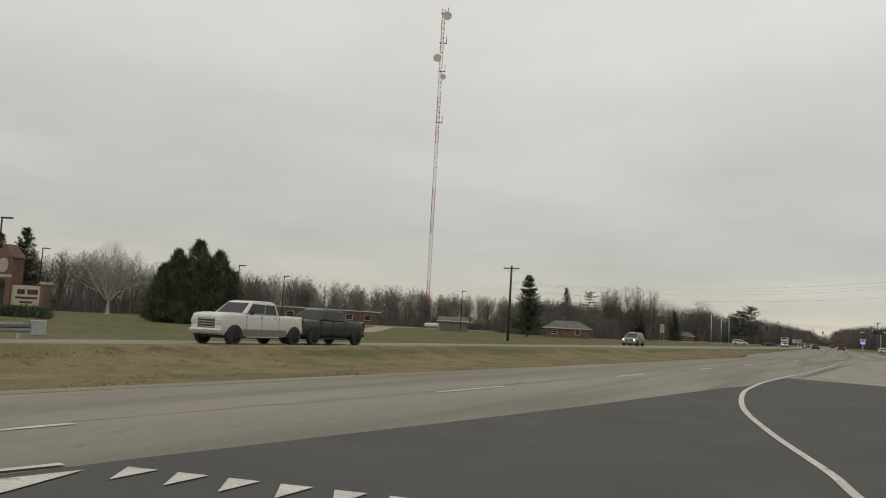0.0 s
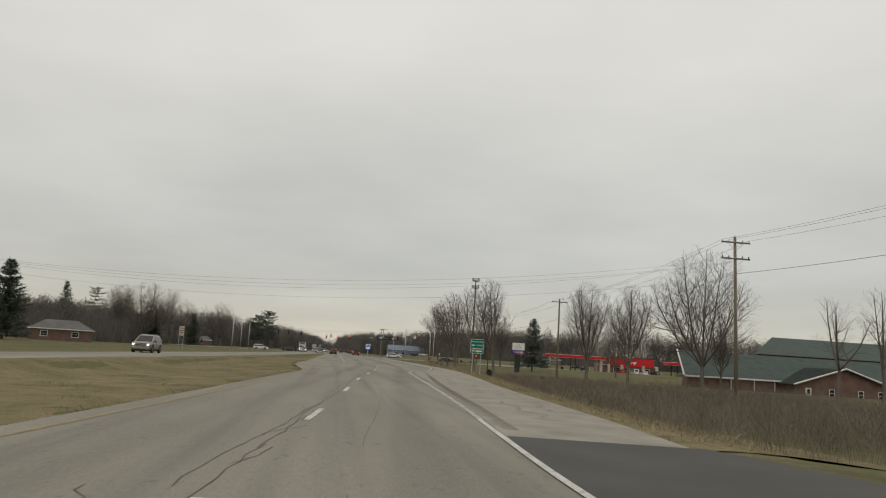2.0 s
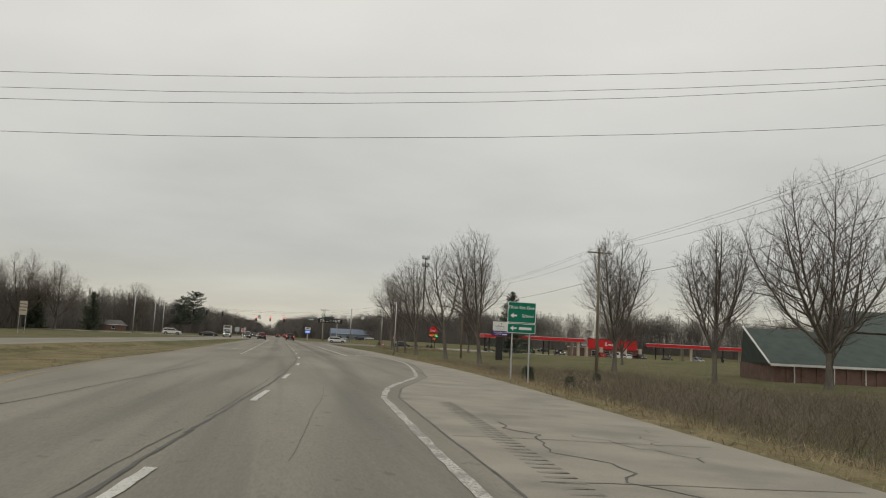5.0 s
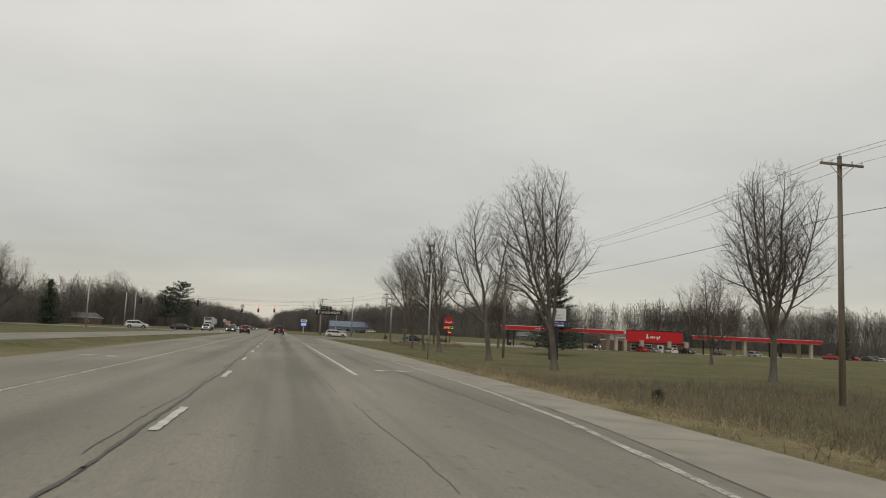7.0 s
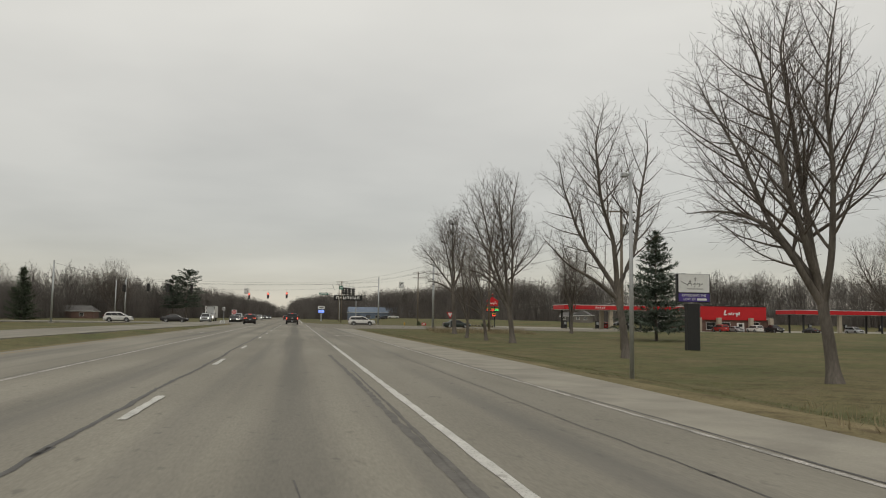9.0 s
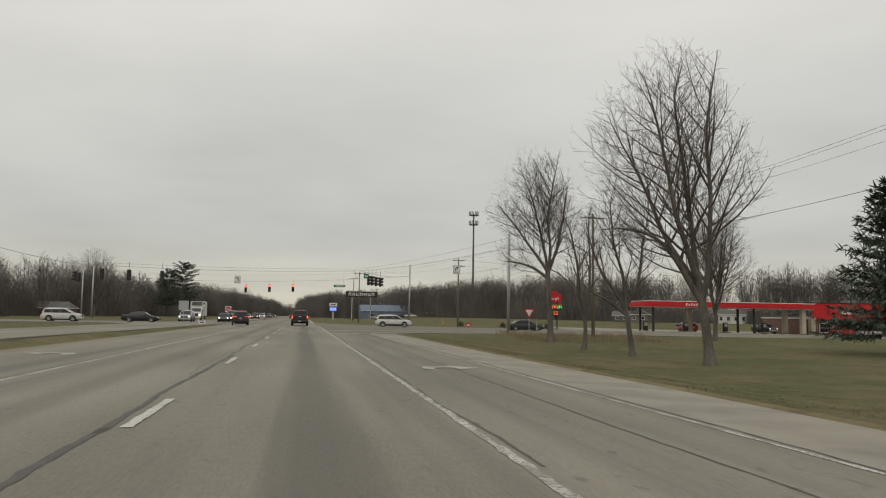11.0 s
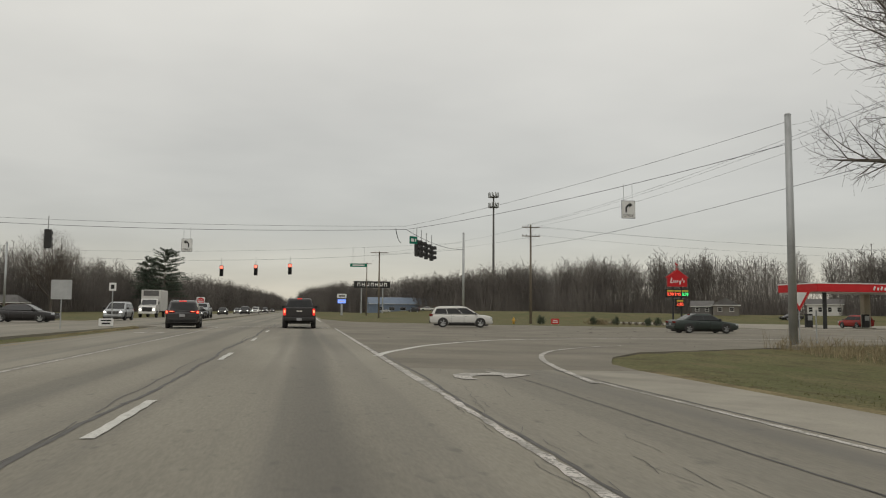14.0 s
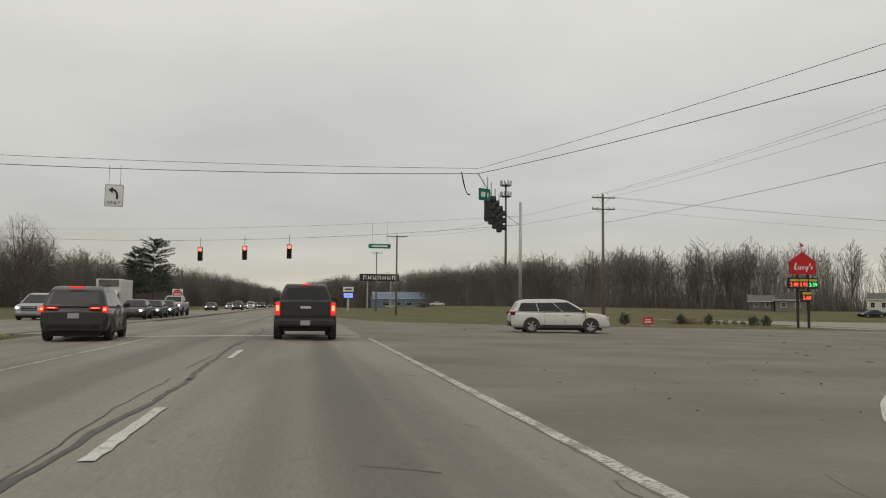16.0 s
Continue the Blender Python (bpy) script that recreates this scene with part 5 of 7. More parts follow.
def mast(name, x, y, top, r, words, category, lamp=False, z=None, footing=True):
    """A galvanised steel pole with a cap, on a concrete footing."""
    z = gz(x, y) if z is None else z
    ob = thing(name, words, category, x, y, z)
    bm = bmesh.new()
    tube(bm, (0, 0, -0.1), (0, 0, top - z), r, r * 0.72, 12)
    part("pole", bm, M["galv"], ob, smooth=True)
    bm = bmesh.new()
    tube(bm, (0, 0, top - z), (0, 0, top - z + 0.05), r * 0.8, r * 0.5, 12)
    part("cap", bm, M["galv"], ob)
    if footing:
        bm = bmesh.new()
        box(bm, 0, 0, 0.06, 0.75, 0.75, 0.24, bevel=0.03)
        part("footing", bm, M["shoulder"], ob)
    if lamp:
        bm = bmesh.new()
        tube(bm, (0, 0, top - z - 0.05), (-0.16, 0, top - z - 0.02), 0.025, sides=8)
        part("lamp_arm", bm, M["galv"], ob)
        bm = bmesh.new()
        box(bm, -0.2, 0, top - z - 0.06, 0.2, 0.16, 0.16, bevel=0.04)
        part("lamp_head", bm, M["galv"], ob)
    return ob


mast("signal_pole", 20.4, 256.6, 9.9, 0.19, "tall galvanised steel signal pole on a concrete footing", "signal pole")
mast("signal_pole", 18.5, 318.6, 10.6, 0.17, "tall galvanised steel signal pole past the crossing", "signal pole")
mast("signal_pole", -39.3, 277, 10.0, 0.17, "tall galvanised steel signal pole by the oncoming lanes", "signal pole")
mast("signal_pole", -41.5, 344, 10.2, 0.17, "galvanised steel signal pole beyond the crossing", "signal pole")
mast("signal_pole", -45.5, 352, 10.0, 0.17, "galvanised steel signal pole beyond the crossing", "signal pole")
mast("lamp_post", 9.75, 161.2, 5.8, 0.07, "slim grey lamp post on the verge", "lamp post", lamp=True, footing=False)


def traffic_signal(x, y, z, turn, lit, words):
    """A hanging three-lens signal head: housing, visors, lenses, hanger. It faces -y before it is turned."""
    ob = thing("traffic_signal", words, "traffic signal", x, y, z, turn, "hanging traffic signals")
    ob.scale = (1.3, 1.3, 1.3)
    bm = bmesh.new()
    box(bm, 0, 0, 0, 0.36, 0.24, 1.06, bevel=0.03)
    part("housing", bm, M["black"], ob)
    bm = bmesh.new()
    tube(bm, (0, 0, 0.53), (0, 0, 1.28), 0.025, sides=6)
    part("hanger", bm, M["galv"], ob)
    for k, c in enumerate(("red", "amber", "green")):
        zz = 0.34 - 0.34 * k
        bm = bmesh.new()
        tube(bm, (0, -0.12, zz), (0, -0.135, zz), 0.145, 0.145, 14)
        part("lens", bm, M["lamp_red"] if (c == "red" and lit) else M["sign_black"], ob, "lit red lens" if (c == "red" and lit) else "")
        bm = bmesh.new()
        ring = [(0.16 * math.cos(t), 0.16 * math.sin(t)) for t in np.linspace(-0.5, math.pi + 0.5, 11)]
        for (x0, z0), (x1, z1) in zip(ring[:-1], ring[1:]):
            v = [bm.verts.new(p) for p in ((x0, -0.12, zz + z0), (x1, -0.12, zz + z1), (x1 * 1.02, -0.34, zz + z1 * 1.02), (x0 * 1.02, -0.34, zz + z0 * 1.02))]
            bm.faces.new(v)
        bmesh.ops.remove_doubles(bm, verts=bm.verts, dist=1e-4)
        bmesh.ops.solidify(bm, geom=bm.faces[:], thickness=0.012)
        part("visor", bm, M["black"], ob)
    return ob


J1, J2, J3, J4 = (7.3, 286, 7.45), (18.5, 318.6, 8.6), (-30, 286, 7.5), (-41.5, 344, 8.7)
for x, zz in ((-11.05, 6.12), (-6.6, 6.2), (-2.25, 6.3)):
    traffic_signal(x, 318.6 + (18.5 - x) * 0.4233, zz, 0, True, "black hanging traffic signal showing red")
for x, zz in ((-26.0, 6.2), (-22.7, 6.15), (-18.6, 6.1)):
    traffic_signal(x, 286.0, zz, 180, False, "black hanging traffic signal seen from behind")
for t_, zz in ((0.13, 6.35), (0.19, 6.4), (0.26, 6.4), (0.34, 6.45)):
    traffic_signal(J1[0] + (J2[0] - J1[0]) * t_, J1[1] + (J2[1] - J1[1]) * t_, zz, 70, False, "black hanging traffic signal facing the cross street")
for t_ in (0.2, 0.34):
    traffic_signal(J3[0] + (-41.5 - J3[0]) * t_, J3[1] + (344 - J3[1]) * t_, J3[2] + 1.5 * t_ - 1.2 * t_ * (1 - t_) - 1.26, 270, False, "black hanging traffic signal facing the cross street")
wire(J1, J3, 0.42, 0.014, "span_wire"); wire((J1[0], J1[1], J1[2] + 0.25), (J3[0], J3[1], J3[2] + 0.3), 0.3, 0.009, "span_wire")
wire(J2, J4, 1.15, 0.012, "span_wire"); wire(J1, J2, 0.45, 0.02, "span_wire"); wire(J3, (-41.5, 344, 9.0), 0.3, 0.02, "span_wire")
wire(J1, (20.4, 256.6, 8.6), 0.35, 0.013, "span_wire"); wire((J1[0], J1[1], J1[2] + 0.25), (20.4, 256.6, 9.6), 0.3, 0.009, "span_wire")
wire(J3, (-39.3, 277, 9.7), 0.2, 0.02, "span_wire")
wire((6.5, 286, 7.5), (7.0, 286.4, 6.5), 0.35, 0.03, "cable_loop")


# ---------------------------------------------------------------- road signs
def panel(name, w, h, mat, parent, x=0, y=0, z=0, t=0.02, r=0.05, label=""):
    """A sign plate with rounded corners, upright, facing -y, centred at x, z."""
    pts = []
    for cx, cz, a0 in ((w / 2 - r, h / 2 - r, 0), (-w / 2 + r, h / 2 - r, 90), (-w / 2 + r, -h / 2 + r, 180), (w / 2 - r, -h / 2 + r, 270)):
        pts += [(cx + r * math.cos(radians(a0 + k * 30)), cz + r * math.sin(radians(a0 + k * 30))) for k in range(4)]
    bm = bmesh.new()
    solid(bm, pts, t, Matrix.Translation((x, y, z)) @ UP)
    bmesh.ops.recalc_face_normals(bm, faces=bm.faces)
    return part(name, bm, mat, parent, label)


def bars(name, spec, mat, parent, y):
    """Plain bars for writing that cannot be read: (x, z, width, height)."""
    bm = bmesh.new()
    for x, z, w, h in spec:
        box(bm, x, y, z, w, 0.006, h)
    return part(name, bm, mat, parent)


def post(parent, x, z0, z1, mat="galv", r=0.035, y=0.04):
    bm = bmesh.new()
    tube(bm, (x, y, z0), (x, y, z1), r, sides=8)
    return part("post", bm, M[mat], parent)


def only_sign(x, y, z, side, s=1.0):
    """Hanging turn-only sign: white plate with a black bent arrow and the word."""
    ob = thing("turn_sign", "white hanging sign with a black " + ("right" if side > 0 else "left") + "-turn arrow and lettering", "road sign", x, y, z)
    panel("border", 0.96 * s, 1.2 * s, M["sign_black"], ob, 0, 0.004, 0, 0.012)
    panel("plate", 0.90 * s, 1.14 * s, M["sign_white"], ob)
    pts = [(-0.22, -0.2), (-0.10, -0.2), (-0.10, 0.1), (0.0, 0.24), (0.06, 0.24), (0.06, 0.12), (0.30, 0.30), (0.06, 0.48), (0.06, 0.36), (-0.04, 0.36), (-0.22, 0.14)]
    bm = bmesh.new()
    solid(bm, [(a * side * s, b * s) for a, b in (pts if side > 0 else pts[::-1])], 0.006, Matrix.Translation((0, -0.022, 0)) @ UP)
    bmesh.ops.recalc_face_normals(bm, faces=bm.faces)
    part("arrow", bm, M["sign_black"], ob)
    lettering("word", "ONLY", 0.27 * s, M["sign_black"], pose(0, -0.028, -0.40 * s, 90), ob)
    for a in (-0.3, 0.3):
        post(ob, a * s, 0.5 * s, 1.36, r=0.012)


only_sign(-9.0, 285.97, 5.85, -1, 0.8)
only_sign(16.6, 265.1, 6.65, 1, 0.8)

sg = thing("guide_sign", "green roadside guide sign with white words and arrows on posts", "road sign", 7.05, 103.3, gz(7.1, 103.3), 4)
sg.scale = (0.84, 0.84, 0.84)
sb = (2.58 - gz(7.1, 103.3)) / 0.84 - 0.85
panel("panel", 1.62, 1.12, M["sign_white"], sg, 0, 0.002, sb + 1.16, 0.018)
panel("panel", 1.56, 1.06, M["sign_green"], sg, 0, 0, sb + 1.16)
panel("panel", 1.62, 0.52, M["sign_white"], sg, 0, 0.002, sb + 0.30, 0.018)
panel("panel", 1.56, 0.46, M["sign_green"], sg, 0, 0, sb + 0.30)
lettering("word", "Dixie Bee Elem", 0.245, M["sign_white"], pose(0, -0.026, sb + 1.42, 90), sg)
lettering("word", "School", 0.245, M["sign_white"], pose(0.34, -0.026, sb + 0.98, 90), sg)
bars("bar", [(0.22, sb + 0.30, 0.72, 0.14)], M["sign_white"], sg, -0.026)
for zz in (sb + 0.98, sb + 0.30):
    bm = bmesh.new()
    solid(bm, [(-0.66, 0), (-0.48, 0.13), (-0.48, 0.045), (-0.28, 0.045), (-0.28, -0.045), (-0.48, -0.045), (-0.48, -0.13)], 0.006, Matrix.Translation((0, -0.022, zz)) @ UP)
    bmesh.ops.recalc_face_normals(bm, faces=bm.faces)
    part("arrow", bm, M["sign_white"], sg)
post(sg, -0.5, -0.2, sb + 1.6, r=0.05); post(sg, 0.5, -0.2, sb + 1.6, r=0.05)

ag = thing("church_sign", "white and purple church sign on a dark square pillar", "sign", 34.85, 204.0, gz(34.85, 204), -3)
gz_ag = gz(34.85, 204)
bm = bmesh.new(); box(bm, -0.1, 0.1, (2.95 - gz_ag) / 2, 1.15, 0.7, 2.95 - gz_ag, bevel=0.03)
part("pillar", bm, M["sign_black"], ag)
bm = bmesh.new(); box(bm, 0, 0.12, 4.32 - gz_ag, 3.05, 0.5, 2.55, bevel=0.03)
cab = part("cabinet", bm, M["sign_black"], ag)
panel("face", 2.9, 1.62, M["sign_white"], ag, 0, -0.135, 4.75 - gz_ag, 0.02)
panel("band", 2.9, 0.72, M["sign_purple"], ag, 0, -0.135, 3.48 - gz_ag, 0.02)
lettering("word", "EXPRESSING THE", 0.30, M["sign_white"], pose(0, -0.165, 3.66 - gz_ag, 90), ag)
lettering("word", "LOVE OF", 0.30, M["sign_white"], pose(-0.42, -0.165, 3.32 - gz_ag, 90), ag)
bars("bar", [(0.72, 3.32 - gz_ag, 0.9, 0.19)], M["sign_white"], ag, -0.162)
bm = bmesh.new()
for x0, z0, x1, z1 in ((-0.62, 4.55, -0.36, 5.0), (-0.36, 5.0, -0.22, 4.55), (-0.52, 4.72, -0.26, 4.74), (-0.1, 4.62, 0.12, 4.78), (0.12, 4.78, 0.05, 4.40), (0.25, 4.62, 0.42, 4.78), (0.5, 4.78, 0.48, 4.42), (0.6, 4.6, 0.85, 4.74), (0.12, 4.95, 0.12, 5.3), (0.0, 5.16, 0.25, 5.16), (-1.2, 4.9, -0.6, 4.6)):
    tube(bm, (x0, -0.16, z0 - gz_ag), (x1, -0.16, z1 - gz_ag), 0.025, sides=5)
bars("bar", [(0.1, 4.25 - gz_ag, 1.5, 0.06)], M["roof_grey"], ag, -0.162)
part("emblem", bm, M["sign_black"], ag)


def plain_sign(name, words, x, y, w, h, zc, face, turn=0, posts=(0,), marks=(), mark_mat="sign_black", category="road sign", post_mat="galv"):
    z = gz(x, y)
    ob = thing(name, words, category, x, y, z, turn)
    panel("plate", w, h, M[face], ob, 0, 0, zc - z)
    for p in posts:
        post(ob, p, -0.2, zc - z + h / 2, post_mat)
    if marks:
        bars("bar", [(a, zc - z + b, c, d) for a, b, c, d in marks], M[mark_mat], ob, -0.024)
    return ob


plain_sign("notice_sign", "pale upright sign on a post by the oncoming lanes", -36.6, 181, 0.95, 1.8, 3.2, "brick_pale", 0, (-0.4, 0.4), ((0, 0.5, 0.9, 0.12), (0, 0.1, 0.9, 0.12), (0, -0.3, 0.7, 0.12)), "roof_grey")
plain_sign("sign_back", "grey back of a square road sign in the median", -13.9, 273.3, 1.1, 1.1, 2.2, "galv", 0, (0,))
plain_sign("banner_sign", "small white banner sign with dark lines in the median", -12.2, 276.5, 0.85, 0.45, 0.32, "sign_white", 0, (-0.35, 0.35), ((0, 0.1, 0.6, 0.08), (0, -0.08, 0.5, 0.1)))
plain_sign("keep_sign", "small pale sign on a thin post in the median", -12.1, 277.4, 0.42, 0.5, 2.5, "sign_white", 0, (0,), ((0, 0.0, 0.2, 0.26),))
dne = plain_sign("no_entry_sign", "white square sign with a red disc and white bar", -15.6, 347.5, 1.2, 1.2, 2.3, "sign_white", 0, (0,))
bm = bmesh.new(); tube(bm, (0, -0.022, 2.3 - gz(-15.6, 347.5)), (0, -0.03, 2.3 - gz(-15.6, 347.5)), 0.54, 0.54, 24); part("disc", bm, M["sign_red"], dne)
bars("bar", [(0, 2.3 - gz(-15.6, 347.5), 0.8, 0.14)], M["sign_white"], dne, -0.036)
lettering("word", "DO NOT", 0.17, M["sign_white"], pose(0, -0.036, 2.55 - gz(-15.6, 347.5), 90), dne)
lettering("word", "ENTER", 0.17, M["sign_white"], pose(0, -0.036, 2.05 - gz(-15.6, 347.5), 90), dne)
plain_sign("lawn_sign", "small red lawn sign with white lines", 28.2, 313, 0.95, 0.62, 0.05, "sign_red", 0, (-0.4, 0.4), ((0, 0.1, 0.55, 0.1), (0, -0.1, 0.65, 0.1)), "sign_white", category="sign")
st = thing("street_sign", "green hanging street name sign with a pale bar", "road sign", 6.2, 323.8, 6.75)
panel("plate", 2.1, 0.42, M["sign_green"], st); bars("bar", [(0, 0, 1.5, 0.16)], M["sign_white"], st, -0.024); post(st, -0.7, 0.2, 2.3, r=0.015, y=0.0); post(st, 0.7, 0.2, 2.3, r=0.015, y=0.0)
wire((18.5, 318.6, 9.4), (-41.5, 344, 9.4), 0.7, 0.008, "span_wire")
us = thing("route_sign", "small green hanging route sign", "road sign", 8.3, 289, 6.9, 30)
panel("plate", 0.8, 0.62, M["sign_green"], us); bars("bar", [(-0.1, 0, 0.3, 0.25), (0.22, 0, 0.1, 0.25)], M["sign_white"], us, -0.024); post(us, 0, 0.3, 0.8, r=0.015)
yl = thing("yield_sign", "red and white triangular yield sign on a post", "road sign", 24.0, 261.4, gz(24, 261.4), -8)
for nm, s_, mt, yy in (("plate", 0.62, "sign_red", 0.0), ("face", 0.40, "sign_white", -0.012)):
    bm = bmesh.new()
    solid(bm, [(-s_, 0.36 * s_ / 0.62), (0, -0.72 * s_ / 0.62), (s_, 0.36 * s_ / 0.62)], 0.014, Matrix.Translation((0, yy, 2.0 - gz(24, 261.4))) @ UP)
    bmesh.ops.recalc_face_normals(bm, faces=bm.faces)
    part(nm, bm, M[mt], yl)
post(yl, 0, -0.2, 2.1 - gz(24, 261.4))
plain_sign("narrow_post_sign", "thin steel sign post", 24.8, 261.2, 0.06, 0.3, 1.2, "galv", 0, (0,))
hy = thing("fire_hydrant", "yellow fire hydrant on the grass", "hydrant", 24.4, 317.2, gz(24.4, 317.2))
bm = bmesh.new(); tube(bm, (0, 0, 0), (0, 0, 0.62), 0.13, 0.12, 12); bmesh.ops.create_uvsphere(bm, u_segments=12, v_segments=6, radius=0.13, matrix=Matrix.Translation((0, 0, 0.62))); tube(bm, (0, 0, 0.72), (0, 0, 0.80), 0.035, sides=6)
part("barrel", bm, M["hydrant"], hy, smooth=True)
for s in (-1, 1):
    bm = bmesh.new(); tube(bm, (0, 0, 0.45), (s * 0.22, 0, 0.45), 0.06, 0.07, 8); part("outlet", bm, M["hydrant"], hy)
for x, y in ((27.6, 316.5), (37.6, 325.5), (44.4, 323.4), (45.6, 322.9), (41.2, 326.5)):
    rngb = np.random.default_rng(int(x * 100)); n = 180
    p = rngb.normal(0, 1, (n, 3)); p *= (0.42 * rngb.random(n) ** 0.4 / np.linalg.norm(p, axis=1))[:, None]; p[:, 2] += 0.4
    w = p * 0.5 + rngb.normal(0, 0.1, (n, 3)); s = np.cross(w, rngb.normal(0, 1, (n, 3))); s *= (0.05 / np.linalg.norm(s, axis=1))[:, None]
    q = np.stack([p - s, p + s, p + w + s * 0.2, p + w - s * 0.2], 1)
    ob = thing("shrub", "small rounded dark shrub by the driveway", "shrub", x, y, gz(x, y))
    arrays("foliage", q.reshape(-1, 3), np.arange(4 * n).reshape(-1, 4), M["needles"], ob)
for k in range(11):            # a row of low clipped shrubs along the drive
    x, y = 39.8 + 0.72 * k, 329.0 - 0.42 * k
    rngb = np.random.default_rng(900 + k); n = 90
    p = rngb.normal(0, 1, (n, 3)); p *= (0.26 * rngb.random(n) ** 0.4 / np.linalg.norm(p, axis=1))[:, None]; p[:, 2] += 0.2
    w = p * 0.4 + rngb.normal(0, 0.08, (n, 3)); s = np.cross(w, rngb.normal(0, 1, (n, 3))); s *= (0.035 / np.linalg.norm(s, axis=1))[:, None]
    q = np.stack([p - s, p + s, p + w + s * 0.2, p + w - s * 0.2], 1)
    ob = thing("shrub", "low brown clipped shrub in a row by the drive", "shrub", x, y, gz(x, y), group="row of low shrubs")
    arrays("foliage", q.reshape(-1, 3), np.arange(4 * n).reshape(-1, 4), M["brush"], ob)
stems("straw", 900, lambda r, n: (r.normal(38.6, 0.75, n), r.normal(326.5, 0.7, n)), 0.5, 1.2, 0.006, 0.016, M["straw"], "pale clump of ornamental grass on the lawn", 55, lean=0.3, forks=1)


# ---------------------------------------------------------------- vehicles (each faces +y before it is turned)
def shell(bm, outline, half, edge=0.06, pinch=0.03):
    """A body from its side outline (y, z), full width in the middle and drawn in at the flanks."""
    cy = sum(p[0] for p in outline) / len(outline)
    zs = [p[1] for p in outline]
    cz = (min(zs) + max(zs)) / 2
    rings = []
    for x, s in ((-half, pinch), (-half + edge, 0.0), (half - edge, 0.0), (half, pinch)):
        rings.append([bm.verts.new((x, cy + (y - cy) * (1 - s * 0.5), cz + (z - cz) * (1 - s * 1.6))) for y, z in outline])
    n = len(outline)
    for r0, r1 in zip(rings[:-1], rings[1:]):
        for i in range(n):
            j = (i + 1) % n
            bm.faces.new((r0[i], r0[j], r1[j], r1[i]))
    caps = [bm.faces.new(rings[0][::-1]), bm.faces.new(rings[-1])]
    bmesh.ops.triangulate(bm, faces=caps)
    bmesh.ops.recalc_face_normals(bm, faces=bm.faces)


def loft(bm, stations):
    """A rounded car body: cross-sections (y, top, bottom, half width) from tail to nose."""
    rings = []
    for y, zt, zb, w in stations:
        d = zt - zb
        half = [(0.0, zb), (0.84 * w, zb), (0.95 * w, zb + 0.10 * d), (0.99 * w, zb + 0.28 * d), (w, zb + 0.55 * d), (0.985 * w, zt - 0.16 * d), (0.95 * w, zt - 0.045 * d), (0.86 * w, zt), (0.0, zt + 0.015)]
        pts = half + [(-x, z) for x, z in half[-2:0:-1]]
        rings.append([bm.verts.new((x, y, z)) for x, z in pts])
    n = len(rings[0])
    for r0, r1 in zip(rings[:-1], rings[1:]):
        for i in range(n):
            bm.faces.new((r0[i], r0[(i + 1) % n], r1[(i + 1) % n], r1[i]))
    bm.faces.new(rings[0]); bm.faces.new(rings[-1][::-1])
    bmesh.ops.recalc_face_normals(bm, faces=bm.faces)


def arch_mesh(r, s):
    """Uncut wheel arch: black half disc with a lip, shade put into its colour."""
    bm = bmesh.new()
    pts = [(r * math.cos(radians(a)), r * math.sin(radians(a))) for a in range(-12, 193, 12)]
    solid(bm, pts, 0.16, pose(0, 0, 0, 90, 0, 90))
    bmesh.ops.recalc_face_normals(bm, faces=bm.faces)
    return bm


def inset_quad(c, m0, m1, n0, n1, lift):
    """A smaller quad inside the quad c (four corners), pushed out a little."""
    a, b, d, e = (Vector(p) for p in c)
    at = lambda s, t: a.lerp(b, s).lerp(e.lerp(d, s), t)
    q = [at(m0, n0), at(m1, n0), at(m1, n1), at(m0, n1)]
    nrm = (q[1] - q[0]).cross(q[3] - q[0]).normalized()
    return [p + nrm * lift for p in q]


def wheel_mesh(r, w):
    bm = bmesh.new()
    prof = [(r * 0.64, -w / 2), (r * 0.93, -w / 2), (r, -w / 2 + 0.03), (r, w / 2 - 0.03), (r * 0.93, w / 2), (r * 0.64, w / 2)]
    n = 20
    rings = [[bm.verts.new((x, q * math.cos(2 * math.pi * k / n), q * math.sin(2 * math.pi * k / n))) for q, x in prof] for k in range(n)]
    for k in range(n):
        a, b = rings[k], rings[(k + 1) % n]
        for i in range(len(prof) - 1):
            bm.faces.new((a[i], a[i + 1], b[i + 1], b[i]))
    bmesh.ops.recalc_face_normals(bm, faces=bm.faces)
    return bm


def rim_mesh(r, w):
    bm = bmesh.new()
    tube(bm, (-w * 0.2, 0, 0), (w * 0.30, 0, 0), r * 0.66, r * 0.66, 20)
    for k in range(5):
        a = 2 * math.pi * k / 5
        box(bm, w * 0.36, math.cos(a) * r * 0.34, math.sin(a) * r * 0.34, 0.05, r * 0.6, r * 0.16, Matrix.Rotation(a, 3, 'X'))
    tube(bm, (w * 0.3, 0, 0), (w * 0.44, 0, 0), r * 0.16, sides=10)
    return bm


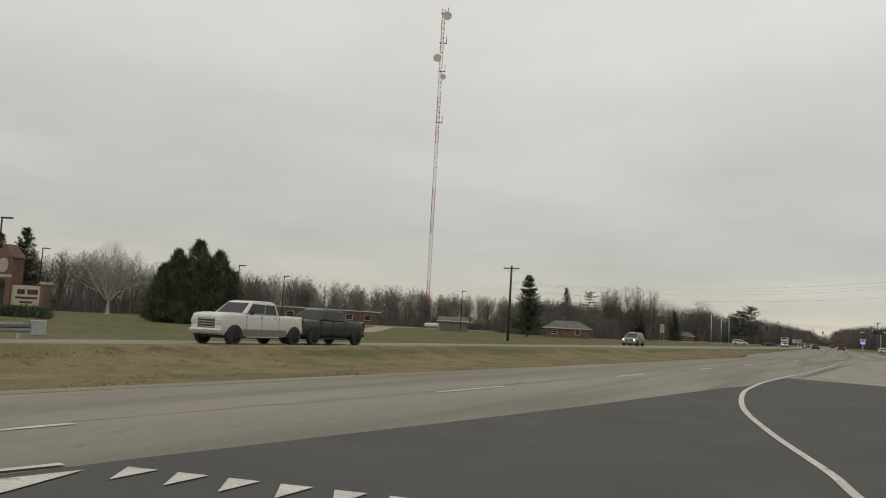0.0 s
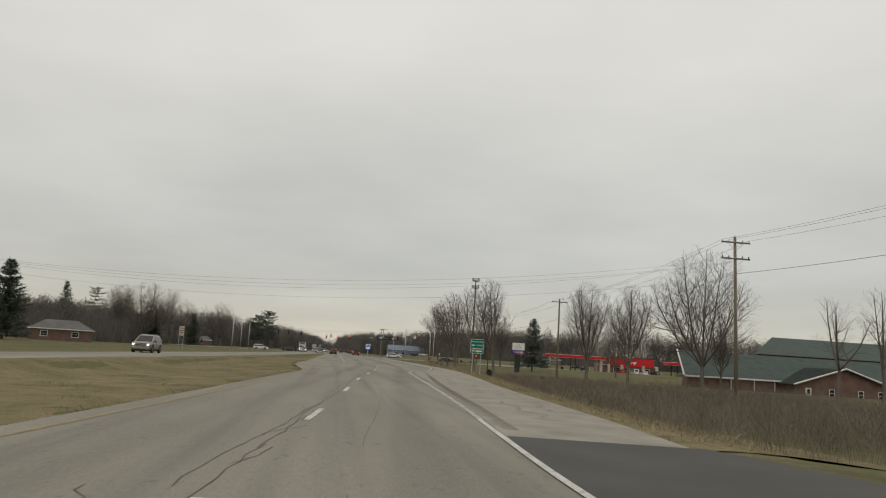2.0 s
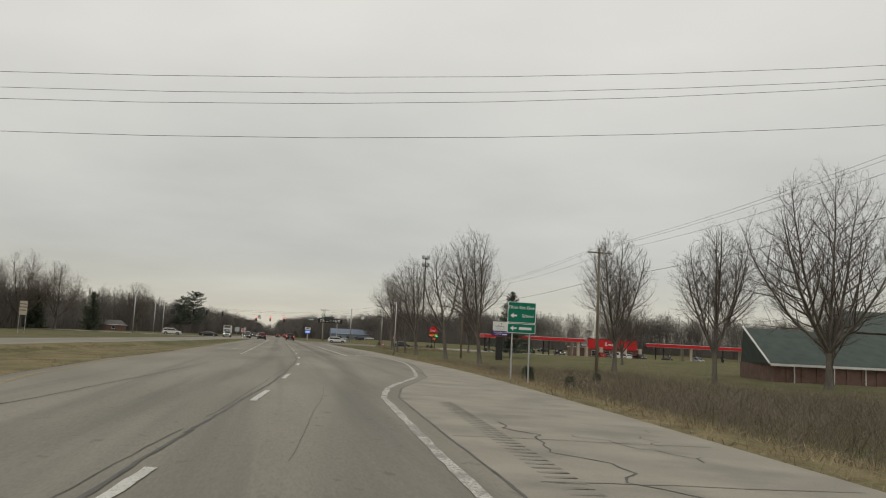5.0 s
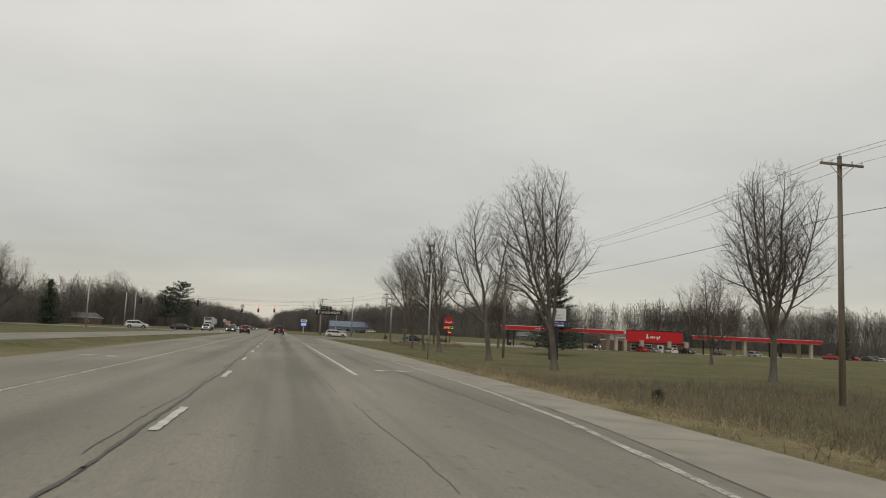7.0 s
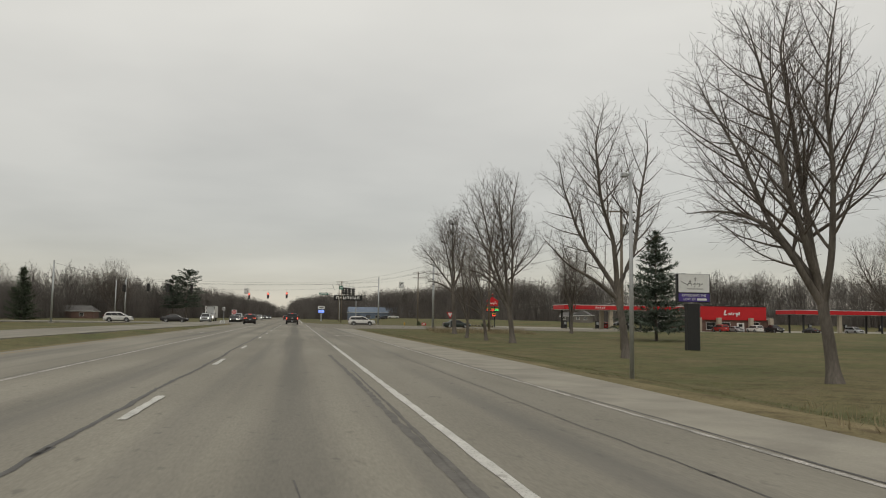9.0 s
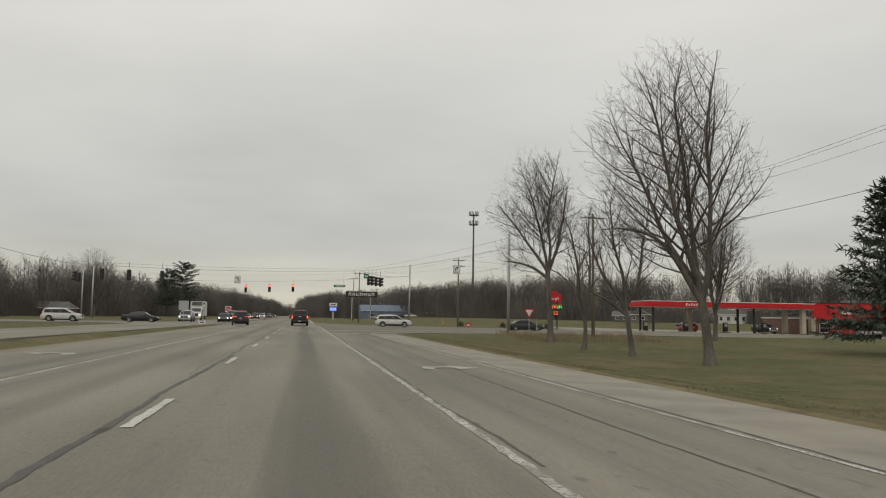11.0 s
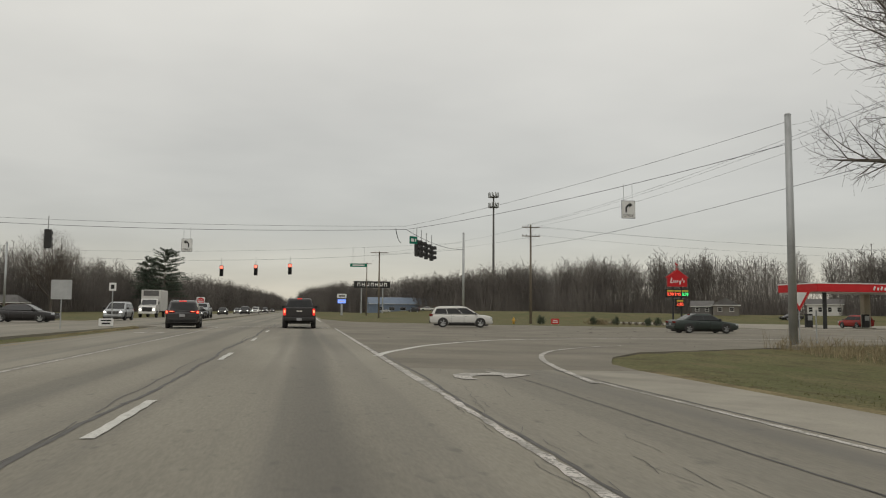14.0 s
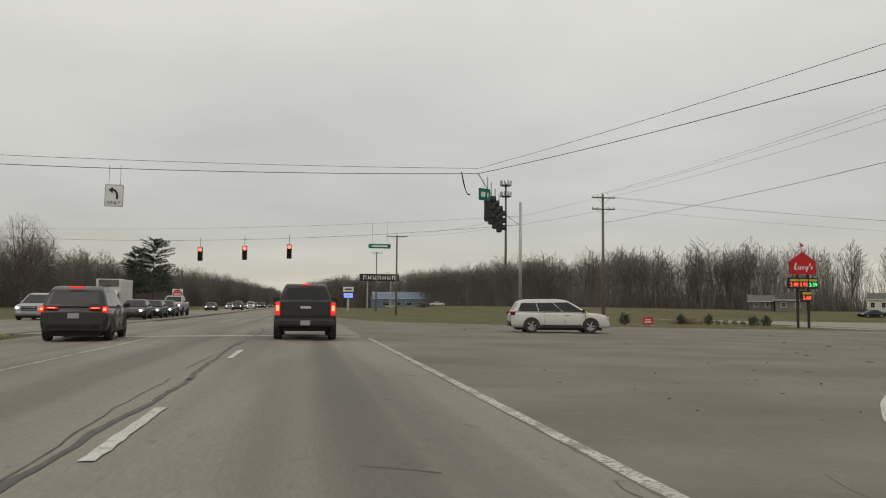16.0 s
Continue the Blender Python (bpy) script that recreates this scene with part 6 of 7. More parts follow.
def vehicle(kind, words, x, y, turn, paint, lit="", z=None, rim="rim", lower=None, name=None, L=None, H=None, W=None, group=""):
    L0, W0, H0, r, wb = dict(pickup=(5.9, 2.03, 1.95, 0.42, 3.75), big_pickup=(6.3, 2.05, 2.02, 0.44, 4.0), suv=(4.95, 1.98, 1.80, 0.39, 2.85), sedan=(5.0, 1.85, 1.45, 0.34, 2.85), wagon=(5.1, 1.98, 1.76, 0.38, 3.0))[kind]
    L, W, H = L or L0, W or W0, H or H0
    ob = thing(name or ("pickup_truck" if "pickup" in kind else "sedan" if kind == "sedan" else "suv"), words, "car" if "pickup" not in kind else "pickup", x, y, float(paved_z(x, y)) if z is None else z, turn, group)
    h2, half = L / 2, W / 2
    truck = "pickup" in kind
    z0 = r * (1.0 if truck else 0.72)
    wheels = (-wb / 2 - (0.12 if truck else 0.0), wb / 2 + (0.02 if truck else 0.05))
    if truck:
        belt, hood, bed = H * (0.67 if kind == "pickup" else 0.69), H * (0.68 if kind == "pickup" else 0.71), H * 0.69
        S = [(-h2, bed - 0.05, z0 + 0.12, 0.93), (-h2 + 0.05, bed, z0 + 0.06, 0.975), (-h2 + 0.4, bed, z0, 1.0), (-0.98, bed, z0, 1.0), (-0.95, belt, z0, 1.0), (0.9, belt, z0, 1.0), (1.5, belt + 0.02, z0, 0.995), (h2 - 0.65, hood - 0.01, z0, 0.98), (h2 - 0.22, hood - 0.06, z0 + 0.02, 0.95), (h2 - 0.06, hood - 0.10, z0 + 0.05, 0.92), (h2, hood - 0.2, z0 + 0.1, 0.88)]
        cab = [(-1.0, belt - 0.04), (-0.9, H - 0.08), (-0.66, H), (0.5, H), (0.76, H - 0.06), (1.45, belt)]
        splits = ((0.07, 0.43), (0.45, 0.93))
    elif kind == "sedan":
        belt = H * 0.64
        S = [(-h2, belt - 0.16, z0 + 0.16, 0.84), (-h2 + 0.06, belt, z0 + 0.06, 0.91), (-h2 + 0.4, belt + 0.05, z0, 0.97), (-1.3, belt + 0.04, z0, 1.0), (0.9, belt - 0.02, z0, 1.0), (1.4, belt - 0.05, z0, 0.99), (h2 - 0.7, H * 0.57, z0, 0.96), (h2 - 0.25, H * 0.51, z0, 0.90), (h2 - 0.05, H * 0.43, z0 + 0.04, 0.82), (h2, H * 0.36, z0 + 0.08, 0.78)]
        cab = [(-h2 + 0.75, belt + 0.02), (-1.05, H - 0.08), (-0.7, H), (0.2, H), (0.45, H - 0.06), (1.3, belt - 0.04)]
        splits = ((0.07, 0.49), (0.508, 0.93))
    else:
        belt = H * 0.60
        S = [(-h2, belt - 0.16, z0 + 0.16, 0.87), (-h2 + 0.06, belt - 0.02, z0 + 0.05, 0.94), (-h2 + 0.4, belt + 0.02, z0, 0.99), (-1.0, belt, z0, 1.0), (0.9, belt - 0.02, z0, 1.0), (1.45, belt - 0.02, z0, 0.99), (h2 - 0.62, H * 0.58, z0, 0.97), (h2 - 0.22, H * 0.535, z0, 0.92), (h2 - 0.05, H * 0.47, z0 + 0.03, 0.85), (h2, H * 0.40, z0 + 0.08, 0.80)]
        cab = [(-h2 + 0.10, belt + 0.0), (-h2 + 0.42, H - 0.15), (-h2 + 0.8, H - 0.025), (-0.25, H), (0.35, H - 0.065), (1.52, belt - 0.03)]
        splits = ((0.06, 0.335), (0.347, 0.655), (0.667, 0.95))
    bm = bmesh.new()
    loft(bm, [(y_, t_, b_, half * w_) for y_, t_, b_, w_ in S])
    body = part("body", bm, M[paint], ob, smooth=True)
    body.data.polygons[-1].use_smooth = body.data.polygons[-2].use_smooth = False
    for s in (-1, 1):
        for wy in wheels:
            ar = part("wheel_arch_shade", arch_mesh(r * 1.13, s), M["black"], body)
            ar.matrix_basis = pose(s * (half - 0.075) - 0.08, wy, r * 1.02)
    if lower:
        trims = [(s_ * (half - 0.012), 0.02, z0 + (0.14 if lower == "tan_paint" else 0.07), 0.05, wb - 2.3 * r, 0.34 if lower == "tan_paint" else 0.15) for s_ in (-1, 1)] + [(0, -h2 + 0.03, z0 + 0.2, W * 0.84, 0.14, 0.26)]
        if not truck:
            trims.append((0, h2 - 0.08, z0 + 0.12, W * 0.74, 0.2, 0.18))
        for spec in trims:
            bm = bmesh.new()
            box(bm, *spec, bevel=0.015)
            part("lower_trim", bm, M[lower], ob)
    if truck:
        for s in (-1, 1):
            bm = bmesh.new()
            box(bm, s * (half - 0.02), 0.2, z0 - 0.05, 0.16, 2.3, 0.06, bevel=0.015)
            part("running_board", bm, M["chrome" if kind == "big_pickup" else "black"], ob)
    bm = bmesh.new()
    box(bm, 0, 0, z0 - 0.02, W * 0.72, L * 0.86, 0.2)
    part("underbody", bm, M["black"], ob)
    # cabin: wider at the belt than at the roof
    tb, tt = half * 0.945, half - (0.31 if kind == "sedan" else 0.30 if truck else 0.27)
    bm = bmesh.new()
    zb, zt = min(p[1] for p in cab), max(p[1] for p in cab)
    wide = lambda zz: tb + (tt - tb) * (zz - zb) / (zt - zb)
    lft, rgt = [bm.verts.new((-wide(q), p, q)) for p, q in cab], [bm.verts.new((wide(q), p, q)) for p, q in cab]
    for i in range(len(cab)):
        j = (i + 1) % len(cab)
        bm.faces.new((lft[i], lft[j], rgt[j], rgt[i]))
    bm.faces.new(lft[::-1]); bm.faces.new(rgt)
    bmesh.ops.recalc_face_normals(bm, faces=bm.faces)
    bmesh.ops.bevel(bm, geom=bm.edges[:], offset=0.09, segments=3, affect="EDGES", profile=0.55)
    cabin = part("cabin", bm, M[paint], ob, smooth=True)
    c3 = lambda i, s: (s * wide(cab[i][1]), cab[i][0], cab[i][1])

    def pane(name_, quad):
        bm = bmesh.new()
        bm.faces.new([bm.verts.new(p) for p in quad])
        part(name_, bm, M["glass"], cabin)

    pane("rear_window", inset_quad((c3(0, -1), c3(0, 1), c3(1, 1), c3(1, -1)), 0.10, 0.90, 0.2 if not truck else 0.12, 0.88, 0.012))
    pane("windscreen", inset_quad((c3(5, 1), c3(5, -1), c3(4, -1), c3(4, 1)), 0.08, 0.92, 0.08, 0.90, 0.012))
    for s in (-1, 1):
        quad = [c3(0, s), c3(5, s), c3(4, s), c3(1, s)]
        if s < 0:
            quad = [quad[1], quad[0], quad[3], quad[2]]
        for a, b in splits:
            if s < 0:
                a, b = 1 - b, 1 - a
            pane("side_window", inset_quad(quad, a, b, 0.10, 0.84, 0.012))
        bm = bmesh.new()
        box(bm, s * (half + 0.09), cab[5][0] - 0.35, belt + 0.08, 0.20, 0.12, 0.17, bevel=0.03)
        part("mirror", bm, M["black"], ob)
        for dy in ((1.3, 0.28, -0.92) if truck else (1.28, 0.22, -0.82)):
            bm = bmesh.new()
            box(bm, s * (half - 0.004), dy, (belt + z0) / 2 + 0.02, 0.016, 0.014, (belt - z0) * 0.86)
            part("door_seam", bm, M["sign_black"], body)
        for dy in (0.35, -0.65):
            bm = bmesh.new()
            box(bm, s * (half + 0.008), dy, belt - 0.13, 0.025, 0.18, 0.035, bevel=0.006)
            part("door_handle", bm, M["chrome" if lower else paint], ob)
        for wy in wheels:
            wo = part("wheel", rim_mesh(r, 0.26 if truck else 0.23), M[rim], ob)
            wo.matrix_basis = pose(s * (half - 0.095), wy, r, 0, 0, 0 if s > 0 else 180)
            part("tyre", wheel_mesh(r, 0.27 if truck else 0.23), M["tyre"], wo, smooth=False)
        # lamps: a red lens with a brighter bulb behind it
        lamps = dict(truck=[(half * 0.90, -h2 + 0.045, H * 0.54, 0.16, 0.16, 0.44)], sedan=[(half - 0.35, -h2 + 0.05, H * 0.56, 0.48, 0.14, 0.15)], suv=[(half * 0.90, -h2 + 0.09, H * 0.57, 0.15, 0.24, 0.19), (half - 0.38, -h2 + 0.01, H * 0.595, 0.32, 0.10, 0.06)])["truck" if truck else "sedan" if kind == "sedan" else "suv"]
        bm = bmesh.new()
        for lx, ly, lz, sx, sy, sz in lamps:
            box(bm, s * lx, ly, lz, sx, sy, sz, bevel=0.02)
        lamp = part("tail_light", bm, M["red_glow" if "tail" in lit else "red_lens"], ob, "lit red tail light" if "tail" in lit else "")
        if "tail" in lit:
            bm = bmesh.new()
            for lx, ly, lz, sx, sy, sz in lamps:
                box(bm, s * lx, ly - 0.012, lz + (sz * 0.05), sx * 0.6, sy, sz * 0.42, bevel=0.01)
            part("bulb", bm, M["red_core"], lamp)
        bm = bmesh.new()
        zl = H * (0.5 if truck else 0.45)
        box(bm, s * (half - 0.27), h2 - (0.08 if truck else 0.13), zl, 0.34, 0.24, 0.15 if not truck else 0.24, bevel=0.03)
        part("headlight", bm, M["lens"], ob)
        if "head" in lit:
            bm = bmesh.new()
            tube(bm, (s * (half - 0.27), h2 - 0.03, zl), (s * (half - 0.27), h2 + 0.05, zl), 0.085, sides=12)
            part("headlight_lamp", bm, M["head_glow"], ob, "lit headlight lamp")
    bm = bmesh.new()
    if truck:
        box(bm, 0, cab[1][0] - 0.02, H - 0.035, 0.34, 0.04, 0.05, bevel=0.01)
    else:
        box(bm, 0, cab[1][0] - 0.0, H - 0.07, 0.44, 0.08, 0.06, bevel=0.01)
    part("brake_light", bm, M["red_glow" if "tail" in lit else "red_lens"], ob)
    bm = bmesh.new()
    box(bm, 0, h2 - 0.05, H * 0.42 + (0.1 if truck else 0), W * 0.52, 0.14, 0.30 if not truck else 0.46, bevel=0.03)
    gr = part("grille", bm, M["black"], ob)
    for k in range(4 if truck else 2):
        bm = bmesh.new()
        box(bm, 0, h2 + 0.025, H * 0.42 - (0.07 if truck else 0.06) + (0.115 if truck else 0.12) * k, W * 0.5, 0.03, 0.035, bevel=0.006)
        part("grille_bar", bm, M["chrome"], gr)
    for s, nm in ((-1, "rear_bumper"), (1, "front_bumper")):
        bm = bmesh.new()
        box(bm, 0, s * (h2 + (0.02 if truck else -0.06)), z0 + 0.17 if truck else 0.46, W * (0.95 if truck else 0.84), 0.2, 0.26, bevel=0.07)
        part(nm, bm, M["chrome" if (truck and paint != "black_paint" and s > 0) else ("black" if truck else paint)], ob)
    bm = bmesh.new()
    box(bm, 0, -h2 - (0.13 if truck else 0.01), z0 + 0.17 if truck else H * 0.46, 0.32, 0.02, 0.16)
    part("number_plate", bm, M["plate"], ob)
    if truck:
        bm = bmesh.new()
        box(bm, 0, -h2 + 0.005, bed - 0.30, W * 0.76, 0.05, 0.5, bevel=0.02)
        tg = part("tailgate", bm, M[paint], ob)
        bm = bmesh.new()
        box(bm, 0, -h2 - 0.025, bed - 0.24, 0.34, 0.02, 0.08)
        part("emblem", bm, M["chrome"], tg)
        # thin black sheet added flush over the solid bed, as a cover
        bm = bmesh.new()
        box(bm, 0, (-h2 - 0.75) / 2, bed + 0.004, W - 0.30, h2 - 1.0, 0.012)
        part("bed_cover", bm, M["black"], ob)
    else:
        bm = bmesh.new()
        for s in (-1, 1):
            tube(bm, (s * (tt - 0.05), -h2 + 0.9, H + 0.02), (s * (tt - 0.05), 0.1, H + 0.03), 0.02, sides=6)
        if kind != "sedan":
            part("roof_rail", bm, M["black"], ob)
        else:
            bm.free()
    return ob


vehicle("pickup", "black pickup truck stopped at the signal, brake lights lit", -0.66, 279.6, 0, "black_paint", "tail", rim="dark_rim")
vehicle("suv", "dark grey suv waiting in the turn lane, brake lights lit", -7.85, 278.0, 5, "grey_paint", "tail", rim="dark_rim", lower="black", H=1.74)
vehicle("wagon", "white crossover crossing the intersection", 12.4, 289.6, -98, "white_paint", rim="rim", lower="black")
vehicle("sedan", "dark green sedan on the cross street", 29.0, 280.5, -92, "green_paint", rim="rim", name="sedan")
vehicle("suv", "silver suv in the oncoming lane, headlights on", -18.2, 307.0, 180, "silver_paint", "head", group="oncoming cars")
vehicle("sedan", "dark sedan queueing to turn, headlights on", -12.9, 311.0, 183, "grey_paint", "head", group="oncoming cars")
vehicle("sedan", "black sedan queueing to turn, headlights on", -12.9, 317.6, 182, "black_paint", "head", group="oncoming cars")
vehicle("sedan", "charcoal sedan queueing to turn, headlights on", -13.0, 324.2, 182, "grey_paint", "head", group="oncoming cars")
vehicle("pickup", "silver pickup truck queueing, headlights on", -13.4, 331.8, 181, "silver_paint", "head", group="oncoming cars")
vehicle("suv", "white suv waiting on the side street", -31.5, 289.5, -88, "white_paint", group="side street cars")
vehicle("sedan", "dark sedan waiting on the side street", -22.4, 293.5, -90, "black_paint", group="side street cars")
vehicle("suv", "champagne suv on the oncoming carriageway, headlights on", -25.4, 105, 179, "champagne_paint", "head", L=4.8, H=1.75, W=1.9, z=float(left_z(105.0)))
vehicle("big_pickup", "white pickup truck with tan lower trim on the oncoming carriageway", -27.0, 32.2, 178, "white_paint", lower="tan_paint", rim="dark_rim", L=5.6, H=2.08, z=-0.05)
vehicle("pickup", "dark green pickup truck with one headlight showing", -27.3, 38.5, 178, "green_paint", "head", rim="dark_rim", L=5.5, z=-0.05)
rngc = random.Random(3)
for k, (cx, cy) in enumerate(((-17, 395), (-13.5, 408), (-17, 432), (-13.5, 447), (-17, 470), (-13.4, 500), (-16.8, 520), (-13.4, 560))):
    vehicle(rngc.choice(["sedan", "suv"]), "distant oncoming car with headlights on", cx, cy, 180, rngc.choice(["silver_paint", "grey_paint", "white_paint", "black_paint"]), "head", group="oncoming cars")
for cx, cy in ((0.0, 420), (-4.0, 470), (-0.2, 520)):
    vehicle("suv", "distant car driving away with red tail lights", cx, cy, 0, "grey_paint", "tail", group="distant cars")

# white box truck
bt = thing("box_truck", "white box truck in the oncoming lane, headlights on", "truck", -20.0, 334, 0, 180)
bm = bmesh.new(); box(bm, 0, -1.6, 2.2, 2.45, 5.2, 2.75, bevel=0.06); part("box", bm, M["white_wall"], bt)
bm = bmesh.new(); shell(bm, [(1.05, 0.55), (1.05, 2.3), (1.3, 2.42), (1.9, 2.35), (2.3, 1.65), (3.3, 1.5), (3.5, 1.2), (3.5, 0.55)], 1.05); part("cab", bm, M["white_paint"], bt)
bm = bmesh.new(); bm.faces.new([bm.verts.new(p) for p in ((0.9, 2.37, 1.68), (-0.9, 2.37, 1.68), (-0.85, 1.98, 2.28), (0.85, 1.98, 2.28))]); part("windscreen", bm, M["glass"], bt)
bm = bmesh.new(); box(bm, 0, 1.03, 3.15, 1.9, 0.03, 0.7, bevel=0.01); part("box_window", bm, M["roof_grey"], bt)
bm = bmesh.new(); box(bm, 0, 3.5, 1.05, 1.2, 0.1, 0.55, bevel=0.03); part("grille", bm, M["black"], bt)
bm = bmesh.new(); box(bm, 0, 3.55, 0.6, 2.1, 0.2, 0.25, bevel=0.04); part("bumper", bm, M["white_paint"], bt)
for s in (-1, 1):
    bm = bmesh.new(); tube(bm, (s * 0.82, 3.5, 1.0), (s * 0.82, 3.58, 1.0), 0.12, sides=12); part("headlight", bm, M["head_glow"], bt)
    bm = bmesh.new(); box(bm, s * 1.2, 2.2, 1.9, 0.12, 0.1, 0.4, bevel=0.02); part("mirror", bm, M["black"], bt)
    for wy in (2.5, -2.6):
        wo = part("wheel", rim_mesh(0.46, 0.28), M["rim"], bt); wo.matrix_basis = pose(s * 0.98, wy, 0.46, 0, 0, 0 if s > 0 else 180)
        part("tyre", wheel_mesh(0.46, 0.28), M["tyre"], wo)


# ---------------------------------------------------------------- buildings and tall things
def roof_prism(bm, x0, x1, y0, y1, z0, z1, ridge="x", hip=0.0, over=0.4):
    """A pitched roof; ridge along x or y; hip: how far the ridge ends are drawn in."""
    x0, x1, y0, y1 = x0 - over, x1 + over, y0 - over, y1 + over
    if ridge == "x":
        ym = (y0 + y1) / 2
        top = [(x0 + hip, ym, z1), (x1 - hip, ym, z1)]
        a = [bm.verts.new(p) for p in ((x0, y0, z0), (x1, y0, z0), (x1, y1, z0), (x0, y1, z0))]
        t = [bm.verts.new(p) for p in top]
        fs = [(a[0], a[1], t[1], t[0]), (a[2], a[3], t[0], t[1]), (a[1], a[2], t[1]), (a[3], a[0], t[0]), (a[3], a[2], a[1], a[0])]
    else:
        xm = (x0 + x1) / 2
        a = [bm.verts.new(p) for p in ((x0, y0, z0), (x1, y0, z0), (x1, y1, z0), (x0, y1, z0))]
        t = [bm.verts.new((xm, y0 + hip, z1)), bm.verts.new((xm, y1 - hip, z1))]
        fs = [(a[0], a[1], t[0]), (a[1], a[2], t[1], t[0]), (a[2], a[3], t[1]), (a[3], a[0], t[0], t[1]), (a[3], a[2], a[1], a[0])]
    for f in fs:
        bm.faces.new(f)
    bmesh.ops.recalc_face_normals(bm, faces=bm.faces)


def window(parent, x, y, z, w, h, frame_mat="white_trim", turn=0):
    bm = bmesh.new()
    for cx, cz, sx, sz in ((0, h / 2, w + 0.12, 0.08), (0, -h / 2, w + 0.2, 0.1), (-w / 2, 0, 0.08, h), (w / 2, 0, 0.08, h), (0, 0, w, 0.05)):
        box(bm, cx, -0.03, cz, sx, 0.08, sz)
    fr = part("window", bm, M[frame_mat], parent)
    fr.matrix_basis = pose(x, y, z, 0, 0, turn)
    bm = bmesh.new()
    box(bm, 0, 0, 0, w, 0.03, h)
    part("pane", bm, M["glass"], fr)
    return fr


def house(name, words, x, y, turn, w, d, h, roof_h, wall, roof, ridge="x", hip=0.0, windows=(), doors=(), z=None, category="house", over=0.4):
    z = gz(x, y) if z is None else z
    ob = thing(name, words, category, x, y, z, turn)
    bm = bmesh.new()
    box(bm, 0, 0, h / 2 - 0.15, w, d, h + 0.3)
    part("wall", bm, M[wall], ob)
    bm = bmesh.new()
    if roof_h:
        roof_prism(bm, -w / 2, w / 2, -d / 2, d / 2, h - 0.02, h + roof_h, ridge, hip, over)
    else:
        box(bm, 0, 0, h + 0.15, w + 0.3, d + 0.3, 0.3, bevel=0.04)
    part("roof", bm, M[roof], ob)
    trim = min(0.2, 0.07 * h)
    for cx, cy, sx, sy in ((0, -d / 2 - over, w + 2 * over, 0.1), (0, d / 2 + over, w + 2 * over, 0.1), (-w / 2 - over, 0, 0.1, d + 2 * over), (w / 2 + over, 0, 0.1, d + 2 * over)):
        bm = bmesh.new()
        box(bm, cx, cy, h - 0.06, sx, sy, trim)
        part("fascia_board", bm, M["white_trim"], ob)
    for wx, wz, ww, wh in windows:
        window(ob, wx, -d / 2 - 0.01, wz, ww, wh)
    for dx, dw, dh in doors:
        bm = bmesh.new()
        box(bm, dx, -d / 2 - 0.02, dh / 2, dw, 0.06, dh, bevel=0.01)
        dr = part("door", bm, M["white_trim"], ob)
        bm = bmesh.new()
        box(bm, dx, -d / 2 - 0.06, dh * 0.72, dw * 0.5, 0.02, dh * 0.3)
        part("pane", bm, M["glass"], dr)
    return ob


# brick church with long green roofs
ch = thing("church", "brick church with low green shingle roofs and white eaves", "church", 0, 0, 0)
bm = bmesh.new(); solid(bm, [(49.6, 146.5), (119, 146.5), (119, 164.6), (57.0, 164.6)], 3.2, Matrix.Translation((0, 0, -2.4))); bmesh.ops.recalc_face_normals(bm, faces=bm.faces); part("wall", bm, M["brick"], ch)
bm = bmesh.new(); solid(bm, [(68.2, 158), (121, 158), (121, 193.6), (91.4, 193.6)], 7.7, Matrix.Translation((0, 0, -2.4))); bmesh.ops.recalc_face_normals(bm, faces=bm.faces); part("wall", bm, M["brick"], ch)
for pts in (((48.9, 146.2, 0.75), (119, 146.2, 0.75), (119, 156.5, 5.0), (52.3, 156.5, 5.0), (57.4, 165, 0.75), (119, 165, 0.75)), ((67.4, 157.6, 5.3), (122, 157.6, 5.3), (122, 176, 9.4), (81.4, 176, 9.4), (91.8, 194, 5.3), (122, 194, 5.3))):
    bm = bmesh.new()
    v = [bm.verts.new(p) for p in pts]
    for q in ((0, 1, 2, 3), (3, 2, 5, 4), (0, 3, 4), (0, 4, 5, 1)):
        bm.faces.new([v[k] for k in q])
    bmesh.ops.recalc_face_normals(bm, faces=bm.faces)
    part("roof", bm, M["roof_green"], ch)
bm = bmesh.new(); box(bm, 84, 146.15, 0.72, 70, 0.12, 0.26); part("fascia", bm, M["white_trim"], ch)
for px in (52, 57, 61, 64.6):
    bm = bmesh.new(); box(bm, px, 146.3, -0.8, 0.09, 0.09, 3.0); part("downpipe", bm, M["white_trim"], ch)
bm = bmesh.new(); a_, b_ = Vector((48.9, 146.2, 0.85)), Vector((52.2, 156.4, 5.1))
tube(bm, a_, b_, 0.13, sides=4); part("verge_board", bm, M["white_trim"], ch)
for k in range(7):
    bm = bmesh.new(); box(bm, 51.2 + 1.9 * k, 146.44, -0.75, 0.25, 0.1, 2.9); part("pier", bm, M["brick"], ch)
bm = bmesh.new()
v = [bm.verts.new(p) for p in ((65.4, 141.6, -2.4), (81.8, 141.6, -2.4), (81.8, 141.6, 0.6), (73.6, 141.6, 3.1), (65.4, 141.6, 0.6))]
f_ = bm.faces.new(v); r_ = bmesh.ops.extrude_face_region(bm, geom=[f_]); bmesh.ops.translate(bm, vec=(0, 7, 0), verts=[g for g in r_["geom"] if isinstance(g, bmesh.types.BMVert)])
bmesh.ops.recalc_face_normals(bm, faces=bm.faces); part("gable_wall", bm, M["brick"], ch)
bm = bmesh.new()
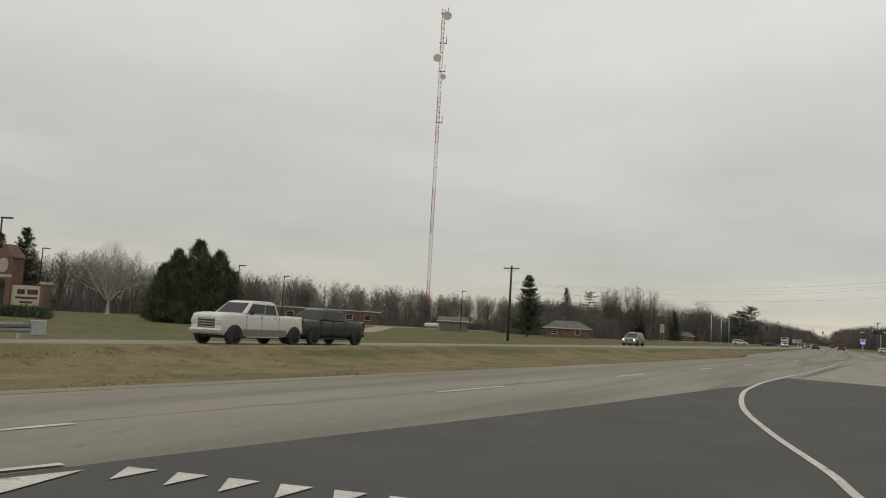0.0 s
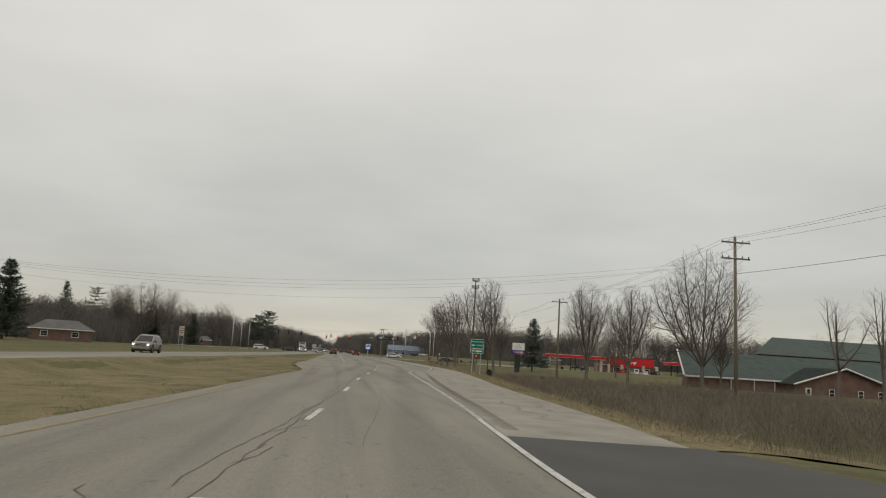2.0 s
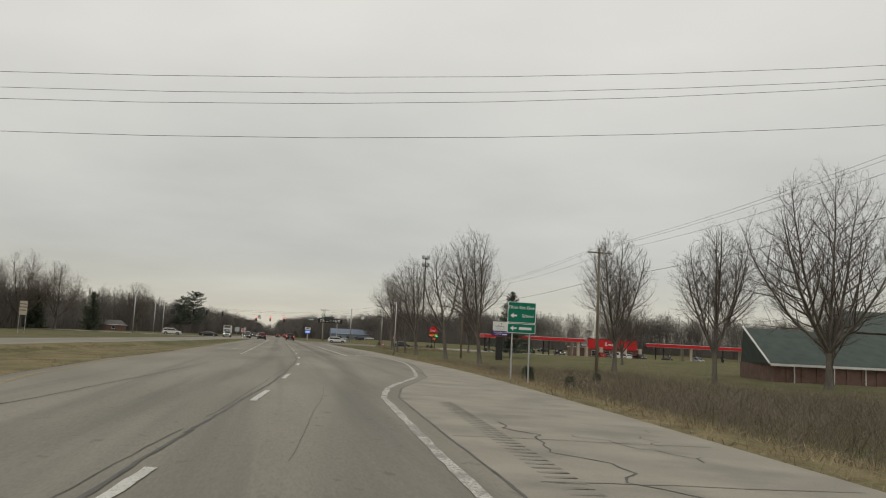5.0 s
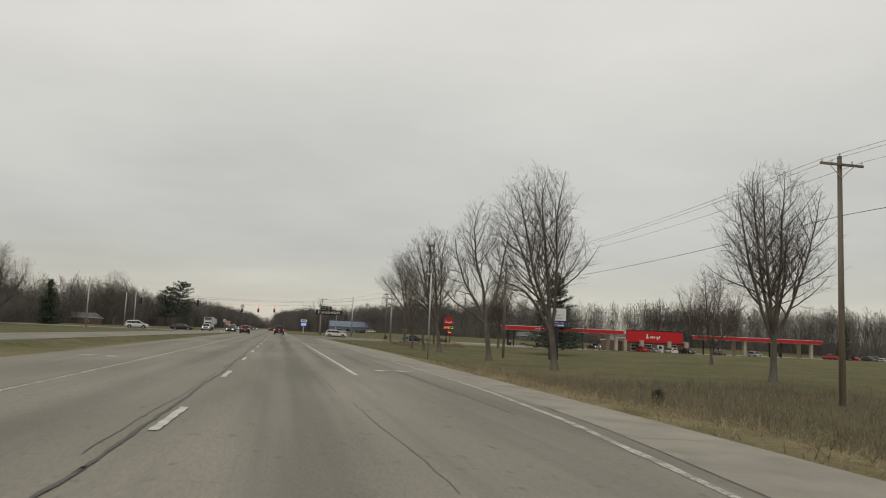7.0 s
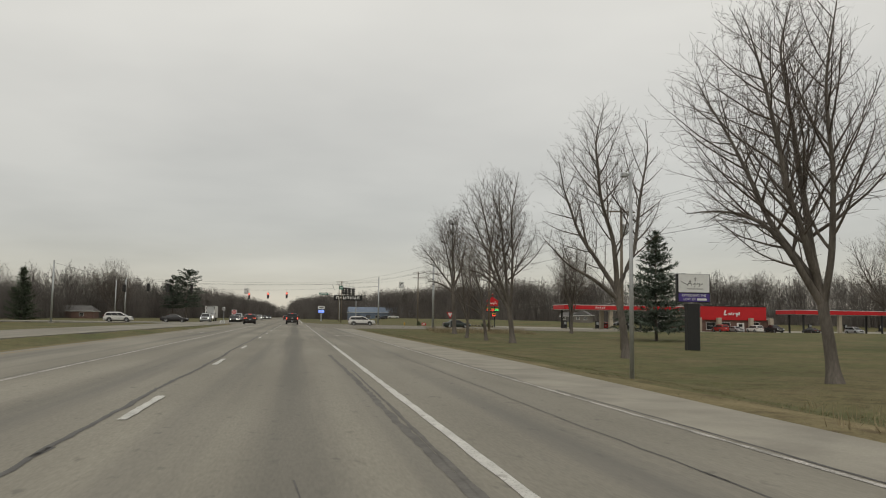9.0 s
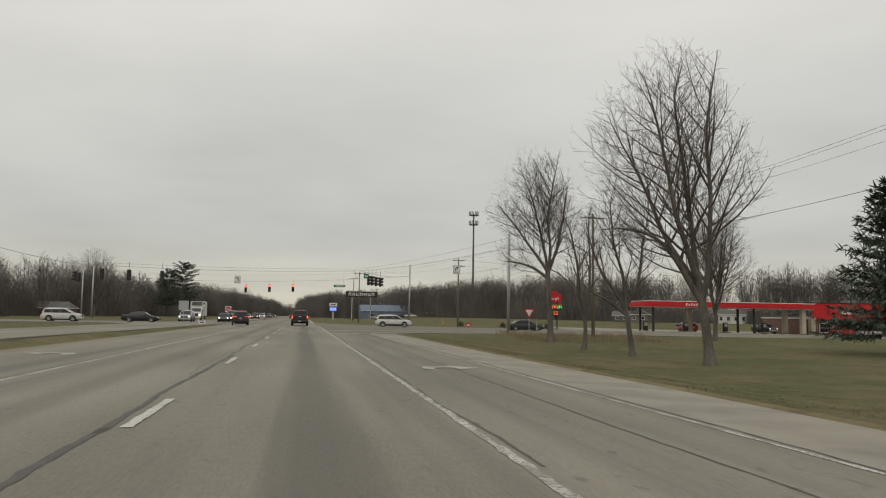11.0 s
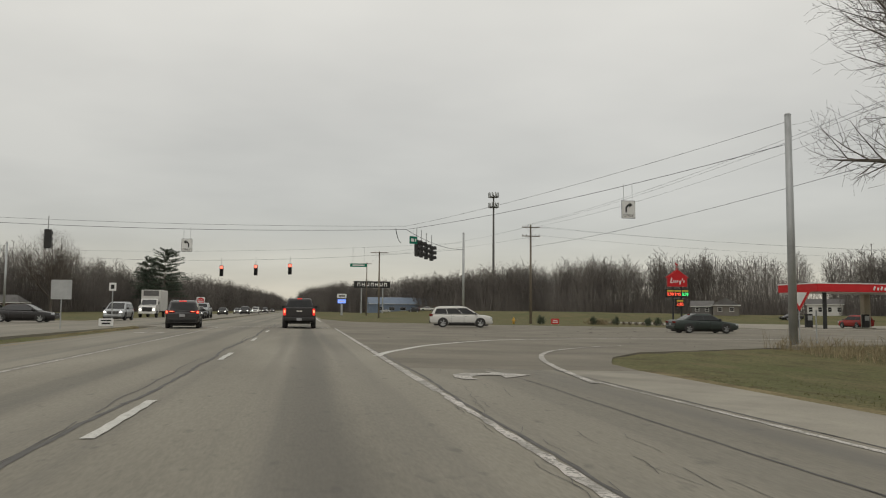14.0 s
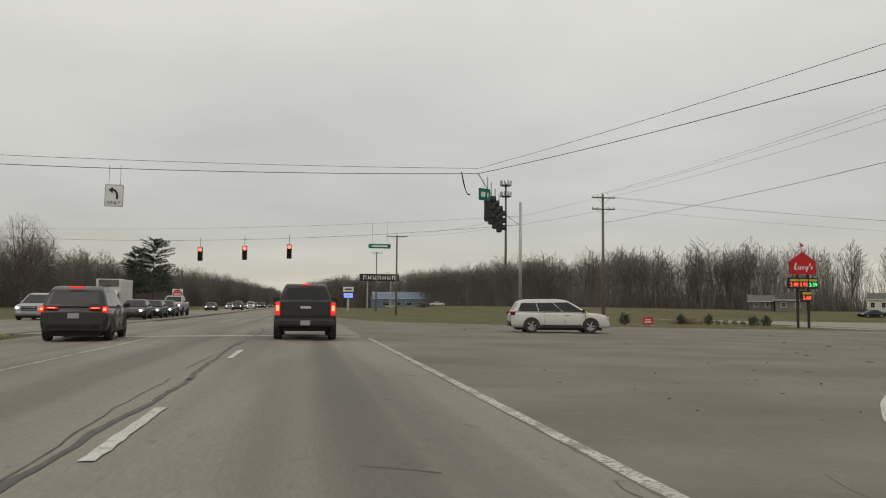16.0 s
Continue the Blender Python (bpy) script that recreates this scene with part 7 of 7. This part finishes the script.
for xa, xb in ((64.6, 73.6), (73.6, 82.6)):
    za, zb = (0.42, 3.3) if xa < 70 else (3.3, 0.42)
    q = [bm.verts.new(p) for p in ((xa, 140.9, za), (xb, 140.9, zb), (xb, 152, zb), (xa, 152, za))]
    bm.faces.new(q)
bmesh.ops.solidify(bm, geom=bm.faces[:], thickness=0.16); part("gable_roof", bm, M["roof_green"], ch)
for xa, xb, za, zb in ((64.6, 73.6, 0.42, 3.3), (73.6, 82.6, 3.3, 0.42)):
    bm = bmesh.new(); tube(bm, (xa, 140.85, za), (xb, 140.85, zb), 0.14, sides=4); part("verge_board", bm, M["white_trim"], ch)
bm = bmesh.new(); box(bm, 67.5, 141.55, -1.05, 1.0, 0.08, 2.05, bevel=0.01); dr = part("door", bm, M["white_trim"], ch)
bm = bmesh.new(); box(bm, 67.5, 141.49, -0.6, 0.5, 0.03, 0.75); part("pane", bm, M["glass"], dr)
for wx in (71.5, 76.5, 80):
    window(ch, wx, 141.55, -0.7, 0.9, 1.2)

# filling station: store, two canopies, pumps
gs_z = float(cross_z(105.0)) - 0.05
lot = flat("lot", [(50, 304.6), (200, 303.8), (205, 360), (50, 360)], lambda x, y: float(cross_z(x)) + 0.0, M["shoulder"], "pale concrete forecourt of the filling station", "pavement")
store = house("store", "brick filling station store with a red fascia", 106, 324, 0, 20, 15, 3.4, 0, "brick", "roof_grey", windows=((-6, 1.5, 2.4, 1.8), (-2, 1.5, 2.4, 1.8), (6, 1.5, 2.4, 1.8)), doors=((2, 2.0, 2.3),), category="shop", z=gs_z, over=0.1)
bm = bmesh.new(); box(bm, 0, -7.7, 4.6, 17.6, 0.5, 3.3, bevel=0.04); fas = part("fascia", bm, M["red_fascia"], store)
for px in (-9.6, -4.4, 4.2, 9.6):
    bm = bmesh.new(); box(bm, px, -8.6, 1.7, 0.95, 0.95, 3.6, bevel=0.04); part("pillar", bm, M["brick_pale"], store, "pale stone pillar")
bm = bmesh.new(); box(bm, 0, -7.7, 6.32, 17.9, 0.6, 0.16); part("coping", bm, M["sign_black"], fas)
bm = bmesh.new()
for k, (ax, az, bx, bz) in enumerate(((-2.3, 0.6, -2.6, -0.5), (-2.6, -0.5, -1.9, -0.4), (-1.5, 0, -1.2, -0.5), (-1.2, 0, -1.1, -0.5), (-0.6, 0.1, -0.9, -0.5), (0, 0, -0.3, -0.5), (0.5, 0, 0.7, -0.5), (1.0, 0, 0.7, -0.9), (1.5, 0.2, 1.3, -0.5))):
    tube(bm, (ax, -7.98, 4.7 + az), (bx, -7.98, 4.7 + bz), 0.17, sides=5)
part("script_mark", bm, M["sign_white"], fas)


def canopy(x0, x1, y0, y1, words, posts, mark=None):
    ob = thing("fuel_canopy", words, "canopy", (x0 + x1) / 2, (y0 + y1) / 2, gs_z + (0.35 if x1 < 100 else 0))
    w, d = x1 - x0, y1 - y0
    bm = bmesh.new(); box(bm, 0, 0, 5.1, w, d, 1.0, bevel=0.04); part("fascia", bm, M["red_fascia"], ob)
    bm = bmesh.new(); box(bm, 0, 0, 5.62, w + 0.1, d + 0.1, 0.1); part("coping", bm, M["sign_white"], ob)
    bm = bmesh.new(); box(bm, 0, 0, 4.57, w - 0.3, d - 0.3, 0.08); part("soffit", bm, M["white_wall"], ob)
    for k, px in enumerate(posts):
        wide, mt = ((0.36, "sign_black"), (0.85, "brick_pale"))[k % 2]
        for py in (-d / 2 + 1.2, d / 2 - 1.2):
            bm = bmesh.new(); box(bm, px, py, 2.27, wide, wide, 4.55, bevel=0.02); part("column", bm, M[mt], ob, "pale stone column" if k % 2 else "")
    if mark:
        bm = bmesh.new()
        for k in range(5):
            tube(bm, (mark + k * 0.5, -d / 2 - 0.03, 5.3 - 0.15 * (k % 2)), (mark + k * 0.5 - 0.15, -d / 2 - 0.03, 4.85), 0.11, sides=5)
        part("script_mark", bm, M["sign_white"], ob)
    return ob


canopy(60.5, 94, 311, 319, "long red and white fuel canopy on dark columns", (-15, -5, 5, 15), -9)
canopy(120, 158, 312, 320, "red and white fuel canopy on dark columns", (-16, -6, 6, 16))


def fuel_pump(x, y):
    ob = thing("fuel_pump", "dark fuel pump with a pale face on an island", "fuel pump", x, y, gs_z + 0.4, 0, "fuel pumps")
    bm = bmesh.new(); box(bm, 0, 0, 0.08, 1.2, 2.4, 0.2, bevel=0.04); part("island", bm, M["shoulder"], ob)
    bm = bmesh.new(); box(bm, 0, 0, 1.0, 0.8, 0.55, 1.7, bevel=0.04); part("cabinet", bm, M["sign_black"], ob)
    bm = bmesh.new(); box(bm, 0, -0.29, 1.35, 0.6, 0.03, 0.6); part("face", bm, M["galv"], ob)
    for s in (-1, 1):
        bm = bmesh.new(); tube(bm, (s * 0.45, 0, 1.6), (s * 0.5, -0.1, 0.5), 0.03, sides=6); part("hose", bm, M["black"], ob)


for px in (62, 70, 78, 86, 126, 136, 146):
    fuel_pump(px, 315)
for k, (cx, cy, kd, pt) in enumerate(((100, 312, "suv", "red_paint"), (104, 312, "sedan", "silver_paint"), (109, 312, "suv", "white_paint"), (114, 312, "pickup", "black_paint"), (74, 322, "suv", "red_paint"), (88, 318, "pickup", "grey_paint"), (122, 309, "sedan", "grey_paint"), (133, 308, "suv", "silver_paint"))):
    vehicle(kd, "parked car at the filling station", cx, cy, 180 if k % 2 else 0, pt, "head" if k in (2, 5) else "", z=float(cross_z(cx)), group="cars at the filling station")
rngc = random.Random(9)
for k in range(16):
    vehicle(rngc.choice(["sedan", "suv", "pickup"]), "parked car in the far lot", 164 + 4.0 * (k % 8), 300 + 16 * (k // 8), rngc.choice([0, 180]), rngc.choice(["silver_paint", "white_paint", "grey_paint", "red_paint", "black_paint"]), z=float(cross_z(170)), group="cars in the far lot")

# price sign on two posts
ps = thing("price_sign", "red barn-shaped price sign with lit prices on dark posts", "sign", 44.6, 315.4, gz(44.6, 315.4))
pz = -gz(44.6, 315.4)
for s in (-0.55, 0.55):
    bm = bmesh.new(); box(bm, s, 0.1, (pz + 4.4) / 2, 0.17, 0.17, pz + 4.4); part("post", bm, M["sign_black"], ps)
bm = bmesh.new(); solid(bm, [(-1.25, 4.35), (1.25, 4.35), (1.25, 5.45), (1.42, 5.45), (0, 6.35), (-1.42, 5.45), (-1.25, 5.45)], 0.35, Matrix.Translation((0, 0.25, pz)) @ UP); bmesh.ops.recalc_face_normals(bm, faces=bm.faces)
part("board", bm, M["red_fascia"], ps)
bm = bmesh.new()
for s in (-1, 1):
    tube(bm, (s * 1.5, 0.05, pz + 5.42), (0, 0.05, pz + 6.42), 0.06, sides=5)
part("gable_trim", bm, M["sign_red"], ps)
bm = bmesh.new()
for ax, az, bx, bz in ((-0.75, 5.4, -0.95, 4.85), (-0.95, 4.85, -0.7, 4.8), (-0.55, 5.1, -0.5, 4.8), (-0.3, 5.1, -0.35, 4.8), (-0.05, 5.1, -0.1, 4.8), (0.15, 5.1, 0.25, 4.85), (0.45, 5.1, 0.25, 4.62), (0.65, 5.35, 0.62, 5.15), (0.85, 5.1, 0.78, 4.82)):
    tube(bm, (ax, -0.12, pz + az), (bx, -0.12, pz + bz), 0.06, sides=5)
part("script_mark", bm, M["sign_white"], ps)
bm = bmesh.new(); box(bm, 0.02, 0.1, pz + 3.55, 3.0, 0.3, 1.0, bevel=0.02); cabn = part("price_cabinet", bm, M["sign_black"], ps)
bm = bmesh.new(); box(bm, 0.3, 0.1, pz + 2.35, 1.0, 0.3, 1.0, bevel=0.02); part("price_cabinet", bm, M["sign_black"], ps)
for px, pzz, txt, mt in ((-0.95, 3.4, "2.90", "led_red"), (0.02, 3.4, "2.95", "led_red"), (0.98, 3.4, "3.59", "led_green"), (0.3, 2.2, "2.60", "led_red")):
    lettering("price", txt, 0.50, M[mt], pose(px, -0.062, pz + pzz, 90), ps)
    bm = bmesh.new(); box(bm, px, -0.06, pz + pzz + 0.42, 0.86, 0.02, 0.2); part("grade_strip", bm, M["led_yellow"], ps)
bm = bmesh.new(); tube(bm, (0, 0.1, pz + 6.3), (0, 0.1, pz + 6.95), 0.02, sides=6); box(bm, 0, 0.1, pz + 6.55, 0.5, 0.03, 0.04); box(bm, 0.02, 0.1, pz + 7.05, 0.3, 0.03, 0.22); box(bm, -0.14, 0.1, pz + 7.2, 0.12, 0.03, 0.22)
part("weathervane", bm, M["sign_red"], ps)

# big store sign, digital sign and shops down the road
ms = thing("store_sign", "long dark sign with pale letter shapes on posts", "sign", 24.6, 520, 0)
bm = bmesh.new(); box(bm, 0, 0, 10.7, 13.6, 0.5, 2.5, bevel=0.04); part("board", bm, M["sign_black"], ms)
for k in range(7):
    bars("bar", [(-5.0 + 1.66 * k - 0.42, 10.7, 0.24, 1.35), (-5.0 + 1.66 * k + 0.42, 10.7, 0.24, 1.35), (-5.0 + 1.66 * k, 10.7 + (0.5, 0.0, -0.4)[k % 3], 0.6, 0.3)], M["sign_white"], ms, -0.27)
for s in (-4, 4):
    bm = bmesh.new(); tube(bm, (s, 0.2, 0), (s, 0.2, 9.5), 0.25, sides=10); part("post", bm, M["galv"], ms)
ds = thing("digital_sign", "white pole sign with a lit blue screen", "sign", 9.2, 431, gz(9.2, 431))
bm = bmesh.new(); box(bm, 0, 0, 5.0, 2.4, 0.4, 1.1, bevel=0.03); part("cabinet", bm, M["sign_white"], ds)
bm = bmesh.new(); box(bm, 0, 0, 3.6, 2.4, 0.4, 1.3, bevel=0.03); part("cabinet", bm, M["sign_black"], ds)
bm = bmesh.new(); box(bm, 0, -0.21, 3.6, 2.1, 0.02, 1.0); part("screen", bm, M["screen_blue"], ds)
bars("bar", [(0, 3.6, 1.4, 0.35)], M["sign_white"], ds, -0.23)
bars("bar", [(0, 5.0, 1.6, 0.4)], M["roof_grey"], ds, -0.21)
bm = bmesh.new(); box(bm, 0, 0.05, 1.6, 0.5, 0.3, 3.4); part("post", bm, M["galv"], ds)
house("shop", "low blue-roofed metal shop building", 52, 655, 0, 36, 18, 4.6, 3.6, "blue_wall", "blue_wall", windows=((-12, 2, 3, 1.6), (-6, 2, 3, 1.6), (0, 2, 3, 1.6), (6, 2, 3, 1.6)), category="shop", z=0)
house("shop", "low blue-grey metal building", 78, 668, 0, 24, 16, 4.4, 4.5, "blue_wall", "blue_wall", windows=((-6, 2, 2, 1.4), (2, 2, 2, 1.4)), category="shop", z=0)
house("house", "white sided house with dark windows", 77, 616, 0, 17, 10, 4.0, 2.2, "white_wall", "roof_grey", windows=((-5, 1.8, 1.6, 1.6), (-1, 1.8, 1.6, 1.6), (4, 1.8, 1.6, 1.6)), z=0)
house("house", "tan bungalow with a grey gable roof", 97.5, 396.5, -30, 5.6, 7, 2.3, 1.7, "tan_wall", "roof_grey", ridge="y", windows=((-1.3, 1.3, 0.9, 0.9), (1.3, 1.3, 0.9, 0.9)))
house("house", "low grey wing of a bungalow with a porch", 93.7, 400.5, -30, 4.6, 6, 1.9, 1.3, "roof_grey", "roof_grey", windows=((-1.1, 1.1, 0.8, 0.8), (1.1, 1.1, 0.8, 0.8)))
house("house", "white sided house by the drive with dark windows", 145.0, 426, -38, 9, 7, 3.2, 1.6, "white_wall", "roof_grey", windows=((-3.6, 1.7, 1.0, 1.3), (-1.2, 1.7, 1.0, 1.3), (1.2, 1.7, 1.0, 1.3), (3.6, 1.7, 1.0, 1.3)))
for k, (cx, cy, kd, pt) in enumerate(((46, 560, "suv", "grey_paint"), (52, 562, "pickup", "white_paint"), (42, 640, "sedan", "white_paint"), (60, 640, "sedan", "red_paint"), (104, 381, "sedan", "grey_paint"))):
    vehicle(kd, "parked car near the far buildings", cx, cy, 90, pt, z=gz(cx, cy), group="far parked cars")
for nm, outl, words in (("drive_far", [(60, 352), (60, 345), (230, 335), (230, 342)], "pale concrete drive beyond the lawn"), ("drive_near", [(46, 321), (46, 309.5), (58, 306), (60, 330)], "pale concrete driveway")):
    flat(nm, outl, lambda x, y: float(ground_z(x, y)) + 0.06, M["shoulder"], words, "pavement")

# left side: college gateway, lamps, low brick building, shed, ranch house, mast
gw = thing("gateway_sign", "brick and limestone gateway sign wall with an arched tower", "sign", -73.0, 53.5, gz(-73.0, 53.5), 8)
gw.scale = (0.88, 0.88, 0.97)
bm = bmesh.new(); box(bm, -3.6, 0.2, 3.0, 2.6, 1.6, 6.0); part("tower", bm, M["brick"], gw)
bm = bmesh.new(); solid(bm, [(-5.1, 6.0), (-2.1, 6.0), (-3.6, 7.4)], 1.7, Matrix.Translation((0, 1.05, 0)) @ UP); bmesh.ops.recalc_face_normals(bm, faces=bm.faces); part("gable", bm, M["brick"], gw)
bm = bmesh.new(); tube(bm, (-3.6, -0.66, 5.2), (-3.6, -0.60, 5.2), 0.75, sides=20); part("medallion", bm, M["brick_pale"], gw)
bm = bmesh.new(); box(bm, -3.6, -0.6, 4.1, 2.7, 0.1, 0.28); part("band", bm, M["brick_pale"], gw)
bm = bmesh.new(); box(bm, -3.6, -0.61, 1.8, 1.0, 0.08, 3.0); tube(bm, (-3.6, -0.65, 3.3), (-3.6, -0.57, 3.3), 0.5, sides=16); part("arch", bm, M["sign_black"], gw)
bm = bmesh.new(); box(bm, -0.2, 0, 1.75, 4.4, 0.7, 2.9, bevel=0.03); part("wall", bm, M["brick_pale"], gw)
bm = bmesh.new(); box(bm, 2.2, 0, 1.7, 0.6, 0.9, 3.4); part("pier", bm, M["brick"], gw)
bm = bmesh.new(); box(bm, 2.2, 0, 3.5, 0.8, 1.1, 0.25); part("cap", bm, M["brick_pale"], gw)
bars("bar", [(-0.9, 2.55, 1.1, 0.5), (0.75, 2.55, 1.5, 0.5), (-0.1, 1.95, 3.2, 0.22), (-0.1, 1.5, 1.8, 0.2)], M["dark_wood"], gw, -0.36)
hd = thing("hedge", "low clipped dark hedge before the sign wall", "hedge", -72.5, 52.7, gz(-72.5, 52.7), 8)
rngb = np.random.default_rng(5); n = 2600
p = np.c_[rngb.uniform(-5, 3.4, n), rngb.uniform(-0.6, 0.6, n), rngb.uniform(0.05, 1.0, n)]; w = rngb.normal(0, 0.12, (n, 3)) + np.array([0, 0, 0.12]); s = rngb.normal(0, 0.05, (n, 3))
arrays("foliage", np.stack([p - s, p + s, p + w + s * 0.3, p + w - s * 0.3], 1).reshape(-1, 3), np.arange(4 * n).reshape(-1, 4), M["needles"], hd)
gr_ = thing("guardrail", "weathered galvanised guardrail with a flared end", "guardrail", -30.6, 16.5, gz(-30.6, 16.5), 0)
bm = bmesh.new(); prof = [(0.0, 0.36), (0.07, 0.44), (0.0, 0.54), (0.0, 0.58), (0.07, 0.68), (0.0, 0.76)]
rows_ = [[bm.verts.new((px, yy, pz_)) for px, pz_ in prof] for yy in (-22, -10, 0, 6.9)]
for r0, r1 in zip(rows_[:-1], rows_[1:]):
    for i in range(len(prof) - 1):
        bm.faces.new((r0[i], r0[i + 1], r1[i + 1], r1[i]))
bmesh.ops.solidify(bm, geom=bm.faces[:], thickness=0.006); part("rail", bm, M["galv"], gr_)
bm = bmesh.new(); box(bm, 0.02, 7.2, 0.56, 0.12, 0.7, 0.62, bevel=0.03); part("end_piece", bm, M["galv"], gr_)
for k in range(12):
    bm = bmesh.new(); box(bm, -0.12, 6.5 - 2.3 * k, 0.36, 0.14, 0.12, 0.85); part("post", bm, M["galv"], gr_)


def yard_lamp(x, y, h, turn=0):
    ob = thing("yard_lamp", "tall dark lamp post with a flat head", "lamp post", x, y, gz(x, y), turn, "yard lamps")
    bm = bmesh.new(); tube(bm, (0, 0, 0), (0, 0, h), 0.11, 0.07, 8); part("pole", bm, M["dark_wood"], ob)
    bm = bmesh.new(); box(bm, 0.5, 0, h, 1.1, 0.4, 0.14, bevel=0.03); part("lamp_head", bm, M["black"], ob)


mast_x, mast_y = -142.0, 268.2
tw = thing("radio_mast", "tall red and white lattice radio mast with dish antennas", "tower", mast_x, mast_y, 0, 30)
for k in range(7):
    z0_, z1_ = k * 18.0, k * 18.0 + 18.0
    mt = M["tower_red" if k % 2 == 0 else "tower_white"]
    bm = bmesh.new()
    legs = [(0.75 * math.cos(a), 0.75 * math.sin(a)) for a in (0, 2.0944, 4.1888)]
    for lx, ly in legs:
        tube(bm, (lx, ly, z0_), (lx, ly, z1_), 0.09, sides=5)
    nseg = 9
    for i in range(nseg):
        za, zb = z0_ + 18 * i / nseg, z0_ + 18 * (i + 1) / nseg
        for j in range(3):
            a, b = legs[j], legs[(j + 1) % 3]
            tube(bm, (*a, za), (*b, zb), 0.05, sides=4); tube(bm, (*a, za), (*b, za), 0.05, sides=4)
    part("lattice_section", bm, mt, tw)
for zz, side, r_ in ((122.8, 1.6, 1.8), (105.4, -1.4, 1.6), (98.0, 1.2, 1.2)):
    bm = bmesh.new(); tube(bm, (side, -1.2, zz), (side, -0.4, zz), r_, r_ * 0.8, 16); part("dish", bm, M["tower_white"], tw)
for zz in (80, 112, 124, 100.5):
    bm = bmesh.new(); box(bm, 0.6, 0, zz, 3.0, 0.25, 0.25); box(bm, 1.9, 0, zz + 1.2, 0.2, 0.2, 3.0); part("antenna_arm", bm, M["wire"], tw)
ct = thing("cell_tower", "slender grey cell tower with antenna panels", "tower", 97.3, 626.8, 0)
bm = bmesh.new(); tube(bm, (0, 0, 0), (0, 0, 62.5), 0.75, 0.4, 10); part("pole", bm, M["roof_grey"], ct)
for zz in (61.5, 56.0):
    bm = bmesh.new(); tube(bm, (0, 0, zz - 0.3), (0, 0, zz + 0.2), 2.4, 2.4, 10); pl = part("platform", bm, M["roof_grey"], ct)
    for k in range(9):
        a = 2 * math.pi * k / 9
        bm = bmesh.new(); box(bm, 2.6 * math.cos(a), 2.6 * math.sin(a), zz + 1.0, 0.5, 0.5, 2.6); part("antenna_panel", bm, M["galv"], pl)
for lx, ly, lh in ((-72.5, 49.5, 9.3), (-104, 77, 9.2), (-85, 97, 9.0), (-95, 121, 9.0), (-80, 168, 9.5), (-152, 220, 9)):
    yard_lamp(lx, ly, lh, 20)
house("college_building", "long low red brick building with pale awnings", -150, 190, 62, 60, 14, 4.2, 0, "brick", "roof_grey", windows=tuple((-26 + 6.5 * k, 2.2, 2.4, 1.4) for k in range(9)), category="building")
house("ranch_house", "low brick ranch house with a grey hipped roof", -61.5, 190, 20, 11, 8, 2.3, 1.8, "brick", "roof_grey", hip=3, windows=((-3, 1.3, 1.2, 1.0), (2.5, 1.3, 1.2, 1.0)))
house("shed", "small pale grey shed", -84, 172, 30, 6.5, 5, 2.4, 1.0, "tan_wall", "roof_grey")
tk = thing("gas_tank", "white horizontal gas tank on legs", "tank", -96, 186, gz(-96, 186), 25)
bm = bmesh.new(); tube(bm, (-2.2, 0, 1.0), (2.2, 0, 1.0), 0.6, sides=16); bmesh.ops.create_uvsphere(bm, u_segments=12, v_segments=8, radius=0.6, matrix=Matrix.Translation((-2.2, 0, 1.0))); bmesh.ops.create_uvsphere(bm, u_segments=12, v_segments=8, radius=0.6, matrix=Matrix.Translation((2.2, 0, 1.0))); part("vessel", bm, M["white_wall"], tk, smooth=True)
for s in (-1.5, 1.5):
    bm = bmesh.new(); box(bm, s, 0, 0.25, 0.3, 0.8, 0.6); part("leg", bm, M["shoulder"], tk)
for k, (hx, hy, tn) in enumerate(((-85, 386, 8), (-78, 442, 0))):
    house("house", "low ranch house with a brown roof behind trees", hx, hy, tn, 14, 8, 2.6, 2.0, "brick" if k % 2 else "tan_wall", "roof_grey", hip=2, windows=((-4, 1.4, 1.4, 1.1), (3, 1.4, 1.4, 1.1)))
for nm, outl in (("drive_left", [(-62, 100), (-66, 100), (-104, 170), (-112, 250), (-106, 250), (-99, 170)]), ("drive_lawn", [(-72, 90), (-75, 90), (-122, 176), (-130, 250), (-126, 250), (-118, 176)])):
    flat(nm, outl, lambda x, y: float(ground_z(x, y)) + 0.05, M["shoulder"], "pale concrete drive across the lawn", "pavement")
